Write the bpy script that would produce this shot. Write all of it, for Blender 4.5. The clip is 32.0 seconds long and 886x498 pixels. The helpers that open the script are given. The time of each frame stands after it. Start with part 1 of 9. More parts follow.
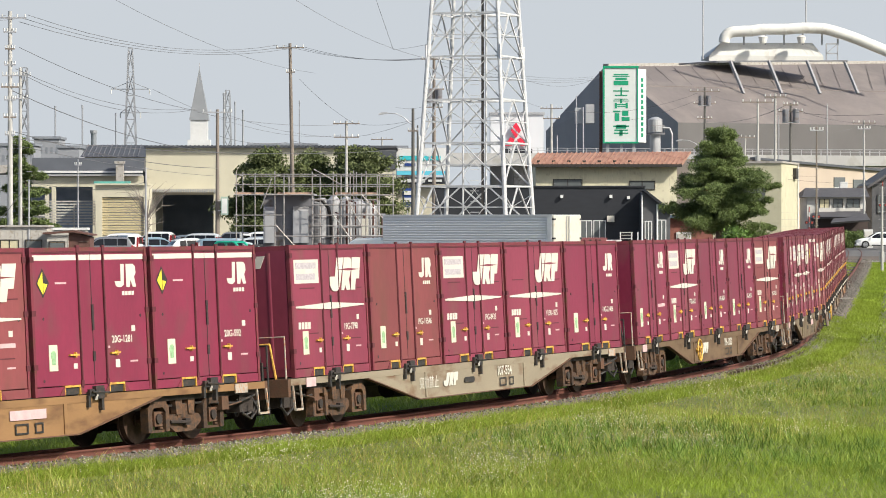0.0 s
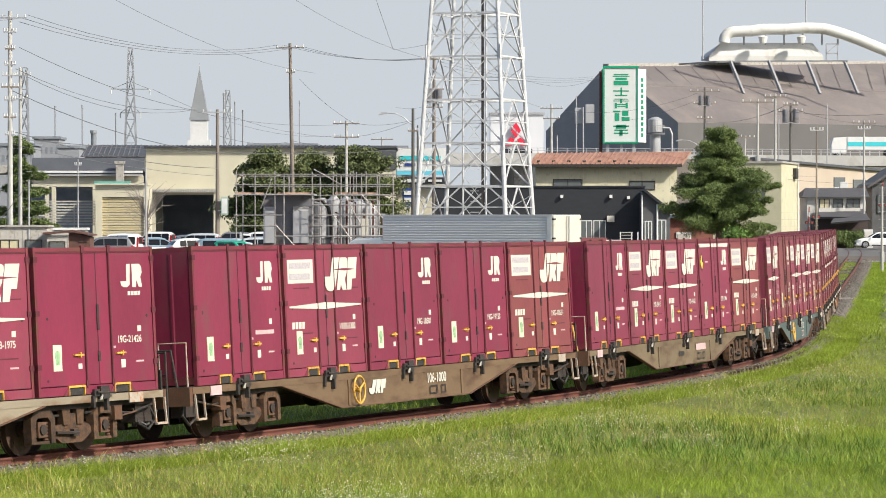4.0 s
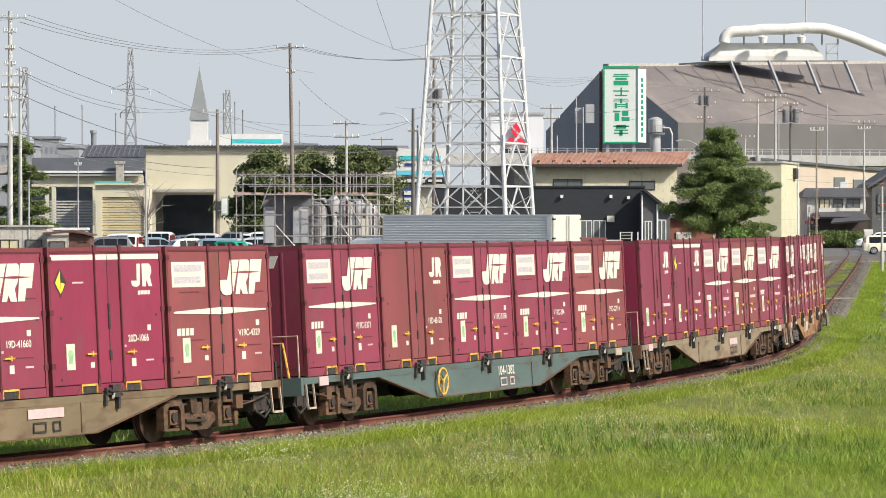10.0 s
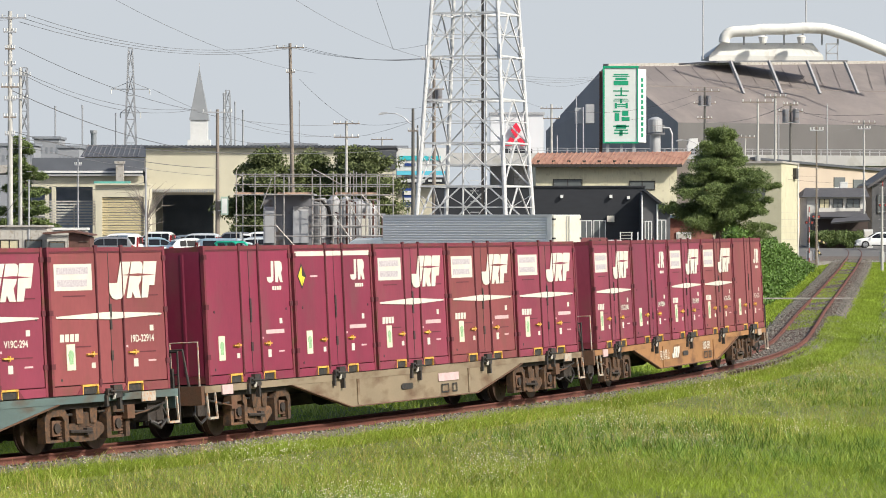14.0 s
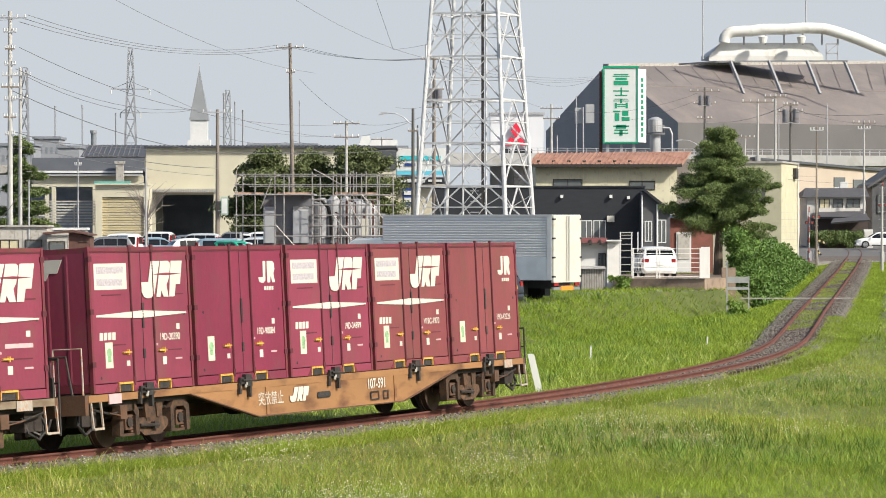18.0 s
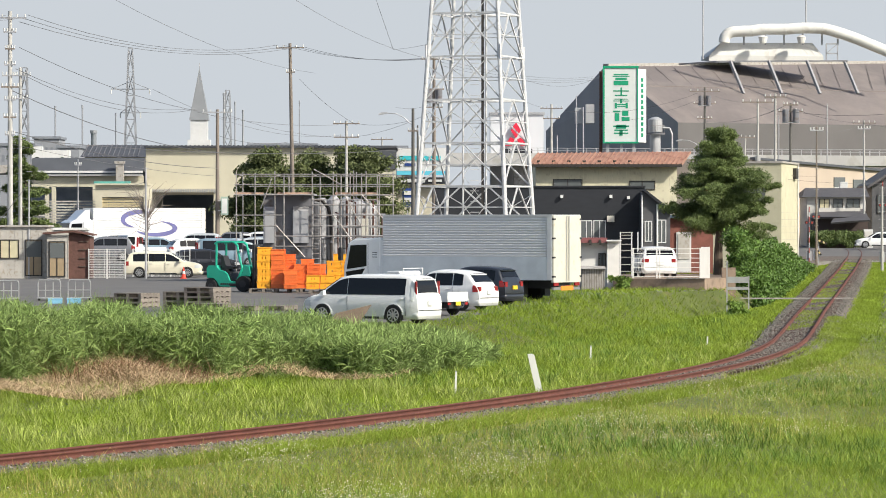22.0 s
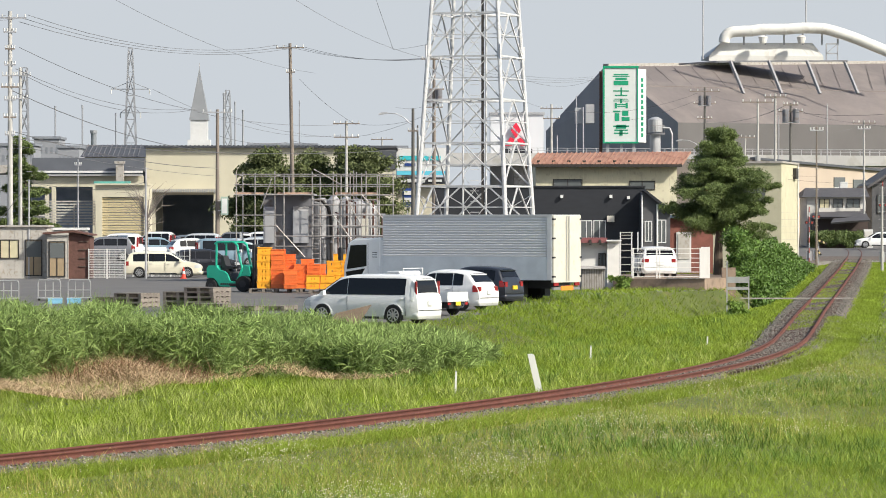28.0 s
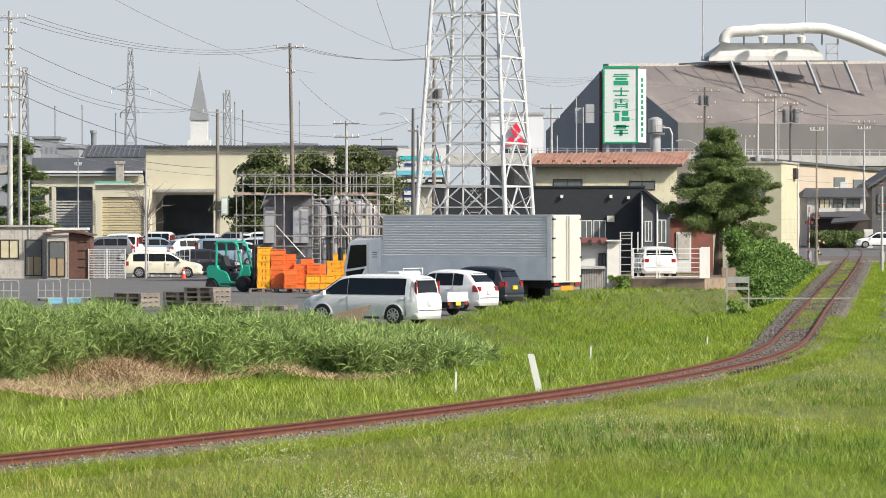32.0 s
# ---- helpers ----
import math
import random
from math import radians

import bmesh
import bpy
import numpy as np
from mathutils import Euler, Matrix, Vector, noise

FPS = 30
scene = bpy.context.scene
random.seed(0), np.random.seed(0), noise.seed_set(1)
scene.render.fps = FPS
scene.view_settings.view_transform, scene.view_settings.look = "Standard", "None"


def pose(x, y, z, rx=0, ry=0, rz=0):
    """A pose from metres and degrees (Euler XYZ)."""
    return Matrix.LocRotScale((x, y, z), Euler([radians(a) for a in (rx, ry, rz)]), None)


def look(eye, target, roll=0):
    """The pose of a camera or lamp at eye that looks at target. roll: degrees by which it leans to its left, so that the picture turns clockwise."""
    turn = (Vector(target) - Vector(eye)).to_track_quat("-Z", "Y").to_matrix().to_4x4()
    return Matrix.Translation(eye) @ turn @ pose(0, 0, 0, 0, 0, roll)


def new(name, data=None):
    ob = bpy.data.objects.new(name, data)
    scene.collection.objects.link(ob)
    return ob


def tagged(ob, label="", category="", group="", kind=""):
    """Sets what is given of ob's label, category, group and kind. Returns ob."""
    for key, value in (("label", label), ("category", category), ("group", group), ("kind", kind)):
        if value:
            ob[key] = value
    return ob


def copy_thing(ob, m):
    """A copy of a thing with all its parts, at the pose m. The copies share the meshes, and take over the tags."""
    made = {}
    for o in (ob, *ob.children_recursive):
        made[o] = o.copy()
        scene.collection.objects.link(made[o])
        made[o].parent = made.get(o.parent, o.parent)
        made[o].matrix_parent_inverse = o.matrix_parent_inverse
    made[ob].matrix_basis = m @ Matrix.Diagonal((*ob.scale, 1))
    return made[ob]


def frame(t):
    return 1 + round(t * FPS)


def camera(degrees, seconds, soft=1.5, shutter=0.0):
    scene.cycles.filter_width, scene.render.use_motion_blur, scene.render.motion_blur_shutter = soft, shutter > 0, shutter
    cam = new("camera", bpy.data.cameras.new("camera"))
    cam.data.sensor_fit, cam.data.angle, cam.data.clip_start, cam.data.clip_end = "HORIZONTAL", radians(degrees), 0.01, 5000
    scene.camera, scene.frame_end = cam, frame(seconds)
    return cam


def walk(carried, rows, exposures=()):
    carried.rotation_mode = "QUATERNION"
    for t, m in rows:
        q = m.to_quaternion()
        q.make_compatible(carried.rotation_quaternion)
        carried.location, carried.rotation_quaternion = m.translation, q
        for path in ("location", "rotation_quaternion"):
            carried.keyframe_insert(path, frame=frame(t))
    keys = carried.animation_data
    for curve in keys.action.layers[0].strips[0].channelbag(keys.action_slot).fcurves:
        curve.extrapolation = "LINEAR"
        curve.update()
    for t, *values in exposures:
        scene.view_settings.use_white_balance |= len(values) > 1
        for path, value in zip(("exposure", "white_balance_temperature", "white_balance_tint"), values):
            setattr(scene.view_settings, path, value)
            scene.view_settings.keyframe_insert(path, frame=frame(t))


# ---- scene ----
# Camera: on a stand about four metres above the rails, long lens
cam = camera(13.476, 32.0, soft=0.92)
CAM = pose(0, 0, 3.940, 90 - 0.3961, 0, 0)
walk(cam, [(0, CAM), (32, CAM)], exposures=[(0, 0.26, 6350, 8), (32, 0.26, 6350, 8)])

# ---- light ----
SUN_EL, SUN_AZ = 36.0, 124.5      # height of the sun, and its bearing from +y towards +x
world = bpy.data.worlds.new("sky")
scene.world = world
world.use_nodes = True
wn = world.node_tree
sky = wn.nodes.new("ShaderNodeTexSky")
sky.sky_type = "NISHITA"
sky.sun_disc = False
sky.sun_elevation, sky.sun_rotation = radians(SUN_EL), radians(SUN_AZ)
sky.air_density, sky.dust_density, sky.ozone_density = 1.0, 3.0, 1.0
wn.links.new(sky.outputs[0], wn.nodes["Background"].inputs[0])
wn.nodes["Background"].inputs[1].default_value = 0.124
sun = new("sun", bpy.data.lights.new("sun", "SUN"))
sun.data.energy, sun.data.angle, sun.data.color = 4.8, radians(1.5), (1.0, 0.93, 0.82)
se, sa = radians(SUN_EL), radians(SUN_AZ)
SUN_DIR = Vector((math.cos(se) * math.sin(sa), math.cos(se) * math.cos(sa), math.sin(se)))
sun.matrix_world = look(SUN_DIR * 100, (0, 0, 0))

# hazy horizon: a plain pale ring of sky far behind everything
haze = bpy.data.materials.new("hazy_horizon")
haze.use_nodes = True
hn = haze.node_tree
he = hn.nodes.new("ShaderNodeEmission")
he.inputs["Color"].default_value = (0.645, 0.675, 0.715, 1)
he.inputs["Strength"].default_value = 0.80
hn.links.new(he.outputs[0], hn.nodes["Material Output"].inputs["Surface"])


# ---- materials ----
def mat(name, rgb, rough=0.6, metal=0.0, var=0.15, scale=2.0, grain=30.0, bump=0.15, dirt=None, amount=0.35, own=0.0, island=0.0,
        stretch=(1, 1, 1), through_light=0.0, spec=0.5):
    """A surface with a soft blotch, a fine grain, optional stains (dirt colour), and variation from object to object (own)."""
    m = bpy.data.materials.new(name)
    m.use_nodes = True
    n, l = m.node_tree.nodes, m.node_tree.links
    b = n["Principled BSDF"]
    b.inputs["Roughness"].default_value, b.inputs["Metallic"].default_value = rough, metal
    b.inputs["Specular IOR Level"].default_value = spec
    co = n.new("ShaderNodeTexCoord")
    info = n.new("ShaderNodeObjectInfo")
    mp = n.new("ShaderNodeMapping")
    mp.inputs["Scale"].default_value = stretch
    l.new(co.outputs["Object"], mp.inputs["Vector"])
    off = n.new("ShaderNodeVectorMath")
    off.operation = "MULTIPLY_ADD"
    off.inputs[1].default_value = (37, 23, 11)
    l.new(info.outputs["Random"], off.inputs[0])
    l.new(mp.outputs[0], off.inputs[2])

    def nz(sc, det=4.0):
        t = n.new("ShaderNodeTexNoise")
        t.inputs["Scale"].default_value, t.inputs["Detail"].default_value = sc, det
        l.new(off.outputs[0], t.inputs["Vector"])
        return t.outputs["Fac"]

    def mix(f, a, c, kind="MIX"):
        x = n.new("ShaderNodeMix")
        x.data_type, x.blend_type = "RGBA", kind
        for sock, v in ((x.inputs[0], f), (x.inputs[6], a), (x.inputs[7], c)):
            if isinstance(v, (int, float)):
                sock.default_value = v
            elif isinstance(v, tuple):
                sock.default_value = (*v, 1)
            else:
                l.new(v, sock)
        return x.outputs[2]

    def ramp(f, lo, hi):
        r = n.new("ShaderNodeMapRange")
        r.inputs["From Min"].default_value, r.inputs["From Max"].default_value = lo, hi
        l.new(f, r.inputs["Value"])
        return r.outputs[0]

    lo = tuple(max(0.0, c * (1 - var)) for c in rgb)
    hi = tuple(min(1.0, c * (1 + var)) for c in rgb)
    col = mix(ramp(nz(scale), 0.3, 0.7), lo, hi)
    fine = nz(grain, 6.0)
    col = mix(0.35 * min(1, var * 4), col, mix(ramp(fine, 0.3, 0.7), lo, hi))
    if dirt:
        col = mix(ramp(nz(scale * 2.3, 8.0), 0.62 - amount * 0.4, 0.78 - amount * 0.2), col, dirt)
    if own or island:
        src = info.outputs["Random"]
        if island:
            src = n.new("ShaderNodeNewGeometry").outputs["Random Per Island"]
        k = own or island
        r = n.new("ShaderNodeMapRange")
        r.inputs["To Min"].default_value, r.inputs["To Max"].default_value = 1 - k, 1 + k
        l.new(src, r.inputs["Value"])
        v = n.new("ShaderNodeVectorMath")
        v.operation = "SCALE"
        l.new(col, v.inputs[0])
        l.new(r.outputs[0], v.inputs["Scale"])
        col = v.outputs[0]
    l.new(col, b.inputs["Base Color"])
    if bump:
        bp = n.new("ShaderNodeBump")
        bp.inputs["Strength"].default_value, bp.inputs["Distance"].default_value = bump, 0.02
        l.new(fine, bp.inputs["Height"])
        l.new(bp.outputs[0], b.inputs["Normal"])
    if through_light:
        t = n.new("ShaderNodeBsdfTranslucent")
        l.new(col, t.inputs["Color"])
        x = n.new("ShaderNodeMixShader")
        x.inputs[0].default_value = through_light
        l.new(b.outputs[0], x.inputs[1])
        l.new(t.outputs[0], x.inputs[2])
        l.new(x.outputs[0], n["Material Output"].inputs["Surface"])
    return m


def glass(name, rgb=(0.02, 0.023, 0.026), rough=0.12):
    m = bpy.data.materials.new(name)
    m.use_nodes = True
    b = m.node_tree.nodes["Principled BSDF"]
    b.inputs["Base Color"].default_value, b.inputs["Roughness"].default_value = (*rgb, 1), rough
    b.inputs["Specular IOR Level"].default_value = 0.35
    return m


# ---- mesh building ----
class Form:
    """Collects faces of one part; every call adds a closed piece."""

    def __init__(self):
        self.v, self.f = [], []

    def add(self, verts, faces, m=None):
        k = len(self.v)
        self.v += [tuple(m @ Vector(p)) for p in verts] if m else [tuple(p) for p in verts]
        self.f += [tuple(i + k for i in f) for f in faces]
        return self

    def box(self, x0, x1, y0, y1, z0, z1, m=None):
        return self.add([(x, y, z) for z in (z0, z1) for x, y in ((x0, y0), (x1, y0), (x1, y1), (x0, y1))],
                        [(3, 2, 1, 0), (4, 5, 6, 7), (0, 1, 5, 4), (1, 2, 6, 5), (2, 3, 7, 6), (3, 0, 4, 7)], m)

    def slab(self, pts, axis, a, b, m=None, flip=False):
        """A flat outline of 2D points drawn out from a to b along axis (0 x, 1 y, 2 z)."""
        n = len(pts)

        def at(p, c):
            q = [p[0], p[1]]
            q.insert(axis, c)
            return tuple(q)
        verts = [at(p, a) for p in pts] + [at(p, b) for p in pts]
        faces = [tuple(range(n - 1, -1, -1)), tuple(range(n, 2 * n))] + [(i, (i + 1) % n, n + (i + 1) % n, n + i) for i in range(n)]
        return self.add(verts, faces, m)

    def rod(self, p, q, r, n=6, r2=None, caps=True):
        p, q = Vector(p), Vector(q)
        w = (q - p).normalized()
        u = w.orthogonal().normalized()
        v = w.cross(u)
        r2 = r if r2 is None else r2
        verts = [p + (u * math.cos(2 * math.pi * i / n) + v * math.sin(2 * math.pi * i / n)) * r for i in range(n)]
        verts += [q + (u * math.cos(2 * math.pi * i / n) + v * math.sin(2 * math.pi * i / n)) * r2 for i in range(n)]
        faces = [(i, (i + 1) % n, n + (i + 1) % n, n + i) for i in range(n)]
        if caps:
            faces += [tuple(range(n - 1, -1, -1)), tuple(range(n, 2 * n))]
        return self.add(verts, faces)

    def tube(self, pts, r, n=6):
        """One bent tube through all the points."""
        pts = [Vector(p) for p in pts]
        dirs = [(b - a).normalized() for a, b in zip(pts[:-1], pts[1:])]
        u = dirs[0].orthogonal().normalized()
        verts, faces = [], []
        for i, p in enumerate(pts):
            w = (dirs[max(0, i - 1)] + dirs[min(i, len(dirs) - 1)]).normalized()
            u = (u - w * u.dot(w)).normalized()
            v = w.cross(u)
            verts += [p + (u * math.cos(2 * math.pi * k / n) + v * math.sin(2 * math.pi * k / n)) * r for k in range(n)]
        for i in range(len(pts) - 1):
            faces += [(i * n + k, i * n + (k + 1) % n, (i + 1) * n + (k + 1) % n, (i + 1) * n + k) for k in range(n)]
        last = (len(pts) - 1) * n
        faces += [tuple(range(n - 1, -1, -1)), tuple(range(last, last + n))]
        return self.add(verts, faces)

    def bar(self, p, q, w, h=None):
        """A square bar from p to q."""
        p, q = Vector(p), Vector(q)
        h = h or w
        d = (q - p).normalized()
        up = Vector((0, 0, 1)) if abs(d.z) < 0.95 else Vector((0, 1, 0))
        a = d.cross(up).normalized() * w / 2
        b = a.cross(d).normalized() * h / 2
        verts = [c + s * a + t * b for c in (p, q) for s, t in ((-1, -1), (1, -1), (1, 1), (-1, 1))]
        return self.add(verts, [(3, 2, 1, 0), (4, 5, 6, 7), (0, 1, 5, 4), (1, 2, 6, 5), (2, 3, 7, 6), (3, 0, 4, 7)])

    def disc(self, c, r, axis, a, b, n=16):
        """A short cylinder round centre c (2D) from a to b along axis."""
        return self.slab([(c[0] + r * math.cos(2 * math.pi * i / n), c[1] + r * math.sin(2 * math.pi * i / n)) for i in range(n)], axis, a, b)

    def mesh(self, name):
        me = bpy.data.meshes.new(name)
        me.from_pydata(self.v, [], self.f)
        bm = bmesh.new()
        bm.from_mesh(me)
        bmesh.ops.recalc_face_normals(bm, faces=bm.faces)
        bm.to_mesh(me)
        bm.free()
        return me


def part(name, form, material, parent=None, label="", at=None, smooth=False):
    me = form if isinstance(form, bpy.types.Mesh) else form.mesh(name)
    if not me.materials:
        me.materials.append(material)
    if smooth:
        for p in me.polygons:
            p.use_smooth = True
    ob = new(name, me)
    ob.parent = parent
    if at is not None:
        ob.matrix_basis = at
    if label:
        tagged(ob, label)
    return ob


def thing(name, at, label, category, group="", kind=""):
    ob = new(name)
    ob.empty_display_size = 0.2
    ob.matrix_basis = at
    return tagged(ob, label, category, group, kind)


def raw(name, verts, faces, material):
    """A large mesh from arrays: all faces with the same number of corners."""
    me = bpy.data.meshes.new(name)
    faces = np.asarray(faces, dtype=np.int32)
    k = faces.shape[1]
    me.vertices.add(len(verts))
    me.vertices.foreach_set("co", np.asarray(verts, dtype=np.float32).ravel())
    me.loops.add(faces.size)
    me.loops.foreach_set("vertex_index", faces.ravel())
    me.polygons.add(len(faces))
    me.polygons.foreach_set("loop_start", np.arange(0, faces.size, k, dtype=np.int32))
    me.update(calc_edges=True)
    me.materials.append(material)
    return me


def writing(text, size, material, name="lettering", depth=0.0):
    """Painted lettering in the built-in font as a mesh in the local XZ plane, read from -y; its origin is the lower left corner."""
    cu = bpy.data.curves.new("lettering", "FONT")
    cu.body, cu.size = text, size
    cu.offset = size * 0.02 if text.isascii() else 0.0
    ob = bpy.data.objects.new("lettering", cu)
    scene.collection.objects.link(ob)
    bpy.context.view_layer.update()
    me = bpy.data.meshes.new_from_object(ob)
    bpy.data.objects.remove(ob)
    bpy.data.curves.remove(cu)
    me.transform(pose(0, 0, 0, 90, 0, 0))
    me.materials.clear()
    me.materials.append(material)
    return me


# ---- the line of the track ----
# bend of the line along its length (per metre)
BEND_S = [-25, -12.5, 0, 12.5, 25, 37.5, 50, 62.5, 75, 87.5, 100, 125, 150, 175, 200, 225, 250, 275, 300]
BEND = [0.00313, 0.00377, 0.00447, 0.00478, 0.00511, 0.00512, 0.00612, 0.00344, 0.0002, 0.00005, -0.0002, -0.00004, 0.0, -0.00015, 0.00024, 0.0001, -0.0001, 0.0015, 0.007]
RISE_S = [-30, 40, 70, 100, 130, 160, 190, 220, 240, 257, 275, 285, 300, 330]
RISE_Z = [0, 0, 0.012, 0.14, 0.236, 0.409, 0.676, 0.93, 1.03, 1.16, 1.39, 1.51, 1.70, 1.76]
_s = np.arange(-25, 326.0)
_k = np.interp(_s, BEND_S, BEND)
_th = 1.02044 + np.concatenate([[0], np.cumsum((_k[1:] + _k[:-1]) / 2)])
_tm = (_th[1:] + _th[:-1]) / 2
_x = np.concatenate([[0], np.cumsum(np.cos(_tm))])
_y = np.concatenate([[0], np.cumsum(np.sin(_tm))])
_x += -7.3116 - _x[25]
_y += 63.6329 - _y[25]
# straight on towards the near side
_sn = np.arange(-260, -25.0)
TS = np.concatenate([_sn, _s])
TX = np.concatenate([_x[0] + (_sn + 25) * math.cos(_th[0]), _x])
TY = np.concatenate([_y[0] + (_sn + 25) * math.sin(_th[0]), _y])
TH = np.concatenate([np.full(len(_sn), _th[0]), _th])
CANT = 0.0528


def rail_line(s):
    return np.interp(s, TS, TX), np.interp(s, TS, TY), np.interp(s, TS, TH), np.interp(s, RISE_S, RISE_Z)


def cant_at(s):
    return CANT * np.clip((230 - s) / 100, 0, 1)


def beside(x, y):
    """Distance along the line and to its far side (negative: near side)."""
    s = np.interp(y, TY, TS)
    tx, th = np.interp(s, TS, TX), np.interp(s, TS, TH)
    return s, (tx - x) * np.sin(th)


def ground_z(x, y):
    x, y = np.asarray(x, dtype=float), np.asarray(y, dtype=float)
    s, u = beside(x, y)
    zt = np.interp(s, RISE_S, RISE_Z)
    wob = 0.10 * np.sin(0.31 * x + 0.17 * y) + 0.07 * np.sin(0.13 * y - 0.53 * x + 1.0) + 0.04 * np.sin(1.1 * x) * np.sin(0.9 * y)
    near = -0.36 + 0.15 * np.clip((6 + u) / 4.5, 0, 1) + wob * np.clip((-u - 2.5) / 4, 0, 1) - 0.25 * np.clip((-u - 6) / 15, 0, 1)
    lot = 0.15 + 0.45 * np.clip((y - 135) / 45, 0, 1) + 0.8 * np.clip((y - 234) / 14, 0, 1) * np.clip((-x - 5) / 4, 0, 1)
    tx = np.interp(y, TY, TX)
    edge = np.interp(y, [60, 100, 128, 144, 168, 180, 187, 262, 270], [-150, -70, -14, 1.0, 6.0, 9.6, 14.3, 24, 24])
    q = np.clip((tx - 2.2 - x) / np.maximum(tx - 2.2 - edge, 1.0), 0, 1)
    dip = np.interp(q, [0, 0.12, 0.35, 0.62, 0.78, 0.97, 1.0], [-0.42, -0.5, -0.52, -0.85, -0.7, 0.0, 0.0])
    far = dip + zt * np.clip(1 - q * 1.3, 0, 1) + lot * np.clip((q - 0.62) / 0.35, 0, 1)
    far = far + wob * 0.5 * np.clip((u - 3) / 2, 0, 1) * np.clip((0.95 - q) * 5, 0, 1)
    z = np.where(u > 2.2, far, np.where(u < -0.95, near + zt, zt - 0.42))
    return z


def bed_half(s):
    """Half the width of the ballast top: wider beyond the curve."""
    return np.interp(s, [-60, 45, 75, 150, 320], [0.85, 0.85, 1.25, 1.5, 1.5])


def bed_z(s, u):
    zt = np.interp(s, RISE_S, RISE_Z)
    return zt - u * np.sin(cant_at(s)) - np.interp(abs(u) - bed_half(s), [0, 0.6], [0.14, 0.5])


def top_z(x, y):
    s, u = beside(x, y)
    return np.maximum(ground_z(x, y), np.where(abs(u) < bed_half(s) + 0.6, bed_z(s, u), -9.0))
# ---- surfaces ----
GRASS_EARTH = mat("meadow_earth", (0.085, 0.105, 0.022), 0.95, var=0.35, scale=0.35, grain=9, bump=0.5, dirt=(0.16, 0.14, 0.05), amount=0.1)
ASPHALT = mat("worn_asphalt", (0.115, 0.11, 0.105), 0.9, var=0.12, scale=0.25, grain=14, bump=0.15, dirt=(0.15, 0.14, 0.125), amount=0.2)
BALLAST = mat("ballast", (0.118, 0.102, 0.085), 0.95, var=0.45, scale=3, grain=26, bump=1.0, dirt=(0.13, 0.075, 0.05), amount=0.4)
STONE = mat("crushed_stone", (0.155, 0.142, 0.122), 0.95, var=0.25, scale=8, island=0.45, bump=0.3)
RAIL_RUST = mat("rail_rust", (0.105, 0.034, 0.022), 0.85, metal=0.0, var=0.3, scale=3, grain=40, bump=0.3)
OLD_WOOD = mat("old_sleeper", (0.10, 0.07, 0.055), 0.9, var=0.3, scale=4, bump=0.6, own=0.3)
GRASS = mat("grass_blade", (0.24, 0.322, 0.034), 0.6, var=0.36, scale=0.22, grain=2.0, bump=0, island=0.38, through_light=0.35, spec=0.25)
GRASS_DRY = mat("straw", (0.54, 0.395, 0.24), 0.85, var=0.25, scale=0.8, bump=0, island=0.35, through_light=0.2, spec=0.2)
REED = mat("reed_blade", (0.205, 0.295, 0.075), 0.55, var=0.3, scale=0.4, grain=2.0, bump=0, island=0.45, through_light=0.3, spec=0.3)
PETAL = mat("petal", (0.52, 0.48, 0.34), 0.8, var=0.05, bump=0, island=0.2)
CONCRETE = mat("weathered_concrete", (0.36, 0.34, 0.31), 0.9, var=0.15, scale=1.5, bump=0.3, dirt=(0.2, 0.17, 0.14), amount=0.25)
WHITE = mat("white_paint", (0.68, 0.67, 0.64), 0.5, var=0.05, scale=2, bump=0.05)

# ---- ground ----
gx = np.concatenate([[-4000, -1500, -500, -200, -110], np.arange(-60, 70.1, 1.0), [100, 160, 300, 600, 1500, 4000]])
gy = np.concatenate([[-1500, -400, -100, 0, 20], np.arange(40, 300.1, 1.0), np.arange(305, 430, 8), [480, 600, 900, 1500, 4500]])
GX, GY = np.meshgrid(gx, gy)
GZ = ground_z(GX, GY)
nx, ny = len(gx), len(gy)
idx = np.arange(nx * ny).reshape(ny, nx)
gf = np.stack([idx[:-1, :-1], idx[:-1, 1:], idx[1:, 1:], idx[1:, :-1]], -1).reshape(-1, 4)
ground_me = raw("ground", np.stack([GX, GY, GZ], -1).reshape(-1, 3), gf, GRASS_EARTH)
ground_me.materials.append(ASPHALT)
mx = (GX[:-1, :-1] + GX[1:, 1:]) / 2
my = (GY[:-1, :-1] + GY[1:, 1:]) / 2
paved = (mx < np.interp(my, [60, 100, 128, 144, 168, 180, 187, 262, 270], [-150, -70, -14, 1.0, 6.0, 9.6, 14.3, 24, 24]) - 0.5) & (my > 118) & (my < 900) & (mx > -140)
ground_me.polygons.foreach_set("material_index", paved.reshape(-1).astype(np.int32))
tagged(new("ground", ground_me), "grassy rail-side ground with an asphalt yard beyond the ditch", "ground", kind="structure")


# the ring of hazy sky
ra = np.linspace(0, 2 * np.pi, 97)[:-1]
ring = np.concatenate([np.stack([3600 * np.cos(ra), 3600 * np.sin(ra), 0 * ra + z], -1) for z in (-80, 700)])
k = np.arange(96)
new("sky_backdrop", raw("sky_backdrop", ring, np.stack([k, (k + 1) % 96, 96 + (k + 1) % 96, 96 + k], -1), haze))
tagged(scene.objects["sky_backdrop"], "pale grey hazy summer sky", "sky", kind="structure")


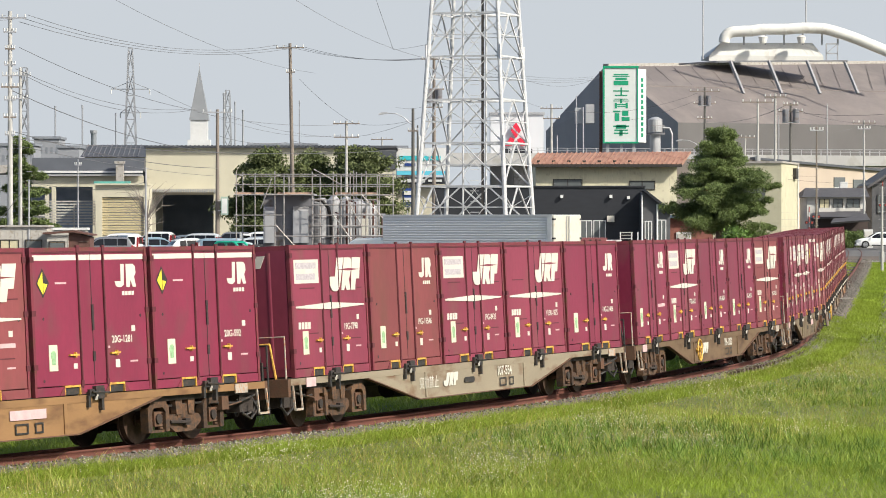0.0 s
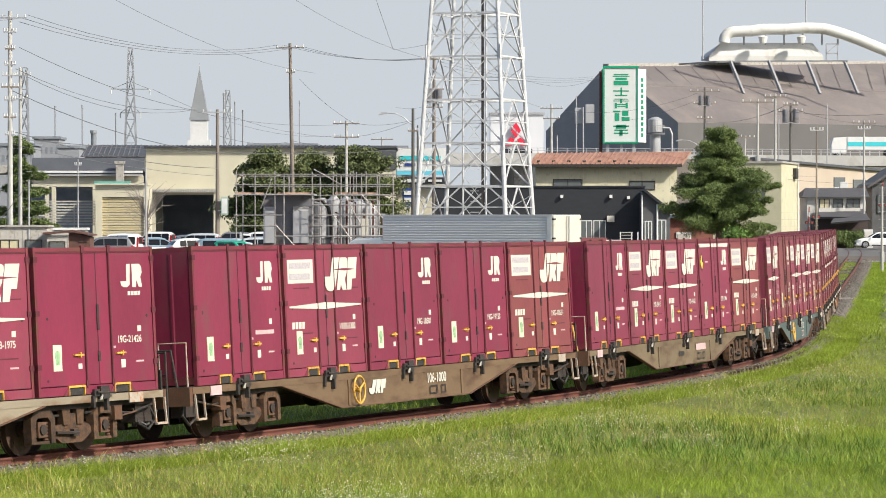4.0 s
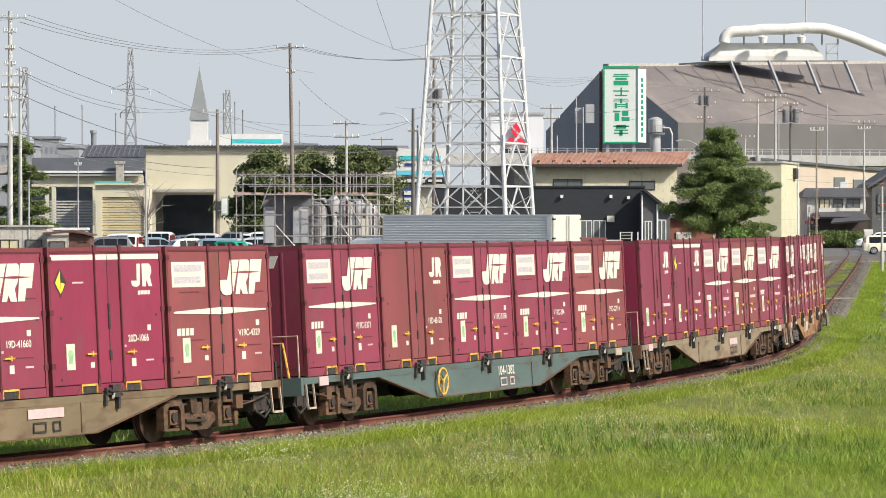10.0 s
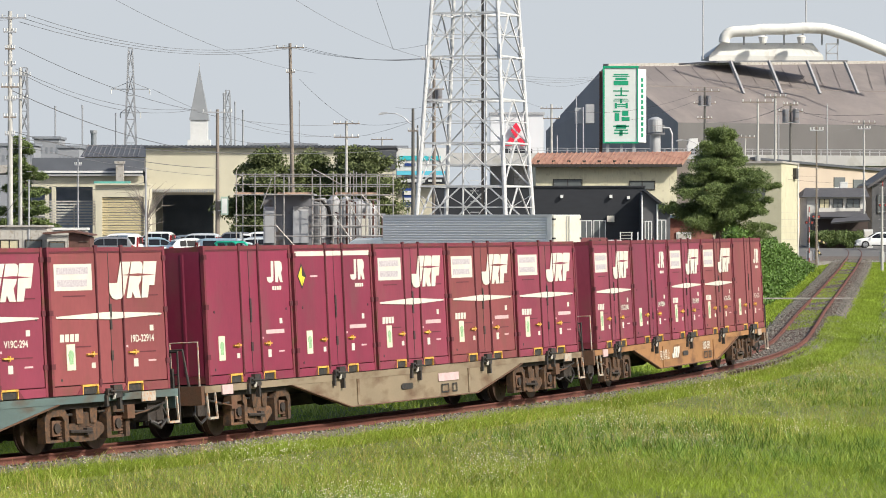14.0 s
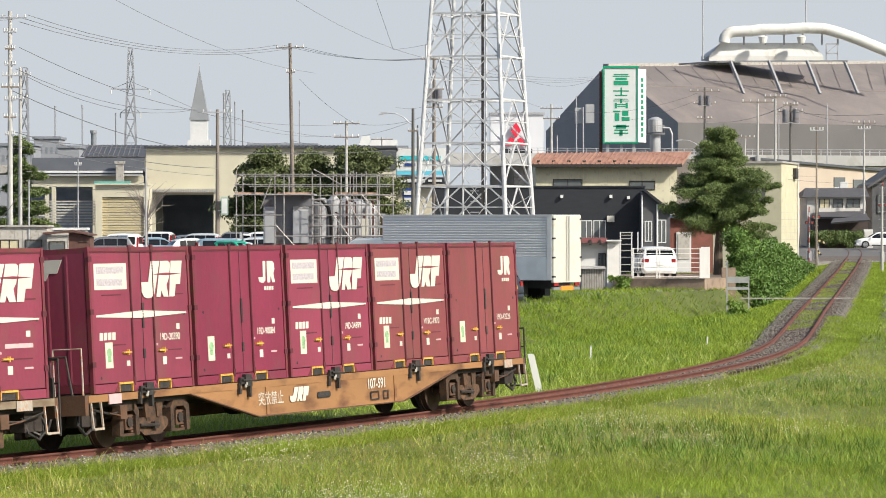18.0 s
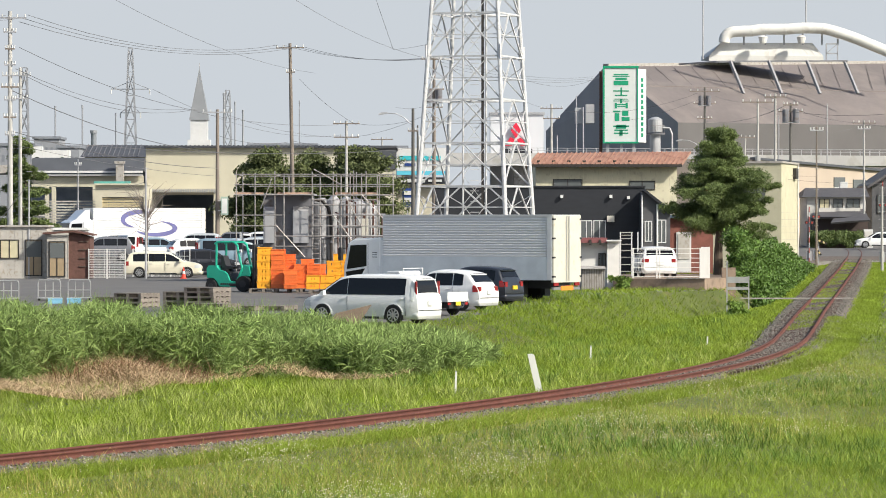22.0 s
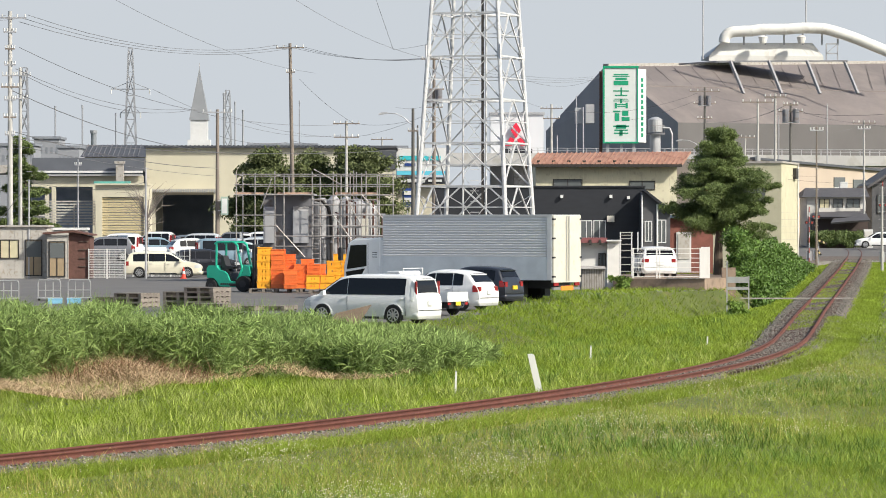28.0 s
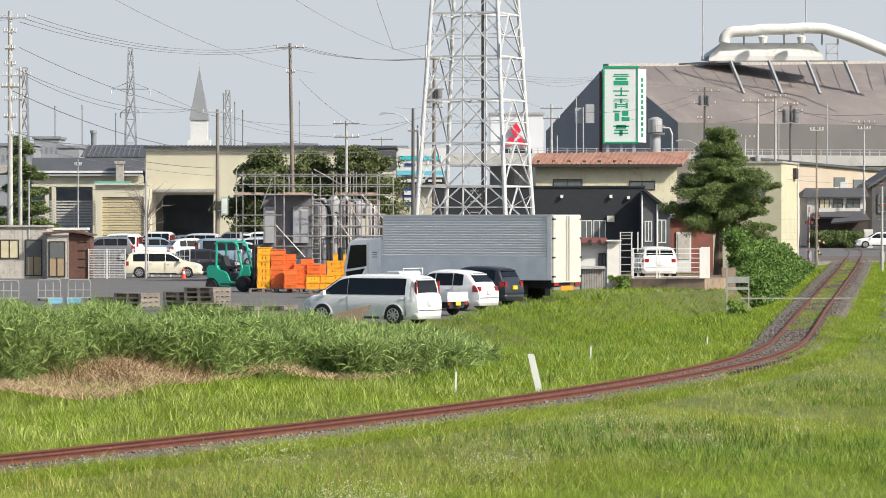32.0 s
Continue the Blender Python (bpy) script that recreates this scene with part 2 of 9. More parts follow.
def sweep(profile, s0, s1, step, lateral, tilt=True, spread=None):
    """A band along the line: profile points are (across, height)."""
    ss = np.arange(s0, s1 + 0.01, step)
    x, y, th, z = rail_line(ss)
    ca = cant_at(ss) if tilt else 0 * ss
    n, verts = len(profile), []
    for a, h in profile:
        lat = lateral + a + (0 * ss if spread is None else np.sign(a) * spread(ss))
        verts.append(np.stack([x + np.sin(th) * (lat * np.cos(ca) - h * np.sin(ca)), y - np.cos(th) * (lat * np.cos(ca) - h * np.sin(ca)),
                               z + lat * np.sin(ca) + h * np.cos(ca)], -1))
    v = np.stack(verts, 1).reshape(-1, 3)
    f = []
    for i in range(len(ss) - 1):
        for j in range(n):
            k = (j + 1) % n
            f.append((i * n + j, i * n + k, (i + 1) * n + k, (i + 1) * n + j))
    return v, f


track = thing("railway_track", pose(0, 0, 0), "rusty narrow-gauge railway track on sleepers in ballast", "railway track", kind="structure")
bed_v, bed_f = sweep([(-0.6, -0.5), (-0.01, -0.14), (0.01, -0.14), (0.6, -0.5)], -60, 320, 1.0, 0.0, spread=bed_half)
part("ballast_bed", raw("ballast_bed", bed_v, bed_f, BALLAST), BALLAST, track, "grey crushed-stone ballast bed")
RAILP = [(-0.065, -0.14), (0.065, -0.14), (0.065, -0.125), (0.012, -0.11), (0.012, -0.045), (0.034, -0.035), (0.034, 0.0), (-0.034, 0.0), (-0.034, -0.035),
         (-0.012, -0.045), (-0.012, -0.11), (-0.065, -0.125)]
for lat in (-0.566, 0.566):
    rv, rf = sweep(RAILP, -60, 288, 1.0, lat)
    part("rail", raw("rail", rv, rf, RAIL_RUST), RAIL_RUST, track)


def place_on_line(s, lat, h):
    x, y, th, z = (float(v) for v in rail_line(s))
    ca = float(cant_at(s))
    return (Matrix.Translation((x, y, z)) @ Matrix.Rotation(th, 4, "Z") @ Matrix.Rotation(-ca, 4, "X") @ Matrix.Translation((0, -lat, h)))
# ---- the freight train ----
MAROON = mat("maroon_paint", (0.182, 0.018, 0.046), 0.45, var=0.2, scale=0.8, grain=14, bump=0.06, dirt=(0.15, 0.04, 0.05), amount=0.2, own=0.08, stretch=(1, 1, 0.45))
FADED = mat("faded_red_paint", (0.198, 0.030, 0.056), 0.55, var=0.2, scale=0.8, grain=14, bump=0.06, dirt=(0.17, 0.05, 0.055), amount=0.2, own=0.08, stretch=(1, 1, 0.45))
RUSSET = mat("russet_paint", (0.185, 0.044, 0.047), 0.6, var=0.2, scale=0.8, grain=14, bump=0.06, dirt=(0.15, 0.05, 0.04), amount=0.25, own=0.08, stretch=(1, 1, 0.45))
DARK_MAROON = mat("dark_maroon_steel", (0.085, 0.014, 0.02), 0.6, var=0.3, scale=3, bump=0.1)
RAIL_MAROON = mat("rail_maroon", (0.15, 0.022, 0.035), 0.6, var=0.3, scale=2, bump=0.15, dirt=(0.10, 0.04, 0.02), amount=0.3)
MARK = mat("cream_white_marking", (0.55, 0.52, 0.45), 0.6, var=0.08, scale=3, grain=30, bump=0.05, dirt=(0.62, 0.5, 0.45), amount=0.05)
MARK_DIM = mat("worn_white_marking", (0.52, 0.36, 0.36), 0.6, var=0.15, scale=6, bump=0.05)
YELLOW = mat("yellow_steel_paint", (0.62, 0.36, 0.06), 0.55, var=0.2, scale=6, bump=0.1, dirt=(0.25, 0.1, 0.04), amount=0.3)
BLACK = mat("black_steel", (0.025, 0.023, 0.022), 0.6, var=0.3, scale=6, bump=0.2, dirt=(0.07, 0.045, 0.03), amount=0.3)
GREEN_STICKER = mat("green_sticker_print", (0.25, 0.40, 0.22), 0.5, var=0.35, scale=12, bump=0)
PALE_STICKER = mat("pale_sticker", (0.58, 0.57, 0.42), 0.5, var=0.08, scale=9, bump=0)
BOGIE = mat("rusty_bogie_steel", (0.095, 0.047, 0.022), 0.85, var=0.4, scale=5, grain=40, bump=0.5, dirt=(0.035, 0.024, 0.018), amount=0.55, own=0.35)
WHEEL = mat("wheel_steel", (0.085, 0.05, 0.036), 0.65, metal=0.4, var=0.3, scale=5, bump=0.2)
GRIT = mat("underframe_grime", (0.03, 0.022, 0.018), 0.9, var=0.4, scale=4, bump=0.4)
WAGON_PAINT = [mat("wagon_paint", c, 0.7, var=0.14, scale=0.9, grain=15, bump=0.12, dirt=d, amount=a, stretch=(0.6, 1, 1.6)) for c, d, a in
               (((0.269, 0.134, 0.052), (0.116, 0.049, 0.022), 0.3), ((0.206, 0.161, 0.106), (0.099, 0.052, 0.026), 0.3), ((0.073, 0.105, 0.101), (0.070, 0.049, 0.032), 0.25),
                ((0.147, 0.108, 0.063), (0.081, 0.045, 0.023), 0.35), ((0.134, 0.084, 0.045), (0.072, 0.036, 0.018), 0.35), ((0.242, 0.202, 0.143), (0.134, 0.067, 0.032), 0.25),
                ((0.224, 0.122, 0.049), (0.099, 0.045, 0.019), 0.3))]
RUST_END = mat("rusted_sill", (0.095, 0.05, 0.028), 0.85, var=0.3, scale=3, bump=0.3, dirt=(0.12, 0.05, 0.025), amount=0.35)
STEP_PAINT = mat("step_paint", (0.36, 0.32, 0.27), 0.6, var=0.2, scale=8, bump=0.1, dirt=(0.4, 0.16, 0.05), amount=0.35)
SIDE = -1.225


def patch(outlines, x0, x1, z0, z1, y, t=0.004):
    """Flat painted shapes, given in a unit square, on the near side."""
    f = Form()
    for o in outlines:
        f.slab([(x0 + (x1 - x0) * a, z0 + (z1 - z0) * b) for a, b in o], 1, y - t, y)
    return f


BIG_SIGN = [[(0, .44), (0, .18), (.05, .04), (.13, 0), (.23, .02), (.295, .12), (.33, .28), (.455, 1), (.25, 1), (.165, .44)],
            [(.345, .03), (.44, .03), (.47, .2), (.515, .03), (.635, .03), (.60, .36), (.655, .5), (.705, .84), (.70, .95), (.66, 1), (.475, 1)],
            [(.655, .03), (.785, .03), (.825, .36), (.93, .36), (.965, .68), (1, 1), (.73, 1), (.70, .7)]]
SLIT = [[(0, .48), (.5, 0), (1, .48), (1, .52), (.5, 1), (0, .52)]]
SMALL_SIGN = [[(0, .26), (.05, .06), (.16, 0), (.3, 0), (.42, .1), (.46, 1), (.3, 1), (.28, .26)],
              [(.54, 0), (.7, 0), (.74, .3), (.84, 0), (1, 0), (.92, .44), (1, .62), (.98, .88), (.88, 1), (.54, 1)]]
BARS4 = [[(.26 * i, 0), (.26 * i + .2, 0), (.26 * i + .22, 1), (.26 * i + .02, 1)] for i in range(4)]
SQUARE = [[(0, 0), (1, 0), (1, 1), (0, 1)]]
SPEAR = [[(0, .35), (.5, 0), (1, .4), (1, .6), (.5, 1), (0, .6)]]


def build_container(kind, panel=True, russet=False):
    red = RUSSET if russet else FADED if kind == "B" else MAROON
    look_of = {"A": "maroon steel freight container with a small white sign", "B": "faded red steel container with large white sign and stripe",
               "C": "maroon freight container with a white top band and warning diamond"}[kind]
    if russet:
        look_of = look_of.replace("faded red", "weathered russet").replace("maroon", "weathered russet")
    ct = thing("container", pose(0, 0, 0), look_of, "container", "containers on the train")
    part("body", Form().box(-1.83, 1.83, -1.195, 1.195, 0.16, 2.42), red, ct)
    for x in (-1.8575, 1.7875):
        for y in (-1.225, 1.155):
            part("corner_post", Form().box(x, x + 0.07, y, y + 0.07, 0.0, 2.5), RAIL_MAROON, ct)
    for y in (-1.22, 1.17):
        part("top_rail", Form().box(-1.7875, 1.7875, y, y + 0.05, 2.43, 2.495), RAIL_MAROON, ct)
        for a, b, c in ((-1.7875, -0.95, 0.0), (-0.45, 0.45, 0.03), (0.95, 1.7875, 0.0)):
            part("bottom_rail", Form().box(a, b, y, y + 0.05, c, 0.15), red, ct)
    part("roof", Form().box(-1.84, 1.84, -1.19, 1.19, 2.425, 2.48), RAIL_MAROON, ct)
    for x in (-1.8525, 1.8125):
        part("end_rail", Form().box(x, x + 0.04, -1.155, 1.155, 0.02, 0.16).box(x, x + 0.04, -1.155, 1.155, 2.40, 2.49).box(x, x + 0.04, -0.06, 0.06, 0.16, 2.40), RAIL_MAROON, ct)
    # the near side: two doors between fixed panels, with locking rods
    part("side_door", Form().box(-1.775, -0.405, SIDE + 0.012, -1.19, 0.17, 2.425), red, ct)
    part("side_door", Form().box(0.475, 1.775, SIDE + 0.012, -1.19, 0.17, 2.425), red, ct)
    part("side_door", Form().box(-0.335, 0.025, SIDE + 0.016, -1.19, 0.17, 2.425), red, ct)
    part("side_door", Form().box(0.045, 0.405, SIDE + 0.016, -1.19, 0.17, 2.425), red, ct)
    for x in (-0.37, 0.44):
        part("locking_rod", Form().rod((x, SIDE + 0.008, 0.1), (x, SIDE + 0.008, 2.47), 0.022, 6).box(x - 0.045, x + 0.045, SIDE - 0.012, -1.2, 2.40, 2.53)
             .box(x - 0.04, x + 0.04, SIDE - 0.008, -1.2, 0.14, 0.24), DARK_MAROON, ct)
    part("seal_strip", Form().box(0.027, 0.043, SIDE + 0.012, -1.19, 0.2, 2.4).box(0.005, 0.065, SIDE - 0.004, -1.2, 1.08, 1.52).box(0.0, 0.07, SIDE - 0.004, -1.2, 0.55, 0.72), BLACK, ct)
    for x in (-0.70, 0.72):
        part("fork_pocket", Form().box(x - 0.25, x + 0.25, SIDE - 0.006, -1.17, 0.13, 0.165).box(x - 0.25, x - 0.228, SIDE - 0.006, -1.17, 0.0, 0.13)
             .box(x + 0.228, x + 0.25, SIDE - 0.006, -1.17, 0.0, 0.13), YELLOW, ct)
        # solid black block stands in for the shade inside the pocket
        part("pocket_hollow", Form().box(x - 0.225, x + 0.225, -1.205, 1.205, 0.005, 0.128), BLACK, ct)
        for e in (-1, 1):
            part("pocket_cheek", Form().slab([(x + e * 0.255, 0.155), (x + e * 0.26, 0.0), (x + e * 0.42, 0.0)], 1, SIDE - 0.004, -1.172), RAIL_MAROON, ct)
    for x in (-0.62, 0.70):
        part("door_handle", Form().box(x - 0.15, x + 0.14, SIDE - 0.03, SIDE + 0.012, 0.66, 0.69).box(x + 0.02, x + 0.05, SIDE - 0.035, SIDE + 0.012, 0.63, 0.72), YELLOW, ct)
    for x in (-1.82, 1.80):
        for z in (0.45, 1.35, 2.25):
            part("hinge", Form().box(x - 0.05, x + 0.07, SIDE - 0.012, SIDE + 0.02, z, z + 0.09), DARK_MAROON, ct)
    sticker = part("sticker", Form().box(-1.38, -1.12, SIDE + 0.003, SIDE + 0.012, 0.42, 0.86), PALE_STICKER, ct, "pale sticker with a green picture")
    part("picture", Form().disc((-1.25, 0.68), 0.085, 1, SIDE - 0.001, SIDE + 0.003, 10).box(-1.31, -1.19, SIDE - 0.001, SIDE + 0.003, 0.52, 0.62), GREEN_STICKER, sticker)
    y = SIDE + 0.012
    for a, b, c, d in ((0.72, 0.86, 0.42, 0.56), (1.28, 1.40, 1.03, 1.13), (-0.62, -0.5, 0.44, 0.53)):
        part("data_plate", Form().box(a, b, y - 0.004, y, c, d), MARK, ct)
    for a, b, c, d in ((1.2, 1.45, 0.5, 0.53), (0.5, 0.56, 0.76, 0.8)):
        part("small_mark", Form().box(a, b, y - 0.003, y, c, d), MARK_DIM, ct)
    for a, b in ((-1.55, 0.26), (-1.5, 1.3), (1.6, 1.3)):
        part("vent_hole", Form().disc((a, b), 0.028, 1, y - 0.004, y, 8), BLACK, ct)
    if kind == "A" or kind == "C":
        part("white_sign", patch(SMALL_SIGN, 0.80, 1.50, 1.80, 2.20, y), MARK, ct, "white angular company sign")
        tagged(part("sign_line", patch(BARS4, 1.02, 1.42, 1.66, 1.73, y), MARK, ct), kind="stuff")
    if kind == "C":
        part("top_band", Form().box(-1.76, -0.42, y - 0.004, y, 2.28, 2.37).box(-0.32, 0.4, SIDE + 0.012, SIDE + 0.016, 2.28, 2.37).box(0.49, 1.76, y - 0.004, y, 2.28, 2.37), MARK, ct, "white painted top band")
        d = part("warning_diamond", patch([[(.5, 0), (1, .5), (.5, 1), (0, .5)]], -1.68, -1.28, 1.65, 2.15, y), BLACK, ct, "yellow and black warning diamond")
        part("yellow_half", patch([[(.5, .12), (.5, .88), (.1, .5)], [(.55, .5), (.55, .15), (.85, .46)]], -1.68, -1.28, 1.65, 2.15, y - 0.004), mat("warning_yellow", (0.75, 0.6, 0.04), 0.5, var=0.05), d)
        part("sign_line", Form().box(-1.1, -0.75, y - 0.003, y, 1.88, 1.91), MARK_DIM, ct)
    if kind == "B":
        part("white_sign", patch(BIG_SIGN, 0.02, 1.58, 1.59, 2.24, SIDE + 0.004, 0.008), MARK, ct, "large white slanted company sign")
        part("sign_slit", patch(SLIT, 0.40, 1.50, 1.985, 2.035, SIDE - 0.004, 0.003), red, ct)
        part("stripe", patch(SPEAR, -1.66, 1.66, 1.255, 1.385, SIDE + 0.004, 0.008), MARK, ct, "white spear-shaped stripe")
        if panel:
            p = part("white_panel", patch(SQUARE, -1.66, -0.5, 1.765, 2.215, y), MARK, ct, "white notice panel with worn print")
            part("print_line", Form().box(-1.58, -0.62, y - 0.007, y - 0.004, 2.04, 2.16).box(-1.58, -0.66, y - 0.007, y - 0.004, 1.83, 1.95), mat("worn_print", (0.40, 0.36, 0.38), 0.6, var=0.3, scale=25), p)
        tagged(part("sign_line", patch(BARS4, -1.56, -0.98, 0.90, 1.03, y), MARK, ct), kind="stuff")
        for a, b, c in ((-1.42, -0.72, 1.66), (1.0, 1.6, 1.64), (-1.3, -0.62, 0.80), (0.86, 1.45, 0.66)):
            part("scrape", Form().box(a, b, y - 0.003, y, c, c + 0.022), DARK_MAROON, ct)
    # the end that faces forwards
    e = -1.83
    if kind == "B":
        f = Form()
        for o in BIG_SIGN:
            f.slab([(0.78 - 1.5 * a, 1.95 + 0.36 * b) for a, b in o], 0, e - 0.036, e - 0.022)
        part("end_sign", f, MARK, ct, "white company sign on the end wall")
    for y2 in (-0.78, -0.4, 0.4, 0.78):
        part("end_ridge", Form().slab([(y2 - 0.05, e - 0.02), (y2 - 0.02, e - 0.032), (y2 + 0.02, e - 0.032), (y2 + 0.05, e - 0.02)], 2, 0.2, 2.36, Matrix(((0, 1, 0, 0), (1, 0, 0, 0), (0, 0, 1, 0), (0, 0, 0, 1)))), red, ct)
    # dark strip that paints the shade below the top rail
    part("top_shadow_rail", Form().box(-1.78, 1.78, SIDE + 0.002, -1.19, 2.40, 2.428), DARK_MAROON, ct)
    part("end_door", Form().box(e - 0.022, e, -1.14, -0.07, 0.17, 2.4).box(e - 0.022, e, 0.07, 1.14, 0.17, 2.4), red, ct)
    return ct


def number(ct, text, x=0.62, z=0.85, size=0.17):
    if text:
        part("number", writing(text, size, MARK), MARK, ct, "white stencilled number", at=pose(x, SIDE + 0.006, z))
    else:
        part("number_strip", Form().box(x + 0.05, x + 0.85, SIDE + 0.008, SIDE + 0.012, z, z + 0.075), MARK_DIM, ct, "worn white number")


def build_wagon(w):
    paint = WAGON_PAINT[w]
    tone = ["orange-brown", "beige", "blue-green", "brownish beige", "dark brown", "pale beige", "rusty brown"][w]
    wag = thing("container_wagon", pose(0, 0, 0), tone + " flat container wagon on two rusty bogies", "railway wagon", "wagons of the freight train")
    part("centre_frame", Form().box(-9.6, 9.6, -0.35, 0.35, 0.62, 0.94).box(-9.6, 9.6, -1.08, -0.95, 0.74, 0.93).box(-9.6, 9.6, 0.95, 1.08, 0.74, 0.93), GRIT, wag)
    for y in (-1.21, 1.17):
        part("side_sill", Form().box(-9.72, 9.72, y, y + 0.04, 0.83, 0.955), paint, wag)
        sill = part("fish_belly_beam", Form().slab([(-6.0, 0.835), (-3.3, 0.30), (3.3, 0.30), (6.0, 0.835)], 1, y + 0.01, y + 0.035), paint, wag)
        part("flange", Form().bar((-6.0, y + 0.02, 0.825), (-3.3, y + 0.02, 0.30), 0.10, 0.02).bar((-3.3, y + 0.02, 0.30), (3.3, y + 0.02, 0.30), 0.10, 0.02)
             .bar((3.3, y + 0.02, 0.30), (6.0, y + 0.02, 0.825), 0.10, 0.02), RUST_END, sill)
        for x in (-2.9, 2.9):
            part("stiffener", Form().box(x - 0.05, x + 0.05, y - 0.012, y + 0.012, 0.33, 0.83), paint, sill)
    part("deck_plate", Form().box(-9.7, 9.7, -1.16, 1.16, 0.945, 0.968), GRIT, wag)
    for e in (-1, 1):
        x = 9.72 * e
        part("end_beam", Form().box(min(x, x + 0.12 * e), max(x, x + 0.12 * e), -1.2, 1.2, 0.62, 0.96), RUST_END if w != 2 else paint, wag)
        c = part("coupler", Form().box(min(x, x + 0.48 * e), max(x, x + 0.48 * e), -0.09, 0.09, 0.76, 0.94).box(min(x + 0.28 * e, x + 0.47 * e), max(x + 0.28 * e, x + 0.47 * e), -0.17, 0.17, 0.70, 1.0), GRIT, wag)
        part("brake_hose", Form().tube([(x, -0.55, 0.72), (x + 0.16 * e, -0.55, 0.6), (x + 0.2 * e, -0.5, 0.4), (x + 0.32 * e, -0.4, 0.33), (x + 0.44 * e, -0.3, 0.42)], 0.03), BLACK, c)
        part("draft_gear", Form().box(min(x, x - 1.5 * e), max(x, x - 1.5 * e), -0.62, 0.62, 0.40, 0.80).box(min(x - 0.1 * e, x - 0.6 * e), max(x - 0.1 * e, x - 0.6 * e), -1.0, -0.7, 0.42, 0.74), GRIT, wag)
        part("hose_loop", Form().tube([(x - 0.1 * e, -0.95, 0.72), (x + 0.05 * e, -1.0, 0.45), (x - 0.2 * e, -1.0, 0.28), (x - 0.5 * e, -1.0, 0.40), (x - 0.6 * e, -0.95, 0.66)], 0.028), BLACK, wag)
        part("release_valve", Form().box(x - 1.35 * e - 0.12, x - 1.35 * e + 0.12, -1.14, -0.98, 0.50, 0.74).rod((x - 1.35 * e, -1.12, 0.55), (x - 0.8 * e, -1.16, 0.62), 0.015, 5), RUST_END, wag)
        xs = x - 0.35 * e
        part("step", Form().bar((xs, -1.24, 0.83), (xs, -1.27, 0.38), 0.03).bar((xs + 0.34 * e, -1.24, 0.83), (xs + 0.34 * e, -1.27, 0.38), 0.03)
             .bar((xs, -1.27, 0.38), (xs + 0.34 * e, -1.27, 0.38), 0.05, 0.04), STEP_PAINT, wag, "pale steel step")
        part("lever_plate", Form().box(x - 0.9 * e - 0.22, x - 0.9 * e + 0.22, -1.235, -1.215, 0.78, 0.95), MARK_DIM if e < 0 else STEP_PAINT, wag)
        part("pipe_run", Form().tube([(x - 0.2 * e, -1.1, 0.72), (x - 0.9 * e, -1.12, 0.6), (x - 2.0 * e, -1.0, 0.66), (x - 4.2 * e, -0.9, 0.62)], 0.022), BLACK, wag)
    # hand rails at the forward end
    part("grab_rail", Form().tube([(-9.8, -1.15, 0.96), (-9.8, -1.15, 1.75), (-9.8, -0.6, 1.75), (-9.8, -0.6, 0.96)], 0.018), STEP_PAINT, wag)
    hr = YELLOW if w in (2, 5, 3) else BLACK
    part("hand_rail", Form().tube([(-9.82, -0.95, 0.96), (-9.82, -0.85, 1.62), (-9.82, -0.45, 1.62), (-9.82, -0.35, 0.96)], 0.025), hr, wag)
    part("lamp_bracket", Form().box(9.84, 9.9, -1.1, -1.0, 0.9, 1.3).tube([(9.86, -1.05, 1.0), (9.86, -1.05, 1.55)], 0.02), BLACK, wag)
    ladder = Form()
    for y in (-1.18, -0.82):
        ladder.rod((9.9, y, 0.32), (9.9, y, 1.62), 0.02, 6)
    for z in (0.36, 0.62, 0.88, 1.2, 1.6):
        ladder.rod((9.9, -1.18, z), (9.9, -0.82, z), 0.018, 6)
    part("end_ladder", ladder, BLACK, wag, "dark steel ladder frame")
    # clamps that hold the containers
    for c in range(5):
        x = (2 - c) * CP
        part("container_clamp", Form().box(x - 0.24, x + 0.24, -1.27, -1.17, 0.93, 1.05).box(x - 0.08, x + 0.18, -1.3, -1.22, 0.88, 1.1).box(x - 0.27, x - 0.2, -1.26, -1.2, 0.74, 0.94)
             .box(x + 0.12, x + 0.19, -1.28, -1.2, 0.68, 0.9).rod((x - 0.2, -1.3, 1.0), (x + 0.38, -1.29, 0.97), 0.02), BLACK, wag)
        part("clamp_tag", Form().bar((x - 0.06, -1.305, 0.95), (x - 0.11, -1.305, 0.86), 0.04, 0.01), MARK, wag)
    part("air_tank", Form().rod((-1.6, 0.2, 0.5), (0.6, 0.2, 0.5), 0.2, 12), GRIT, wag, smooth=False)
    part("brake_cylinder", Form().rod((1.2, -0.3, 0.5), (2.2, -0.3, 0.5), 0.16, 10).box(2.2, 4.4, -0.33, -0.27, 0.47, 0.53), GRIT, wag)
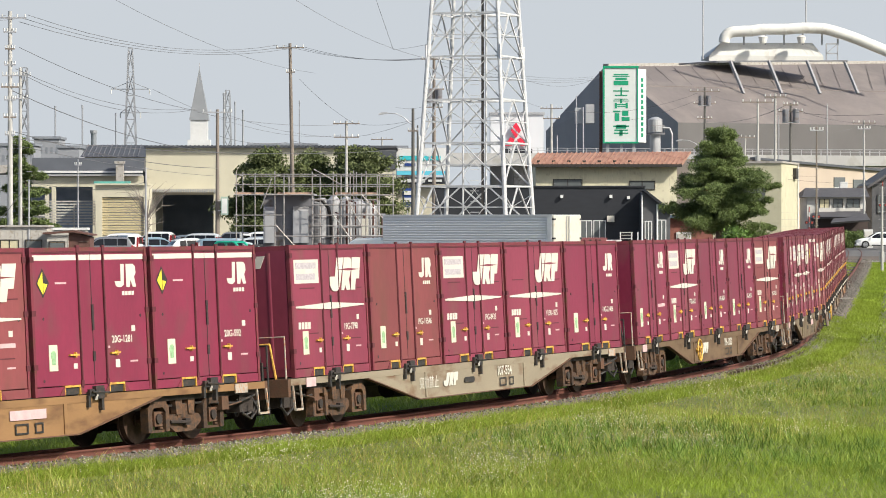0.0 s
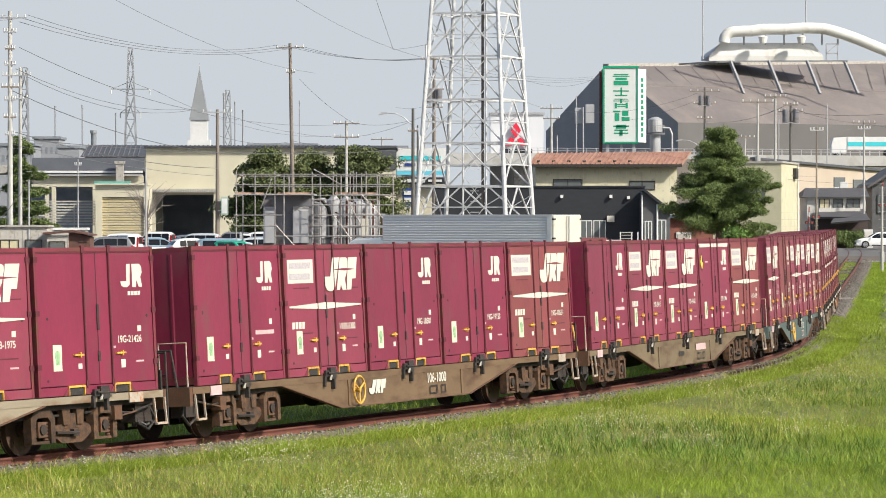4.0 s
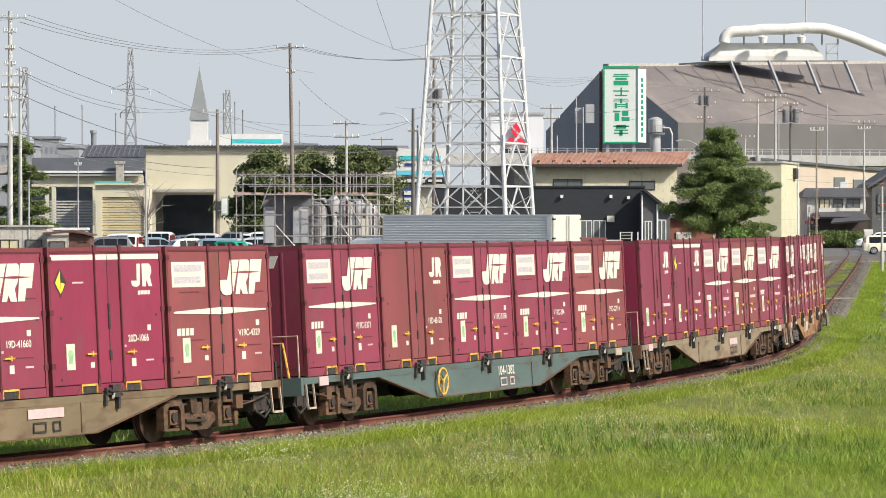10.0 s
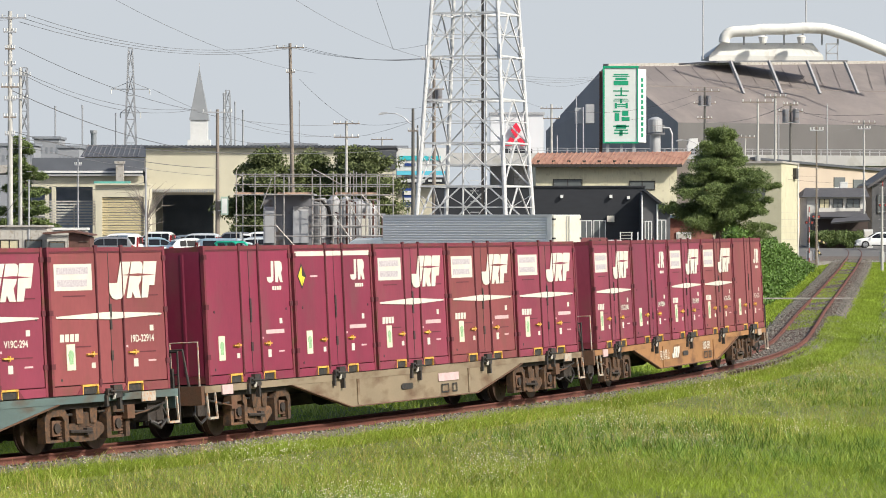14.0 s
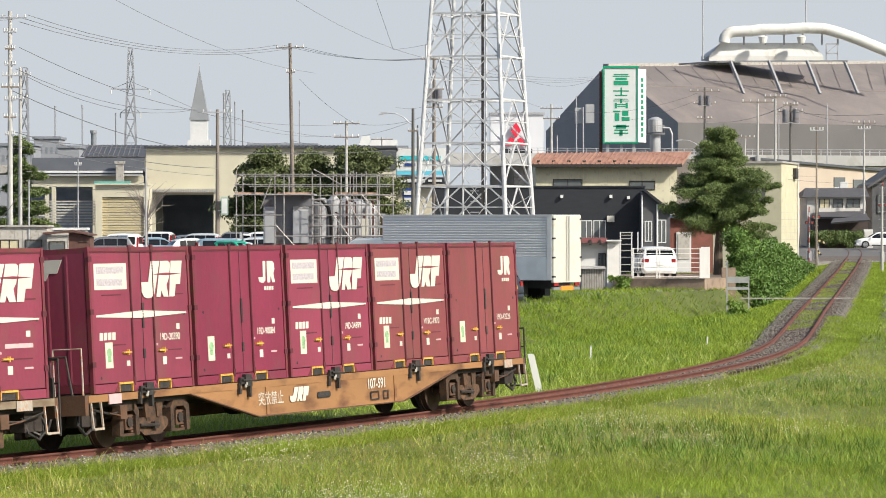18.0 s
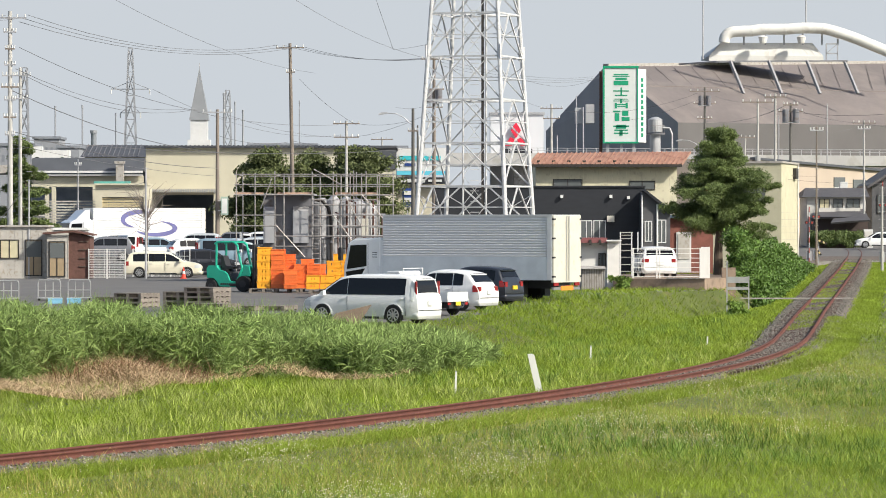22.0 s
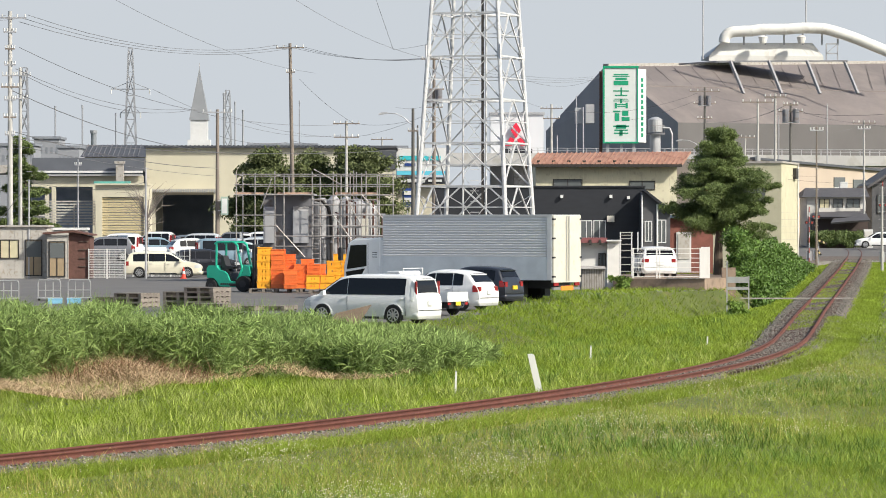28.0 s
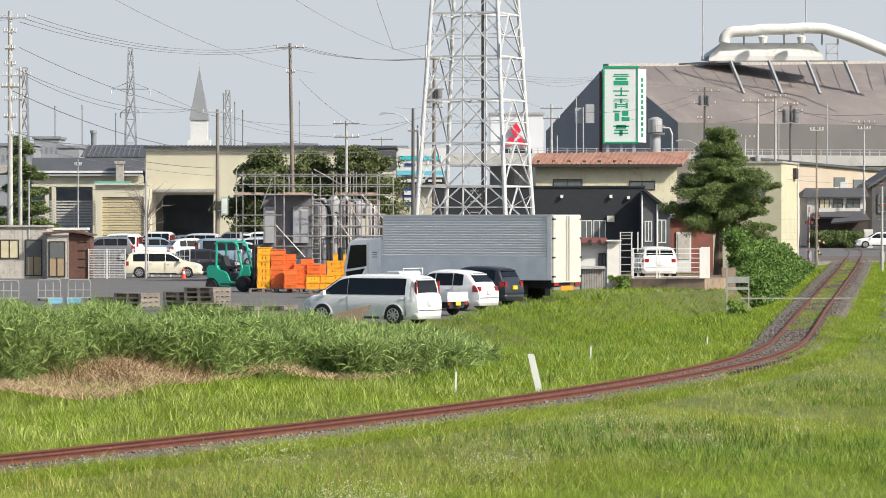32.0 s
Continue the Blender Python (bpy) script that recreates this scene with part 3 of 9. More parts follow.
    for e in (-1, 1):
        bg = part("bogie", Form().box(-0.22, 0.22, -1.02, 1.02, 0.42, 0.66).box(-0.13, 0.13, -0.5, 0.5, 0.6, 0.72), BOGIE, wag, at=pose(7.1 * e, 0, 0))
        for y in (-1.03, 0.91):
            part("side_frame", Form().slab([(-0.64, 0.36), (-0.52, 0.47), (-0.2, 0.5), (0.2, 0.5), (0.52, 0.47), (0.64, 0.36), (0.5, 0.27), (0.3, 0.17), (-0.3, 0.17), (-0.5, 0.27)], 1, y + 0.02, y + 0.12), BOGIE, bg)
            part("bolster_guide", Form().slab([(-0.30, 0.48), (-0.12, 0.48), (-0.1, 0.74), (-0.34, 0.76)], 1, y - 0.02, y + 0.1).slab([(0.12, 0.48), (0.30, 0.48), (0.34, 0.76), (0.1, 0.74)], 1, y - 0.02, y + 0.1), BOGIE, bg)
            for x in (-0.95, 0.95):
                part("axle_guard", Form().slab([(x - 0.36, 0.20), (x - 0.36, 0.62), (x - 0.22, 0.77), (x + 0.22, 0.77), (x + 0.36, 0.62), (x + 0.36, 0.20), (x + 0.235, 0.20), (x + 0.235, 0.55), (x + 0.15, 0.63), (x - 0.15, 0.63), (x - 0.235, 0.55), (x - 0.235, 0.20)], 1, y - 0.04, y + 0.12)
                     .box(x - 0.36, x + 0.36, y, y + 0.1, 0.19, 0.235), BOGIE, bg)
                part("axle_box", Form().box(x - 0.12, x + 0.12, y - 0.02, y + 0.16, 0.30, 0.56), RUST_END, bg)
                part("axle_cap", Form().disc((x, 0.43), 0.09, 1, y - 0.055, y - 0.02, 10), GRIT, bg)
                sp = Form()
                for q in (-0.175, 0.175):
                    for i in range(6):
                        sp.disc((x + q, y + 0.04), 0.045, 2, 0.25 + i * 0.055, 0.278 + i * 0.055, 7)
                tagged(part("spring_nest", sp, RUST_END, bg), kind="stuff")
            for x in (-0.52, 0.42):
                part("brake_shoe", Form().box(x, x + 0.1, y + 0.14, y + 0.26, 0.3, 0.62), GRIT, bg)
            part("brake_rod", Form().rod((-0.55, y - 0.03, 0.36), (0.1, y - 0.05, 0.33), 0.03).box(-0.06, 0.1, y - 0.06, y + 0.02, 0.28, 0.40), GRIT, bg)
        part("brake_beam", Form().box(-0.5, 0.5, -0.8, -0.7, 0.22, 0.66).box(-0.5, 0.5, 0.66, 0.76, 0.22, 0.66).box(-0.62, -0.5, -0.9, 0.9, 0.34, 0.5).box(0.5, 0.62, -0.9, 0.9, 0.34, 0.5), GRIT, bg)
        for x in (-0.95, 0.95):
            f = Form().rod((0, -0.95, 0), (0, 0.95, 0), 0.07, 8)
            for y in (-0.60, 0.47):
                f.disc((0, 0), 0.43, 1, y, y + 0.13, 24)
                f.disc((0, 0), 0.455, 1, y + (0.10 if y < 0 else 0.0), y + (0.13 if y < 0 else 0.03), 24)
                f.disc((0, 0), 0.13, 1, y - 0.03, y + 0.16, 10)
                for i in range(3):
                    a = 2 * math.pi * i / 3
                    f.disc((0.27 * math.cos(a), 0.27 * math.sin(a)), 0.035, 1, y - 0.006, y + 0.136, 8)
            WHEELSETS.append(part("wheelset", f, WHEEL, bg, at=pose(x, 0, 0.43)))
    return wag


def wagon_marks(w, wag):
    y = -1.222
    text = {0: "107-591", 2: "104-1382", 4: "106-1000", 5: "107-554"}.get(w)
    x = {0: 1.55, 2: 0.7, 4: 1.0, 5: 1.2}.get(w, 1.2)
    if text:
        part("wagon_number", writing(text, 0.27, MARK), MARK, wag, "white painted wagon number", at=pose(x, y, 0.62))
    else:
        part("wagon_number", Form().box(1.2, 2.3, y, y + 0.004, 0.62, 0.78), MARK_DIM, wag, "worn white wagon number")
    for x0, x1 in ((x + 0.15, x + 0.55), (x + 0.75, x + 1.0)):
        f = Form()
        f.add([(p, q, r) for q in (y, y + 0.004) for p, r in ((x0, 0.38), (x1, 0.38), (x1, 0.56), (x0, 0.56), (x0 + 0.035, 0.41), (x1 - 0.035, 0.41), (x1 - 0.035, 0.53), (x0 + 0.035, 0.53))],
              [(i, (i + 1) % 4, 4 + (i + 1) % 4, 4 + i) for i in range(4)] + [(8 + i, 12 + i, 12 + (i + 1) % 4, 8 + (i + 1) % 4) for i in range(4)])
        part("check_box", f, MARK_DIM if w == 2 else BLACK, wag)
    if w in (0, 5, 4):
        part("white_sign", patch(BIG_SIGN, -1.95, -1.1, 0.5, 0.78, y + 0.004), MARK, wag, "white company sign on the beam")
    if w in (0, 5):
        part("warning_notice", writing("突放禁止", 0.27, MARK), MARK, wag, "white painted warning words", at=pose(-3.3, y, 0.52))
    if w in (0, 1, 3, 5):
        part("lifting_slot", Form().slab([(-0.75, 0.56), (-0.70, 0.53), (-0.2, 0.53), (-0.15, 0.56), (-0.15, 0.62), (-0.2, 0.65), (-0.7, 0.65), (-0.75, 0.62)], 1, y, y + 0.004), BLACK, wag)
    if w in (2, 4):
        xw = -2.75 if w == 2 else -2.6
        f = Form()
        pts = [(xw + 0.27 * math.cos(i * math.pi / 8), -1.30, 0.62 + 0.27 * math.sin(i * math.pi / 8)) for i in range(17)]
        f.tube(pts, 0.022, 6)
        for i in range(3):
            a = i * 2 * math.pi / 3 + 0.5
            f.rod((xw, -1.3, 0.62), (xw + 0.27 * math.cos(a), -1.3, 0.62 + 0.27 * math.sin(a)), 0.02)
        f.rod((xw, -1.32, 0.62), (xw, -1.18, 0.62), 0.05, 8)
        part("hand_wheel", f, YELLOW, wag, "yellow hand brake wheel")


TRAIN, WHEELSETS = [], []
CP = 3.8476
MODELS = {"A": build_container("A"), "B": build_container("B"), "D": build_container("B", panel=False), "C": build_container("C"), "b": build_container("B", russet=True), "a": build_container("A", russet=True)}
used = set()
# what each wagon carries, from its rear end forwards
ORDER = ["abBAB", "BbBCA", "bBBaB", "bCBBA", "bAABA", "ADBaB", "CCbAA"]
NUMBERS = [["19D-42226", "V19C-1970", "19D-34899", "19D-90084", "19D-20390"], [""] * 5, ["19D-22914", "V19C-294", "V19C-5398", "19D-46120", "V19C-5371"],
           ["V19C-4329", "20D-1066", "19D-41660", "19D-39615", ""], ["19G-10551", "19G-19150", "19G-18501", "V18B-6302", ""], ["19G-21426", "V19B-1975", "19G-8435", "19G-19546", "19G-7798"], ["20G-592", "20G-1281", "", "", ""]]
for w in range(7):
    wag = build_wagon(w)
    wagon_marks(w, wag)
    loads = []
    for c in range(5):
        at = pose((2 - c) * CP, 0, 0.972)
        kind = ORDER[w][c]
        if kind in used:
            ct = copy_thing(MODELS[kind], at)
            for o in list(ct.children):
                if o.name.startswith("number"):
                    bpy.data.objects.remove(o)
        else:
            used.add(kind)
            ct = MODELS[kind]
        number(ct, NUMBERS[w][c])
        loads.append((ct, at))
    TRAIN.append((wag, loads))
# ---- track: sleepers and stones ----
sl = Form().box(-0.10, 0.10, -1.05, 1.05, -0.28, -0.12).mesh("sleeper")
rng = np.random.default_rng(7)
for i in range(300):
    s = 40.0 + i * 0.64
    part("sleeper", sl, OLD_WOOD, track, at=place_on_line(s, float(rng.normal(0, 0.02)), float(rng.normal(0, 0.006))))
tie = part("foot_crossing_beam", Form().box(-4.25, 1.35, -0.08, 0.08, 0, 0.07), CONCRETE, track, "grey concrete beam across the track", at=pose(19.08, 187, 0.15))



def scatter_stones(n, s0, s1, seed):
    g = np.random.default_rng(seed)
    s = s0 + (s1 - s0) * g.random(n) ** 1.6
    lat = g.uniform(-1, 1, n) * (bed_half(s) + 0.5)
    keep = abs(abs(lat) - 0.566) > 0.1
    lat, s = lat[keep], s[keep]
    x, y, th, z = rail_line(s)
    ca = cant_at(s)
    h = -np.interp(abs(lat) - bed_half(s), [0, 0.6], [0.135, 0.5])
    c = np.stack([x + np.sin(th) * lat, y - np.cos(th) * lat, z + lat * np.sin(ca) + h], -1)
    n = len(lat)
    base = np.array([(1, 0, 0), (-1, 0, 0), (0, 1, 0), (0, -1, 0), (0, 0, .8), (0, 0, -.8)], float)
    v = base[None] * g.uniform(0.02, 0.046, (n, 1, 1)) * g.uniform(0.6, 1.4, (n, 6, 1)) + c[:, None] + g.normal(0, 0.012, (n, 6, 3))
    t = np.array([(0, 2, 4), (2, 1, 4), (1, 3, 4), (3, 0, 4), (2, 0, 5), (1, 2, 5), (3, 1, 5), (0, 3, 5)])
    f = (np.arange(n)[:, None, None] * 6 + t[None]).reshape(-1, 3)
    return v.reshape(-1, 3), f


sv, sf = scatter_stones(44000, -6, 250, 3)
stones = tagged(new("ballast_stones", raw("ballast_stones", sv, sf, STONE)), "loose grey ballast stones along the rails", "gravel", kind="stuff")


# ---- plants on the ground ----
def blades(pos, h, w, lean, g, curl=0.35, simple=False):
    """Bent blades: two triangles and a quad each, as triangles."""
    n = len(pos)
    a = g.uniform(0, 2 * np.pi, n)
    side = np.stack([np.cos(a), np.sin(a), 0 * a], -1)
    d = g.uniform(0, 2 * np.pi, n)
    out = np.stack([np.cos(d), np.sin(d), 0 * d], -1) * (lean * h)[:, None]
    up = np.zeros((n, 3))
    up[:, 2] = h
    p0, p1, p2 = pos, pos + up * 0.55 + out * curl, pos + up * (1 - 0.15 * lean[:, None]) + out
    ww = (w / 2)[:, None] * side
    if simple:
        v = np.stack([p0 - ww, p0 + ww, p2], 1).reshape(-1, 3)
        return v, np.arange(3 * n).reshape(-1, 3)
    v = np.stack([p0 - ww, p0 + ww, p1 - ww * 0.75, p1 + ww * 0.75, p2], 1).reshape(-1, 3)
    t = np.array([(0, 1, 3), (0, 3, 2), (2, 3, 4)])
    return v, (np.arange(n)[:, None, None] * 5 + t[None]).reshape(-1, 3)


def patchiness(x, y):
    return 0.5 + 0.25 * np.sin(0.9 * x + 0.35 * y + 1.3 * np.sin(0.21 * y)) + 0.25 * np.sin(0.37 * x - 0.61 * y + 2.0 * np.sin(0.3 * x))


def field(n, y0, y1, umin, umax, seed, power=1.8):
    g = np.random.default_rng(seed)
    y = y0 + (y1 - y0) * g.random(n) ** power
    x = g.uniform(-1, 1, n) * (y * 0.1185 + 1.5)
    s, u = beside(x, y)
    k = (u > umin) & (u < umax)
    return x[k], y[k], u[k], g


def meadow(name, n, y0, y1, umin, umax, seed, hmin, hmax, wide, material, label, power=1.8, keep=None, in_track=False, thin=0.62):
    x, y, u, g = field(n, y0, y1, umin, umax, seed, power)
    k = g.random(len(x)) < (0.55 + 0.45 * patchiness(x, y))
    s = np.interp(y, TY, TS)
    k &= (patchiness(x * 3, y * 0.9) > thin * g.uniform(0.7, 1.15, len(x))) if in_track else (abs(u) - 0.72 - (bed_half(s) - 0.85) * 1.3) > 0.6 * g.random(len(x)) * patchiness(x * 2.1, y * 2.3)
    if keep is not None:
        k &= keep(x, y, u, g)
    x, y, u = x[k], y[k], u[k]
    h = g.uniform(hmin, hmax, len(x)) * (0.5 + 0.65 * patchiness(x * 0.7 + 5, y * 0.7)) * np.interp(-u, [-20, 0.6, 1.0, 6.0, 11.0], [1, 1, 0.5, 0.62, 1.0]) * (1.0 if in_track else np.clip((abs(u) - 0.5) / 0.9, 0.35, 1))
    pos = np.stack([x, y, top_z(x, y) - 0.02], -1)
    v, f = blades(pos, h, g.uniform(0.6, 1.3, len(x)) * wide * (0.6 + y / 150), g.uniform(0.3, 1.5, len(x)), g, simple=True)
    return tagged(new(name, raw(name, v, f, material)), label, "grass", kind="stuff")


meadow("meadow_grass", 960000, 48, 150, -60, -0.68, 11, 0.08, 0.28, 0.0115, GRASS, "bright green meadow grass beside the track")
meadow("far_meadow_grass", 70000, 130, 300, -30, -1.3, 12, 0.15, 0.40, 0.05, GRASS, "bright green grass beside the far track", 1.2)
meadow("verge_grass", 260000, 56, 130, 0.70, 22, 13, 0.12, 0.36, 0.018, GRASS, "bright green grass between track and ditch", 1.3)
meadow("bank_grass", 220000, 100, 262, 1.2, 13.6, 14, 0.12, 0.36, 0.03, GRASS, "green grass on the bank below the yard", 1.2)


def shoulder_grass(name, n, s0, s1, u0, u1, seed, hmin, hmax, wide, power, label):
    """Short grass that creeps from the meadow over the ballast shoulder, in patches."""
    g = np.random.default_rng(seed)
    s = s0 + (s1 - s0) * g.random(n) ** power
    u = u0 + (u1 - u0) * g.random(n)
    grow = np.clip((u1 - u) / (u1 - u0) * 2.2, 0.4, 1) * (0.3 + 1.0 * patchiness(s * 0.9 + u, s * 0.5 - 3 * u))
    k = g.random(n) < grow
    s, u = s[k], u[k]
    x, y, th, z = rail_line(s)
    px, py = x - np.sin(th) * u, y + np.cos(th) * u
    v, f = blades(np.stack([px, py, np.maximum(bed_z(s, u), ground_z(px, py)) - 0.02], -1), g.uniform(hmin, hmax, len(s)), g.uniform(0.6, 1.3, len(s)) * wide, g.uniform(0.3, 1.5, len(s)), g, simple=True)
    return tagged(new(name, raw(name, v, f, GRASS)), label, "grass", kind="stuff")


shoulder_grass("creeping_grass", 240000, -10, 95, -2.3, -0.9, 17, 0.06, 0.2, 0.012, 1.4, "short grass creeping over the ballast shoulder")
shoulder_grass("far_creeping_grass", 60000, 80, 235, -2.9, -1.6, 18, 0.08, 0.24, 0.03, 1.2, "short grass creeping over the far ballast")
shoulder_grass("inner_creeping_grass", 60000, 45, 236, 3.2, 1.75, 20, 0.08, 0.24, 0.03, 1.2, "short grass creeping over the inner ballast edge")
BUFF = mat("seed_grass", (0.42, 0.37, 0.11), 0.8, var=0.25, scale=0.5, bump=0, island=0.3, through_light=0.3, spec=0.2)
meadow("seeding_grass", 190000, 52, 130, -14, -1.0, 15, 0.14, 0.32, 0.010, BUFF, "yellowish seeding grass along the track", 1.5,
       keep=lambda x, y, u, g: g.random(len(x)) < np.clip(0.75 - (-u - 2) / 12, 0.06, 1))


def sheet_z(x, y):
    """The height of the ground sheet itself, between its grid points."""
    i = np.clip(np.searchsorted(gx, x) - 1, 0, len(gx) - 2)
    j = np.clip(np.searchsorted(gy, y) - 1, 0, len(gy) - 2)
    a, b = (x - gx[i]) / (gx[i + 1] - gx[i]), (y - gy[j]) / (gy[j + 1] - gy[j])
    return (GZ[j, i] * (1 - a) + GZ[j, i + 1] * a) * (1 - b) + (GZ[j + 1, i] * (1 - a) + GZ[j + 1, i + 1] * a) * b


gb_ = np.random.default_rng(19)
by_ = gb_.uniform(118, 189, 190000)
bx_ = gb_.uniform(-2.0, 17.0, 190000)
k = (bx_ > np.interp(by_, [128, 144, 168, 180, 187, 190], [-14, 1.0, 6.0, 9.6, 14.3, 14.6]) - 0.1) & (bx_ < np.interp(by_, TY, TX) - 2.4)
bx_, by_ = bx_[k], by_[k]
bv_, bf_ = blades(np.stack([bx_, by_, sheet_z(bx_, by_) - 0.02], -1), gb_.uniform(0.08, 0.26, len(bx_)), gb_.uniform(0.015, 0.035, len(bx_)), gb_.uniform(0.3, 1.4, len(bx_)), gb_, simple=True)
tagged(new("slope_grass", raw("slope_grass", bv_, bf_, GRASS)), "bright green grass on the slope below the yard", "grass", kind="stuff")


def flowers(name, n, seed, umin, umax, y0, y1, size=1.0):
    x, y, u, g = field(n, y0, y1, umin, umax, seed, 1.5)
    k = (patchiness(x * 1.7 + seed, y * 0.5) > 0.62) | (g.random(len(x)) < 0.08)
    x, y = x[k], y[k]
    r = g.uniform(0.007, 0.0135, len(x))
    c = np.stack([x, y, top_z(x, y) + g.uniform(0.1, 0.24, len(x))], -1)
    base = np.array([(1, 0, 0), (0, 1, 0.2), (-1, 0, 0), (0, -1, -0.2), (0, 0, 0.9)])
    v = (base[None] * r[:, None, None] + c[:, None]).reshape(-1, 3)
    t = np.array([(0, 1, 4), (1, 2, 4), (2, 3, 4), (3, 0, 4)])
    return tagged(new(name, raw(name, v, (np.arange(len(x))[:, None, None] * 5 + t[None]).reshape(-1, 3), PETAL)), "small white clover flowers in the grass", "flowers", kind="stuff")


flowers("clover_flowers", 46000, 21, -9.5, -1.2, 52, 150)
flowers("yellow_flowers", 9000, 22, -7.5, -1.2, 52, 150)


def reed_height(x):
    return np.interp(x, [-12, -6, -1, 1.5], [1.05, 0.92, 0.56, 0.32])


def reed_bed(name, n, seed, test, hmin, hmax, wide, material, label, y0=84, y1=150, lean=(0.15, 0.75), heap=0.0):
    g = np.random.default_rng(seed)
    y = g.uniform(y0, y1, n)
    x = g.uniform(-1, 1, n) * (y * 0.1185 + 2)
    s, u = beside(x, y)
    k = test(x, y, u)
    x, y, u = x[k], y[k], u[k]
    h = g.uniform(hmin, hmax, len(x)) * (0.72 + 0.45 * patchiness(x * 2.2, y * 1.2)) * reed_height(x)
    v, f = blades(np.stack([x, y, ground_z(x, y) - 0.03 + heap * (0.22 + patchiness(x * 1.3 + 3, y * 0.6) ** 1.5) * (0.75 + 0.25 * g.random(len(x)))], -1), h, g.uniform(0.6, 1.4, len(x)) * wide, g.uniform(*lean, len(x)), g, 0.3)
    return tagged(new(name, raw(name, v, f, material)), label, "reeds", kind="stuff")


foot = lambda x: 106 + (x + 12) * 0.6      # the line where the reeds begin
reed_bed("reed_bed", 120000, 31, lambda x, y, u: (y > foot(x) - 3.0 + 1.0 * np.sin(1.7 * x)) & (y < foot(x) + 17) & (x < 0.4) & (u > 5), 1.4, 2.35, 0.026, REED, "tall green reeds along the ditch", lean=(0.1, 0.5))
WEED = mat("weed_leaf", (0.18, 0.27, 0.055), 0.55, var=0.3, scale=0.8, bump=0, island=0.4, through_light=0.25, spec=0.3)
reed_bed("ditch_weeds", 50000, 32, lambda x, y, u: (y > foot(x) - 2) & (y < foot(x) + 15) & (x < 1.6) & (u > 4.5), 0.5, 1.3, 0.05, WEED, "dense leafy weeds along the ditch")
reed_bed("cut_straw", 170000, 33, lambda x, y, u: (y > foot(x) - 17 + 3 * np.sin(x * 0.9) + 1.1 * (x + 12)) & (y < foot(x) - 3.0) & (x < -0.9) & (u > 4), 0.12, 0.36, 0.014, GRASS_DRY, "heaps of dry straw below the reeds", 78, 130, (1.5, 4.5), 0.55)
DRY_REED = mat("dead_reed", (0.25, 0.15, 0.08), 0.85, var=0.25, scale=0.6, bump=0, island=0.35, through_light=0.15, spec=0.2)
reed_bed("dead_reeds", 60000, 34, lambda x, y, u: (y > foot(x) - 8.0) & (y < foot(x) - 3.5) & (x > -10.0 + 0.5 * np.sin(2 * y)) & (x < -7.0 + 0.9 * np.sin(y)) & (u > 4), 0.5, 1.25, 0.016, DRY_REED, "patch of dead brown reeds", 92, 125, (0.3, 1.4))
g3 = np.random.default_rng(16)
ws_s = g3.uniform(80, 236, 22000)
ws_u = g3.uniform(-0.48, 0.48, 22000)
k = patchiness(ws_s * 0.5 + 2 * ws_u, ws_s * 0.3 - 3 * ws_u) * g3.uniform(0.2, 1.3, 22000) > 0.42
ws_s, ws_u = ws_s[k], ws_u[k]
tx, ty, tth, tz = rail_line(ws_s)
wv, wf = blades(np.stack([tx - np.sin(tth) * ws_u, ty + np.cos(tth) * ws_u, bed_z(ws_s, ws_u)], -1), g3.uniform(0.04, 0.13, len(ws_s)), g3.uniform(0.015, 0.035, len(ws_s)), g3.uniform(0.2, 0.9, len(ws_s)), g3, simple=True)
tagged(new("track_weeds", raw("track_weeds", wv, wf, GRASS)), "low green weeds between the rails", "grass", kind="stuff")


def tufts(name, n, per, y0, y1, umin, umax, seed, hmin, hmax, wide, material, label, power=1.5, patchy=0.0):
    """Separate clumps of longer blades that stand out of the turf."""
    x, y, u, g = field(n, y0, y1, umin, umax, seed, power)
    if patchy:
        k = patchiness(x * 0.55 + seed, y * 0.4) > patchy * g.uniform(0.85, 1.15, len(x))
        x, y = x[k], y[k]
    i = np.repeat(np.arange(len(x)), per)
    r = g.uniform(0.03, 0.22, len(x))[i]
    px = x[i] + g.normal(0, 1, len(i)) * r
    py = y[i] + g.normal(0, 1, len(i)) * r
    h = g.uniform(hmin, hmax, len(x))[i] * g.uniform(0.5, 1.1, len(i))
    v, f = blades(np.stack([px, py, top_z(px, py) - 0.02], -1), h, g.uniform(0.7, 1.3, len(i)) * wide, g.uniform(0.25, 1.0, len(i)), g)
    return tagged(new(name, raw(name, v, f, material)), label, "grass", kind="stuff")


GRASS_DEEP = mat("deep_green_grass", (0.16, 0.25, 0.04), 0.6, var=0.25, scale=0.3, bump=0, island=0.25, through_light=0.3, spec=0.3)
GRASS_PALE = mat("pale_grass_blade", (0.38, 0.44, 0.10), 0.55, var=0.2, scale=0.3, bump=0, island=0.25, through_light=0.35, spec=0.35)
tufts("deep_green_tufts", 7000, 16, 50, 135, -60, -3.0, 51, 0.14, 0.36, 0.016, GRASS_DEEP, "darker green weed tufts in the meadow", patchy=0.58)
tufts("pale_grass_tufts", 2600, 8, 50, 120, -60, -1.6, 52, 0.18, 0.36, 0.011, GRASS_PALE, "long pale arching grass blades")
tufts("verge_tufts", 2600, 12, 62, 135, 1.4, 20, 53, 0.25, 0.5, 0.022, GRASS_PALE, "long pale grass in the verge", 1.2)
tufts("bank_tufts", 2400, 12, 100, 175, 2.5, 13, 54, 0.25, 0.5, 0.024, GRASS_DEEP, "darker weed tufts on the bank", 1.0)
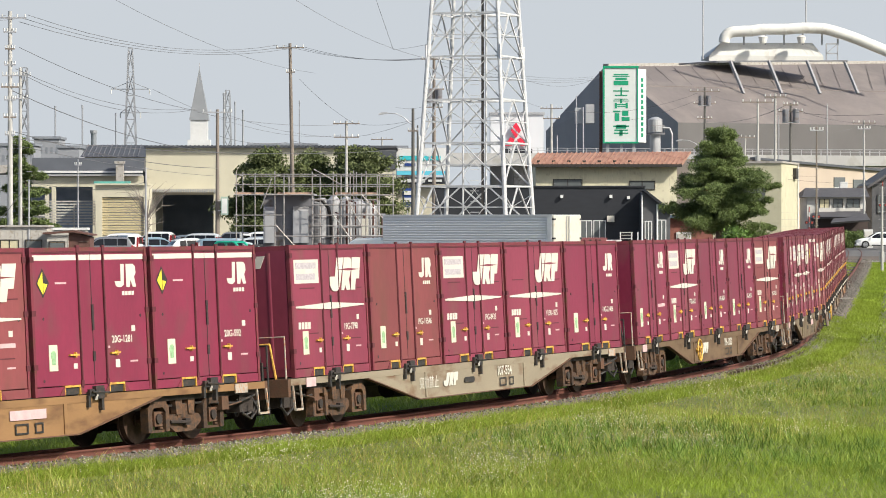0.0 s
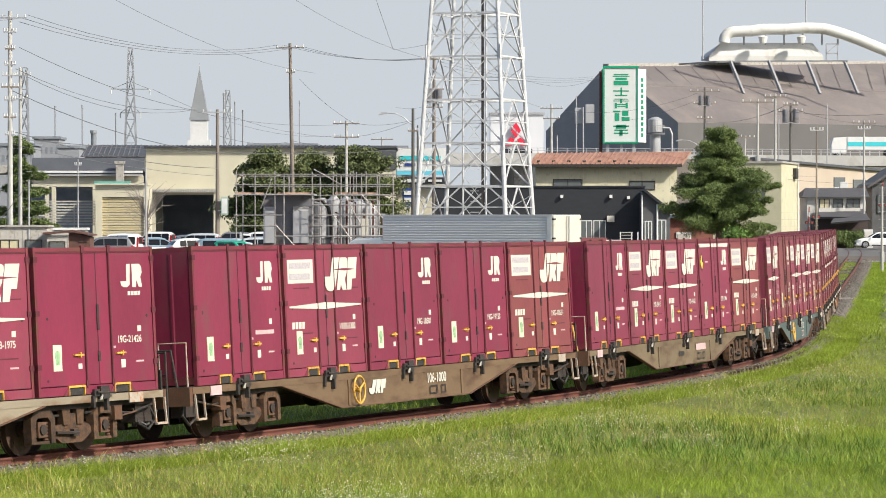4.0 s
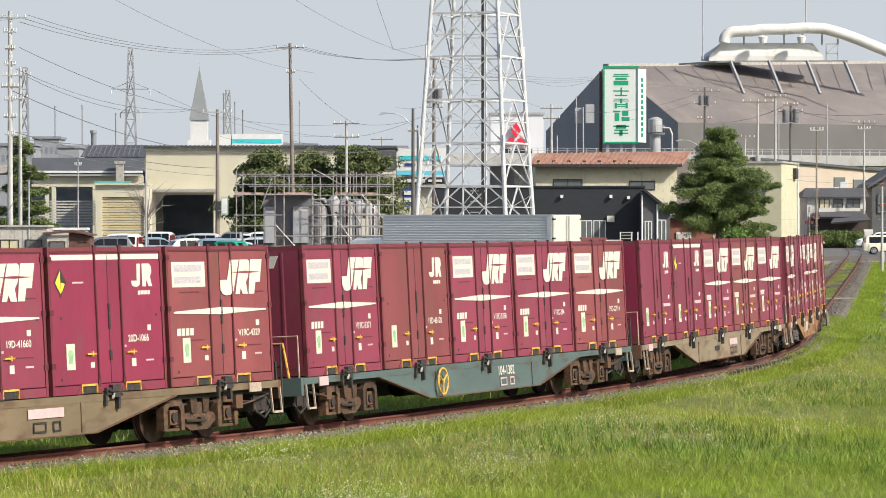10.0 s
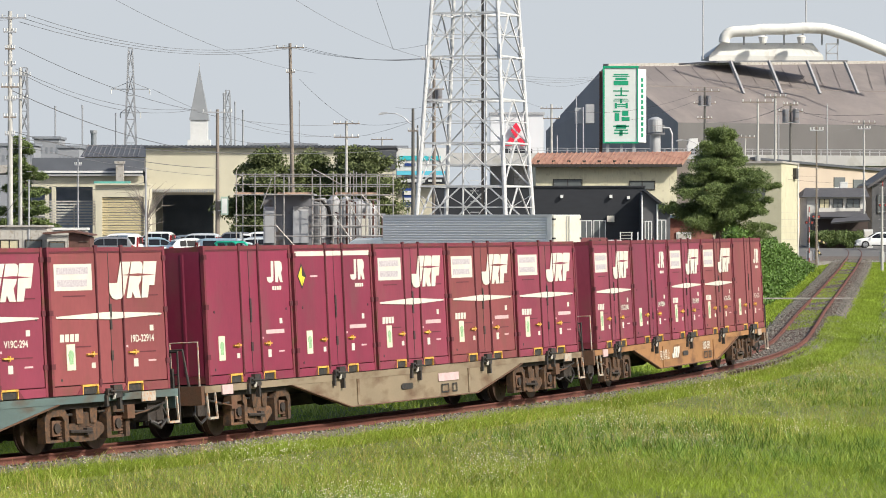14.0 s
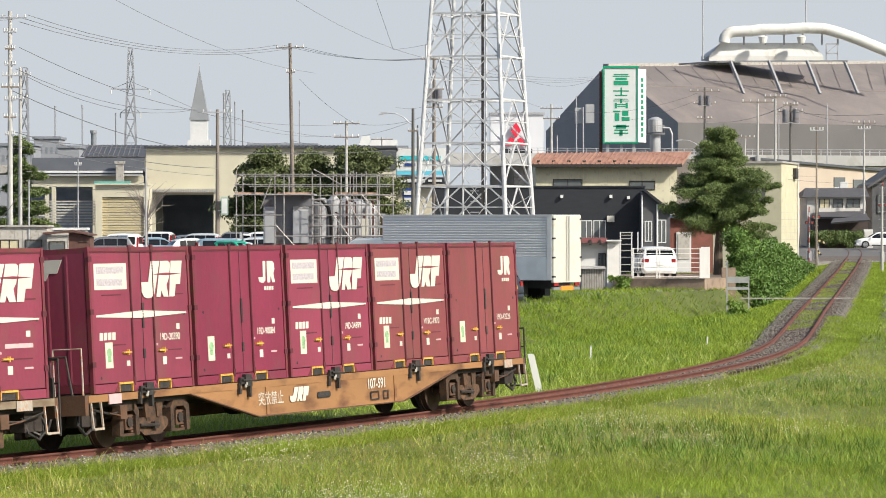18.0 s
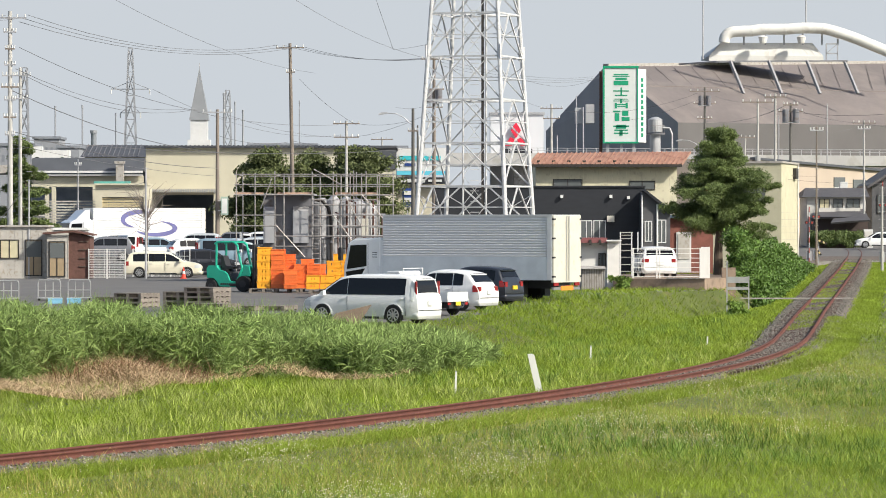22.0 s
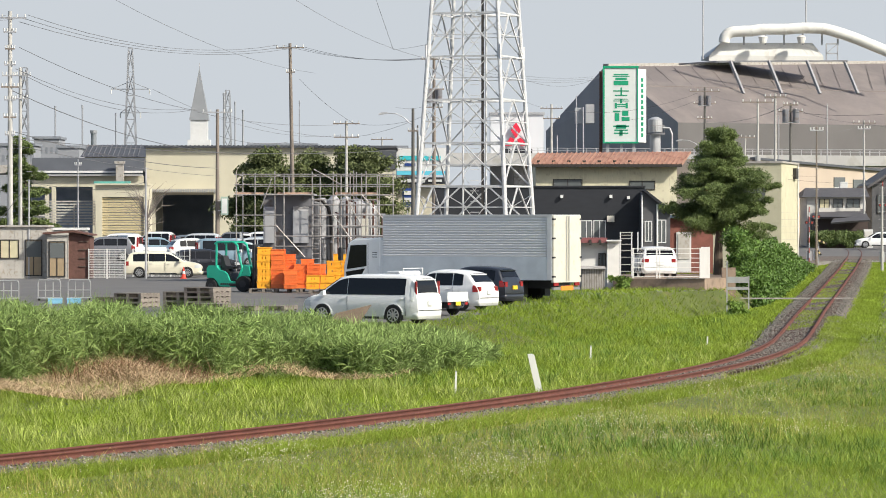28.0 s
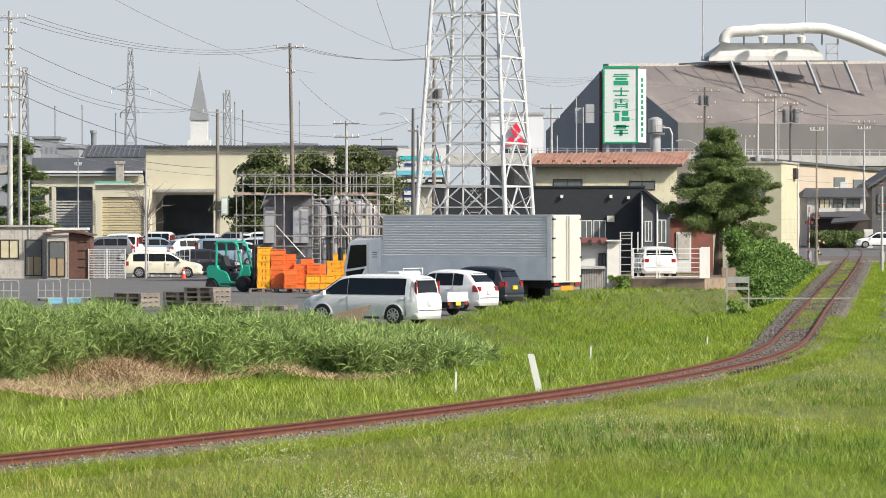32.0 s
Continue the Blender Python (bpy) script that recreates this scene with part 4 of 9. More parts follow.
tufts("stem_tufts", 2600, 5, 52, 110, -9, -1.2, 55, 0.25, 0.45, 0.007, BUFF, "dry seed stems along the track", 1.3)


def leaf_mass(name, n, seed, test, size, material, label, top):
    """Small leaves on upright stems, crowded in clumps."""
    g = np.random.default_rng(seed)
    cx = g.uniform(-17, 3, 1100)
    cy = g.uniform(95, 135, 1100)
    s, u = beside(cx, cy)
    k = test(cx, cy, u)
    cx, cy = cx[k], cy[k]
    i = g.integers(0, len(cx), n)
    hh = top * (reed_height(cx) * (0.7 + 0.45 * patchiness(cx * 2.2, cy * 1.2)))[i] * g.random(n) ** 0.85
    x = cx[i] + g.normal(0, 0.28, n) * (0.5 + hh / top)
    y = cy[i] + g.normal(0, 0.28, n)
    p = np.stack([x, y, ground_z(x, y) + hh], -1)
    d = np.stack([g.normal(0, 0.42, n), g.normal(0, 0.42, n), g.normal(0.6, 0.45, n)], -1)
    d /= np.linalg.norm(d, axis=1)[:, None]
    b = np.cross(d, g.normal(0, 1, (n, 3)))
    b /= np.linalg.norm(b, axis=1)[:, None]
    sz = (size * g.uniform(0.6, 1.5, n))[:, None]
    v = np.stack([p, p + d * sz * 0.4 + b * sz * 0.034, p + d * sz + np.array([0, 0, -0.2]) * sz, p + d * sz * 0.4 - b * sz * 0.034], 1).reshape(-1, 3)
    t = np.array([(0, 1, 2), (0, 2, 3)])
    return tagged(new(name, raw(name, v, (np.arange(n)[:, None, None] * 4 + t[None]).reshape(-1, 3), material)), label, "weeds", kind="stuff")


MUGWORT = mat("mugwort_leaf", (0.30, 0.40, 0.13), 0.6, var=0.25, scale=0.5, bump=0, island=0.4, through_light=0.3, spec=0.25)
leaf_mass("mugwort_thicket", 230000, 41, lambda x, y, u: (y > foot(x) - 5.4 + 1.5 * np.sin(1.3 * x + 0.6)) & (y < foot(x) + 9) & (x < 1.4) & (u > 4.5), 0.35, MUGWORT, "thicket of tall leafy mugwort weeds", 1.75)
# ---- yard: vehicles ----
TYRE = mat("tyre_rubber", (0.02, 0.02, 0.02), 0.85, var=0.2, bump=0.1)
RIM = mat("alloy_rim", (0.5, 0.5, 0.5), 0.35, metal=0.8, var=0.1, bump=0)
PANE = glass("dark_car_glass", (0.008, 0.009, 0.011), 0.06)
LAMP_RED = mat("red_lamp_lens", (0.26, 0.02, 0.02), 0.2, var=0.1, bump=0)
LAMP_CLEAR = mat("clear_lamp_lens", (0.6, 0.62, 0.62), 0.15, var=0.05, bump=0)
TRIM = mat("black_plastic_trim", (0.025, 0.025, 0.027), 0.6, var=0.2, bump=0.05)
PLATE_Y = mat("yellow_plate", (0.75, 0.5, 0.03), 0.5, var=0.05, bump=0)
PLATE_W = mat("white_plate", (0.7, 0.7, 0.68), 0.5, var=0.05, bump=0)


def paint(rgb, rough=0.28):
    m = mat("car_paint", rgb, rough, var=0.03, scale=1.0, bump=0.0, dirt=tuple(c * 0.82 for c in rgb), amount=0.05)
    m.node_tree.nodes["Principled BSDF"].inputs["Coat Weight"].default_value = 0.4
    return m


WHITE_CAR, CREAM_CAR, DARK_CAR, GREY_CAR, SILVER_CAR, BLUE_CAR = (paint(c) for c in
    ((0.76, 0.76, 0.745), (0.70, 0.66, 0.52), (0.022, 0.025, 0.032), (0.13, 0.135, 0.15), (0.42, 0.45, 0.47), (0.19, 0.27, 0.33)))
SHAPES = {  # the outline from nose to tail in shares of length and height; then windscreen foot and head, rear window head and foot, belt, side windows
    "van": ([(0, .28), (0, .42), (.025, .50), (.14, .605), (.33, .955), (.42, .99), (.6, 1), (.85, .99), (.955, .955), (.975, .80), (.985, .60), (1, .52), (1, .25)],
            .155, .315, .958, .982, .575, ((.20, .395), (.40, .895))),
    "hatch": ([(0, .28), (0, .42), (.03, .52), (.12, .585), (.24, .64), (.42, .95), (.52, 1), (.72, .985), (.86, .93), (.95, .68), (.975, .58), (1, .5), (1, .26)],
              .25, .40, .87, .945, .60, ((.295, .50), (.51, .70), (.71, .82))),
    "suv": ([(0, .3), (0, .44), (.03, .55), (.12, .60), (.25, .655), (.41, .95), (.52, 1), (.78, .985), (.90, .945), (.955, .70), (.975, .60), (1, .5), (1, .28)],
            .26, .39, .905, .952, .62, ((.30, .50), (.51, .71), (.72, .87))),
    "wagon": ([(0, .28), (0, .42), (.03, .52), (.1, .57), (.21, .63), (.40, .95), (.52, 1), (.78, .985), (.92, .94), (.965, .70), (.98, .58), (1, .5), (1, .26)],
              .22, .38, .925, .962, .60, ((.26, .46), (.47, .68), (.69, .88))),
    "sedan": ([(0, .3), (0, .46), (.03, .56), (.15, .63), (.29, .68), (.44, .96), (.52, 1), (.66, .99), (.74, .95), (.88, .72), (.97, .68), (1, .58), (1, .28)],
              .30, .43, .75, .87, .65, ((.34, .52), (.53, .72))),
    "kei": ([(0, .26), (0, .40), (.03, .48), (.13, .56), (.30, .95), (.40, .99), (.6, 1), (.88, .99), (.955, .95), (.975, .7), (.985, .55), (1, .5), (1, .24)],
            .145, .28, .958, .98, .56, ((.20, .46), (.47, .70), (.71, .90)))}


def wheel(parent, x, y, r, w=0.2):
    s = 1 if y > 0 else -1
    wh = part("wheel", Form().disc((x, r), r * 0.95, 1, y - w / 2, y + w / 2, 24).disc((x, r), r, 1, y - w / 2 + 0.025, y + w / 2 - 0.025, 24), TYRE, parent)
    part("rim", Form().disc((x, r), r * 0.68, 1, y + s * (w / 2 - 0.02), y + s * (w / 2 + 0.008), 18), TRIM, wh)
    f = Form().disc((x, r), r * 0.14, 1, y + s * (w / 2), y + s * (w / 2 + 0.026), 10)
    for i in range(9):
        a = 2 * math.pi * i / 9
        f.bar((x, y + s * (w / 2 + 0.012), r), (x + r * 0.66 * math.cos(a), y + s * (w / 2 + 0.012), r + r * 0.66 * math.sin(a)), 0.024, 0.055)
    n = 24
    for i in range(n):
        a, b = 2 * math.pi * i / n, 2 * math.pi * (i + 1) / n
        f.bar((x + r * 0.66 * math.cos(a), y + s * (w / 2 + 0.012), r + r * 0.66 * math.sin(a)), (x + r * 0.66 * math.cos(b), y + s * (w / 2 + 0.012), r + r * 0.66 * math.sin(b)), 0.03, 0.025)
    part("spokes", f, RIM, wh)


def skin(rows):
    """A sheet of quads through rows of points, all of one length."""
    n = len(rows[0])
    return [tuple(p) for r in rows for p in r], [(i * n + j, i * n + j + 1, (i + 1) * n + j + 1, (i + 1) * n + j) for i in range(len(rows) - 1) for j in range(n - 1)]


def shell_patch(rows, out, back):
    """A thin closed panel that follows a curved skin: rows of (point, outward direction)."""
    n, m = len(rows[0]), len(rows)
    top = [p + d * out for r in rows for p, d in r]
    low_ = [p - d * back for r in rows for p, d in r]
    _, q = skin([[p for p, _ in r] for r in rows])
    k = n * m
    rim = [j for j in range(n)] + [i * n + n - 1 for i in range(1, m)] + [(m - 1) * n + j for j in range(n - 2, -1, -1)] + [i * n for i in range(m - 2, 0, -1)]
    faces = q + [tuple(k + i for i in reversed(f)) for f in q] + [(a, b, k + b, k + a) for a, b in zip(rim, rim[1:] + rim[:1])]
    return Form().add(top + low_, faces)


def car(at, colour, shape, length, width, height, label, plate=PLATE_W, wheel_r=0.32, group="parked cars", category="car", name="car"):
    c = thing(name, at, label, category, group)
    outline, ws, wh, rh, rf, belt, cuts = SHAPES[shape]
    X = lambda q: length / 2 - q * length
    hw, zb = width / 2, belt * height
    # the top outline, resampled and softened
    ox = np.array([p[0] * length for p in outline])
    oz = np.array([p[1] * height for p in outline])
    run = np.concatenate([[0], np.cumsum(np.hypot(np.diff(ox), np.diff(oz)))])
    q = np.linspace(0, run[-1], 72)
    px, pz = np.interp(q, run, ox), np.interp(q, run, oz)
    for _ in range(3):
        px[1:-1] = (px[:-2] + 2 * px[1:-1] + px[2:]) / 4
        pz[1:-1] = (pz[:-2] + 2 * pz[1:-1] + pz[2:]) / 4
    px = np.maximum.accumulate(px + np.linspace(0, 0.004, len(px)))
    top = lambda d: float(np.interp(d, px, pz))
    plan = lambda d: 1 - 0.15 * max(0.0, (0.55 - d) / 0.55) ** 2 - 0.07 * max(0.0, (d - length + 0.45) / 0.45) ** 2

    def side_y(d, z):
        """Half the width of the body at a place along it and a height."""
        k = float(np.interp(z / zb, [0.25, 0.42, 0.7, 0.94, 1.0], [0.93, 0.985, 1.0, 0.985, 0.955]))
        if z > zb:
            k = 0.955 - (0.165 / hw) * ((z - zb) / (height - zb)) ** 1.25
        return hw * k * plan(d)

    rows = []
    for d, zt in zip(px, pz):
        zt = float(zt)
        zs = [z for z in (0.20, 0.32, 0.6 * zb, 0.94 * zb)] + [zb]
        zs = [min(z, zt - 0.05 + 0.008 * i) for i, z in enumerate(zs)]
        up = max(zs[-1], zt - 0.10)
        zs += [zs[-1] + (up - zs[-1]) * 0.5, up]
        half = [(side_y(d, z), z) for z in zs]
        ye = half[-1][0]
        half += [(ye - 0.03, zt - 0.055), (ye - 0.10, zt - 0.018), (ye * 0.5, zt + 0.004), (0.0, zt + 0.012)]
        x = length / 2 - float(d)
        ring_ = [Vector((x, -y, z)) for y, z in half] + [Vector((x, y, z)) for y, z in reversed(half[:-1])]
        rows.append(ring_)
    v, f = skin(rows)
    n = len(rows[0])
    f += [tuple(range(n)), tuple(range((len(rows) - 1) * n, len(rows) * n))]
    f += [(i * n, (i + 1) * n, (i + 1) * n + n - 1, i * n + n - 1) for i in range(len(rows) - 1)]
    part("body", Form().add(v, f), colour, c, smooth=True)
    ax = (X(0.185), X(0.80))
    R = wheel_r + 0.055
    for x in ax:
        for s in (-1, 1):
            arch = [(x - R * math.cos(i * math.pi / 12), max(0.19, wheel_r + R * math.sin(i * math.pi / 12))) for i in range(13)]
            arch = [(x - R, 0.19)] + arch + [(x + R, 0.19)]
            part("wheel_well", Form().slab(arch, 1, s * (hw - 0.3), s * (hw + 0.004)), TRIM, c)
            lip = Form()
            for i in range(12):
                a, b = math.pi * i / 12, math.pi * (i + 1) / 12
                lip.bar((x - R * math.cos(a), s * (hw - 0.005), wheel_r + R * math.sin(a)), (x - R * math.cos(b), s * (hw - 0.005), wheel_r + R * math.sin(b)), 0.05, 0.035)
            part("arch_lip", lip, colour, c)
            wheel(c, x, s * (hw - 0.085), wheel_r)

    def side_panel(nm, d0, d1, z0, zmax, material, s, inset=0.115, nx=7, out=0.006):
        grid = []
        for i in range(nx + 1):
            d = d0 + (d1 - d0) * i / nx
            z1 = max(z0 + 0.02, min(zmax, top(d) - inset))
            col = []
            for j in range(4):
                z = z0 + (z1 - z0) * j / 3
                col.append((Vector((length / 2 - d, s * side_y(d, z), z)), Vector((0, s, 0.15))))
            grid.append(col)
        part(nm, shell_patch(grid, out, 0.02), material, c, smooth=False)

    def cross_panel(nm, d0, d1, share, material, out=0.008):
        grid = []
        ia = np.linspace(np.interp(d0, px, np.arange(len(px))), np.interp(d1, px, np.arange(len(px))), 7)
        for k in ia:
            d, z = float(np.interp(k, np.arange(len(px)), px)), float(np.interp(k, np.arange(len(px)), pz))
            ye = side_y(d, max(z - 0.1, 0.3)) - 0.03
            sign = 1 if d < length / 2 else -1
            col = []
            for j in range(9):
                u = -1 + j / 4
                col.append((Vector((length / 2 - d, u * share * ye, z + 0.012 - 0.02 * abs(u) ** 3)), Vector((0.5 * sign, 0, 0.85)).normalized()))
            grid.append(col)
        part(nm, shell_patch(grid, out, 0.03), material, c)

    for s in (-1, 1):
        for d0, d1 in cuts:
            side_panel("window", d0 * length, d1 * length, zb + 0.03, height - 0.15, PANE, s)
        side_panel("lower_trim", 0.32 * length, 0.67 * length, 0.205, 0.29, TRIM, s, out=0.012)
        for k, (d0, d1) in enumerate(cuts[:2]):
            xd = X(d1) + 0.05
            part("door_handle", Form().box(xd, xd + 0.19, s * (hw * 0.985) - 0.03, s * (hw * 0.985) + 0.03, zb * 0.86, zb * 0.86 + 0.035), RIM if shape == "wagon" else colour, c)
            xg = X(d1) - 0.03
            part("door_gap", Form().box(xg - 0.006, xg + 0.006, s * hw - 0.03, s * hw + 0.004, 0.33, zb - 0.03), TRIM, c)
        part("mirror", Form().slab([(X(ws) - 0.32, zb + 0.0), (X(ws) - 0.18, zb + 0.0), (X(ws) - 0.16, zb + 0.12), (X(ws) - 0.30, zb + 0.17)], 1, s * (hw + 0.1) - 0.11, s * (hw + 0.1) + 0.08), colour, c)
        side_panel("headlamp", 0.03, 0.42, zb * 0.62, zb * 0.82, LAMP_CLEAR, s, 0.04, out=0.012)
        if shape in ("van", "kei"):
            side_panel("tail_lamp", rf * length - 0.19, rf * length - 0.06, zb * 0.84, zb * 1.52, LAMP_CLEAR if shape == "van" else LAMP_RED, s, 0.1, 3, 0.012)
            part("brake_lamp", Form().box(X(rf) - 0.03, X(rf) + 0.05, s * (hw * 0.87) - 0.03, s * (hw * 0.87) + 0.03, zb * 1.05, zb * 1.5), LAMP_RED, c)
        else:
            side_panel("tail_lamp", 0.935 * length, 0.99 * length, zb * 0.76, zb * 1.03, LAMP_RED, s, 0.03, 4, 0.014)
            part("brake_lamp", Form().box(X(0.985) - 0.05, X(0.985) + 0.06, s * (hw * 0.76) - 0.1, s * (hw * 0.76) + 0.1, zb * 0.78, zb * 0.98), LAMP_RED, c)
    cross_panel("windscreen", ws * length, wh * length, 0.93, PANE)
    cross_panel("rear_window", rh * length, rf * length + (0.02 if shape in ("van", "kei") else 0.0), 0.86, PANE)
    part("spoiler", Form().slab([(X(rh) - 0.09, top(rh * length) - 0.05), (X(rh) + 0.16, top(rh * length) + 0.01), (X(rh) + 0.16, top(rh * length) + 0.035), (X(rh) - 0.1, top(rh * length) - 0.015)], 1, -hw * 0.7, hw * 0.7), colour, c)
    for x0, x1, z0, z1 in ((X(1.0) - 0.04, X(1.0) + 0.35, 0.24, 0.52), (X(0.0) - 0.32, X(0.0) + 0.03, 0.20, 0.46)):
        bm_ = part("bumper", Form().box(x0, x1, -hw * 0.94, hw * 0.94, z0, z1), colour, c, smooth=True)
        bv = bm_.modifiers.new("rounding", "BEVEL")
        bv.width, bv.segments = 0.12, 4
    part("grille", Form().box(X(0.0) - 0.05, X(0.0) + 0.035, -0.42, 0.42, zb * 0.42, zb * 0.58), TRIM, c)
    part("tailgate_gap", Form().box(X(1.0) - 0.045, X(1.0) + 0.05, -hw * 0.86, hw * 0.86, 0.525, 0.54), TRIM, c)
    part("number_plate", Form().box(X(1.0) - 0.06, X(1.0) + 0.03, -0.165, 0.165, zb * 0.66, zb * 0.66 + 0.165), plate, c)
    return c


def pickup(at, colour, label, rack=False):
    """A small cab-over pickup with drop sides."""
    c = thing("pickup_truck", at, label, "truck", "parked cars")
    hw = 0.74
    cab = part("cab", Form().slab([(0.55, 0.35), (1.68, 0.35), (1.68, 0.85), (1.42, 1.15), (1.2, 1.74), (0.62, 1.76), (0.55, 1.7)], 1, -hw, hw), colour, c)
    bv = cab.modifiers.new("rounding", "BEVEL")
    bv.width, bv.segments = 0.06, 2
    for s in (-1, 1):
        part("window", Form().slab([(0.68, 1.1), (1.38, 1.1), (1.18, 1.62), (0.68, 1.64)], 1, s * hw - 0.008, s * hw + 0.008), PANE, c)
        part("tail_lamp", Form().box(-1.72, -1.69, s * 0.6 - 0.1, s * 0.6 + 0.1, 0.42, 0.52), LAMP_RED, c)
        part("side_board", Form().box(-1.7, 0.5, s * 0.7 - 0.02, s * 0.7 + 0.02, 0.62, 0.92), colour, c)
        for x in (-1.05, 1.1):
            wheel(c, x, s * 0.64, 0.27, 0.16)
    part("windscreen", Form().slab([(1.45, 1.12), (1.47, 1.12), (1.255, 1.64), (1.235, 1.64)], 1, -0.64, 0.64), PANE, c)
    part("rear_window", Form().box(0.54, 0.556, -0.55, 0.55, 1.15, 1.58), PANE, c)
    part("bed", Form().box(-1.7, 0.52, -0.7, 0.7, 0.55, 0.64), colour, c)
    part("tail_board", Form().box(-1.72, -1.68, -0.7, 0.7, 0.62, 0.92), colour, c)
    part("chassis", Form().box(-1.6, 1.5, -0.45, 0.45, 0.28, 0.52), TRIM, c)
    part("number_plate", Form().box(-1.74, -1.71, -0.165, 0.165, 0.4, 0.55), PLATE_Y, c)
    if rack:
        f = Form().tube([(0.45, -0.68, 0.9), (0.45, -0.68, 1.85), (0.45, 0.68, 1.85), (0.45, 0.68, 0.9)], 0.025)
        for z in (1.2, 1.5):
            f.rod((0.45, -0.68, z), (0.45, 0.68, z), 0.018)
        part("cab_guard", f, WHITE_CAR, c)
    return c


def on(x, y, turn, dz=0.0):
    return pose(x, y, float(ground_z(x, y)) + dz, 0, 0, turn)


car(pose(-2.66, 139.6, 0.2, 0, 0, 149), WHITE_CAR, "van", 5.05, 1.84, 1.85, "white minivan parked at the edge of the yard", wheel_r=0.355)
pickup(on(-0.83, 149.0, 146), WHITE_CAR, "small white pickup truck with a rear rack", rack=True)
car(on(0.08, 155.0, 149), WHITE_CAR, "hatch", 4.2, 1.75, 1.68, "white hatchback parked in the yard", wheel_r=0.33)
car(on(1.36, 161.5, 148), DARK_CAR, "suv", 4.0, 1.68, 1.68, "black compact car parked beside the truck", PLATE_Y)
car(pose(10.95, 194.2, 1.155, 0, 0, 95), WHITE_CAR, "suv", 4.3, 1.82, 1.58, "white car behind the terrace fence")
car(on(-17.1, 229.5, 0), CREAM_CAR, "wagon", 4.75, 1.75, 1.62, "cream minivan parked behind the white fence")
LOT = [(-14.9, 236, 12, DARK_CAR, "wagon", "dark minivan in the packed car lot"), (-13.9, 242, 8, BLUE_CAR, "van", "blue-grey minivan in the packed car lot"),
       (-22.6, 249, 190, GREY_CAR, "suv", "dark grey car in the packed car lot"), (-26.5, 266, 170, SILVER_CAR, "sedan", "silver car in the packed car lot"),
       (-17.0, 258, 20, WHITE_CAR, "hatch", "white car in the packed car lot"), (-13.9, 256, 15, SILVER_CAR, "hatch", "silver hatchback in the packed car lot"),
       (-12.2, 268, 10, GREY_CAR, "wagon", "grey car in the packed car lot"), (-17.8, 272, 175, SILVER_CAR, "kei", "silver box car in the packed car lot"),
       (-11.6, 250, 5, SILVER_CAR, "wagon", "pale estate car in the packed car lot"), (-25.6, 258, 185, DARK_CAR, "sedan", "black car in the packed car lot"),
       (-16.0, 265, 5, DARK_CAR, "sedan", "dark saloon in the packed car lot"), (-13.6, 279, 170, WHITE_CAR, "van", "white van in the packed car lot"),
       (-20.8, 275, 10, BLUE_CAR, "hatch", "blue-grey hatchback in the packed car lot"), (-23.2, 268, 175, WHITE_CAR, "kei", "small white box car in the car lot"),
       (-10.2, 262, 0, DARK_CAR, "suv", "black car in the packed car lot"), (-9.8, 275, 90, GREY_CAR, "kei", "grey box car in the packed car lot"),
       (-12.8, 245.5, 6, SILVER_CAR, "sedan", "light blue-silver saloon in the lot")]
for x, y, turn, col, shp, lab in LOT:
    car(on(x, y, turn), col, shp, 4.2 if shp != "kei" else 3.4, 1.68, {"van": 1.9, "wagon": 1.6, "suv": 1.65, "sedan": 1.45, "hatch": 1.5, "kei": 1.8}[shp], lab)
pickup(on(-20.4, 251.5, 212), WHITE_CAR, "small white pickup in the packed car lot")
car(on(-24.6, 320, 172), WHITE_CAR, "kei", 3.4, 1.5, 1.8, "white box car before the garage door")
car(on(-22.2, 332, 20), SILVER_CAR, "hatch", 4.0, 1.68, 1.5, "silver hatchback before the garage door")
car(on(-17.8, 316, 185), GREY_CAR, "kei", 3.4, 1.5, 1.8, "grey box car under the garden trees")
pickup(on(-15.3, 275, 0), WHITE_CAR, "white pickup at the garage door", rack=True)
car(pose(40.05, 344, 1.655, 0, 0, 180), WHITE_CAR, "hatch", 4.4, 1.7, 1.48, "white car waiting at the level crossing")


# ---- the box truck in the yard ----
ALU = mat("ribbed_aluminium", (0.70, 0.70, 0.69), 0.5, metal=0.0, var=0.08, scale=1.2, grain=8, bump=0.04, stretch=(0.3, 1, 2))
CREAM_STEEL = mat("cream_steel_door", (0.55, 0.525, 0.45), 0.5, var=0.06, scale=1.5, bump=0.05, dirt=(0.5, 0.42, 0.3), amount=0.08)
GREY_SKIRT = mat("grey_blue_skirt", (0.62, 0.66, 0.68), 0.5, metal=0.2, var=0.1, scale=1.5, bump=0.05)
ORANGE = mat("orange_reflector", (0.85, 0.24, 0.03), 0.4, var=0.05, bump=0)


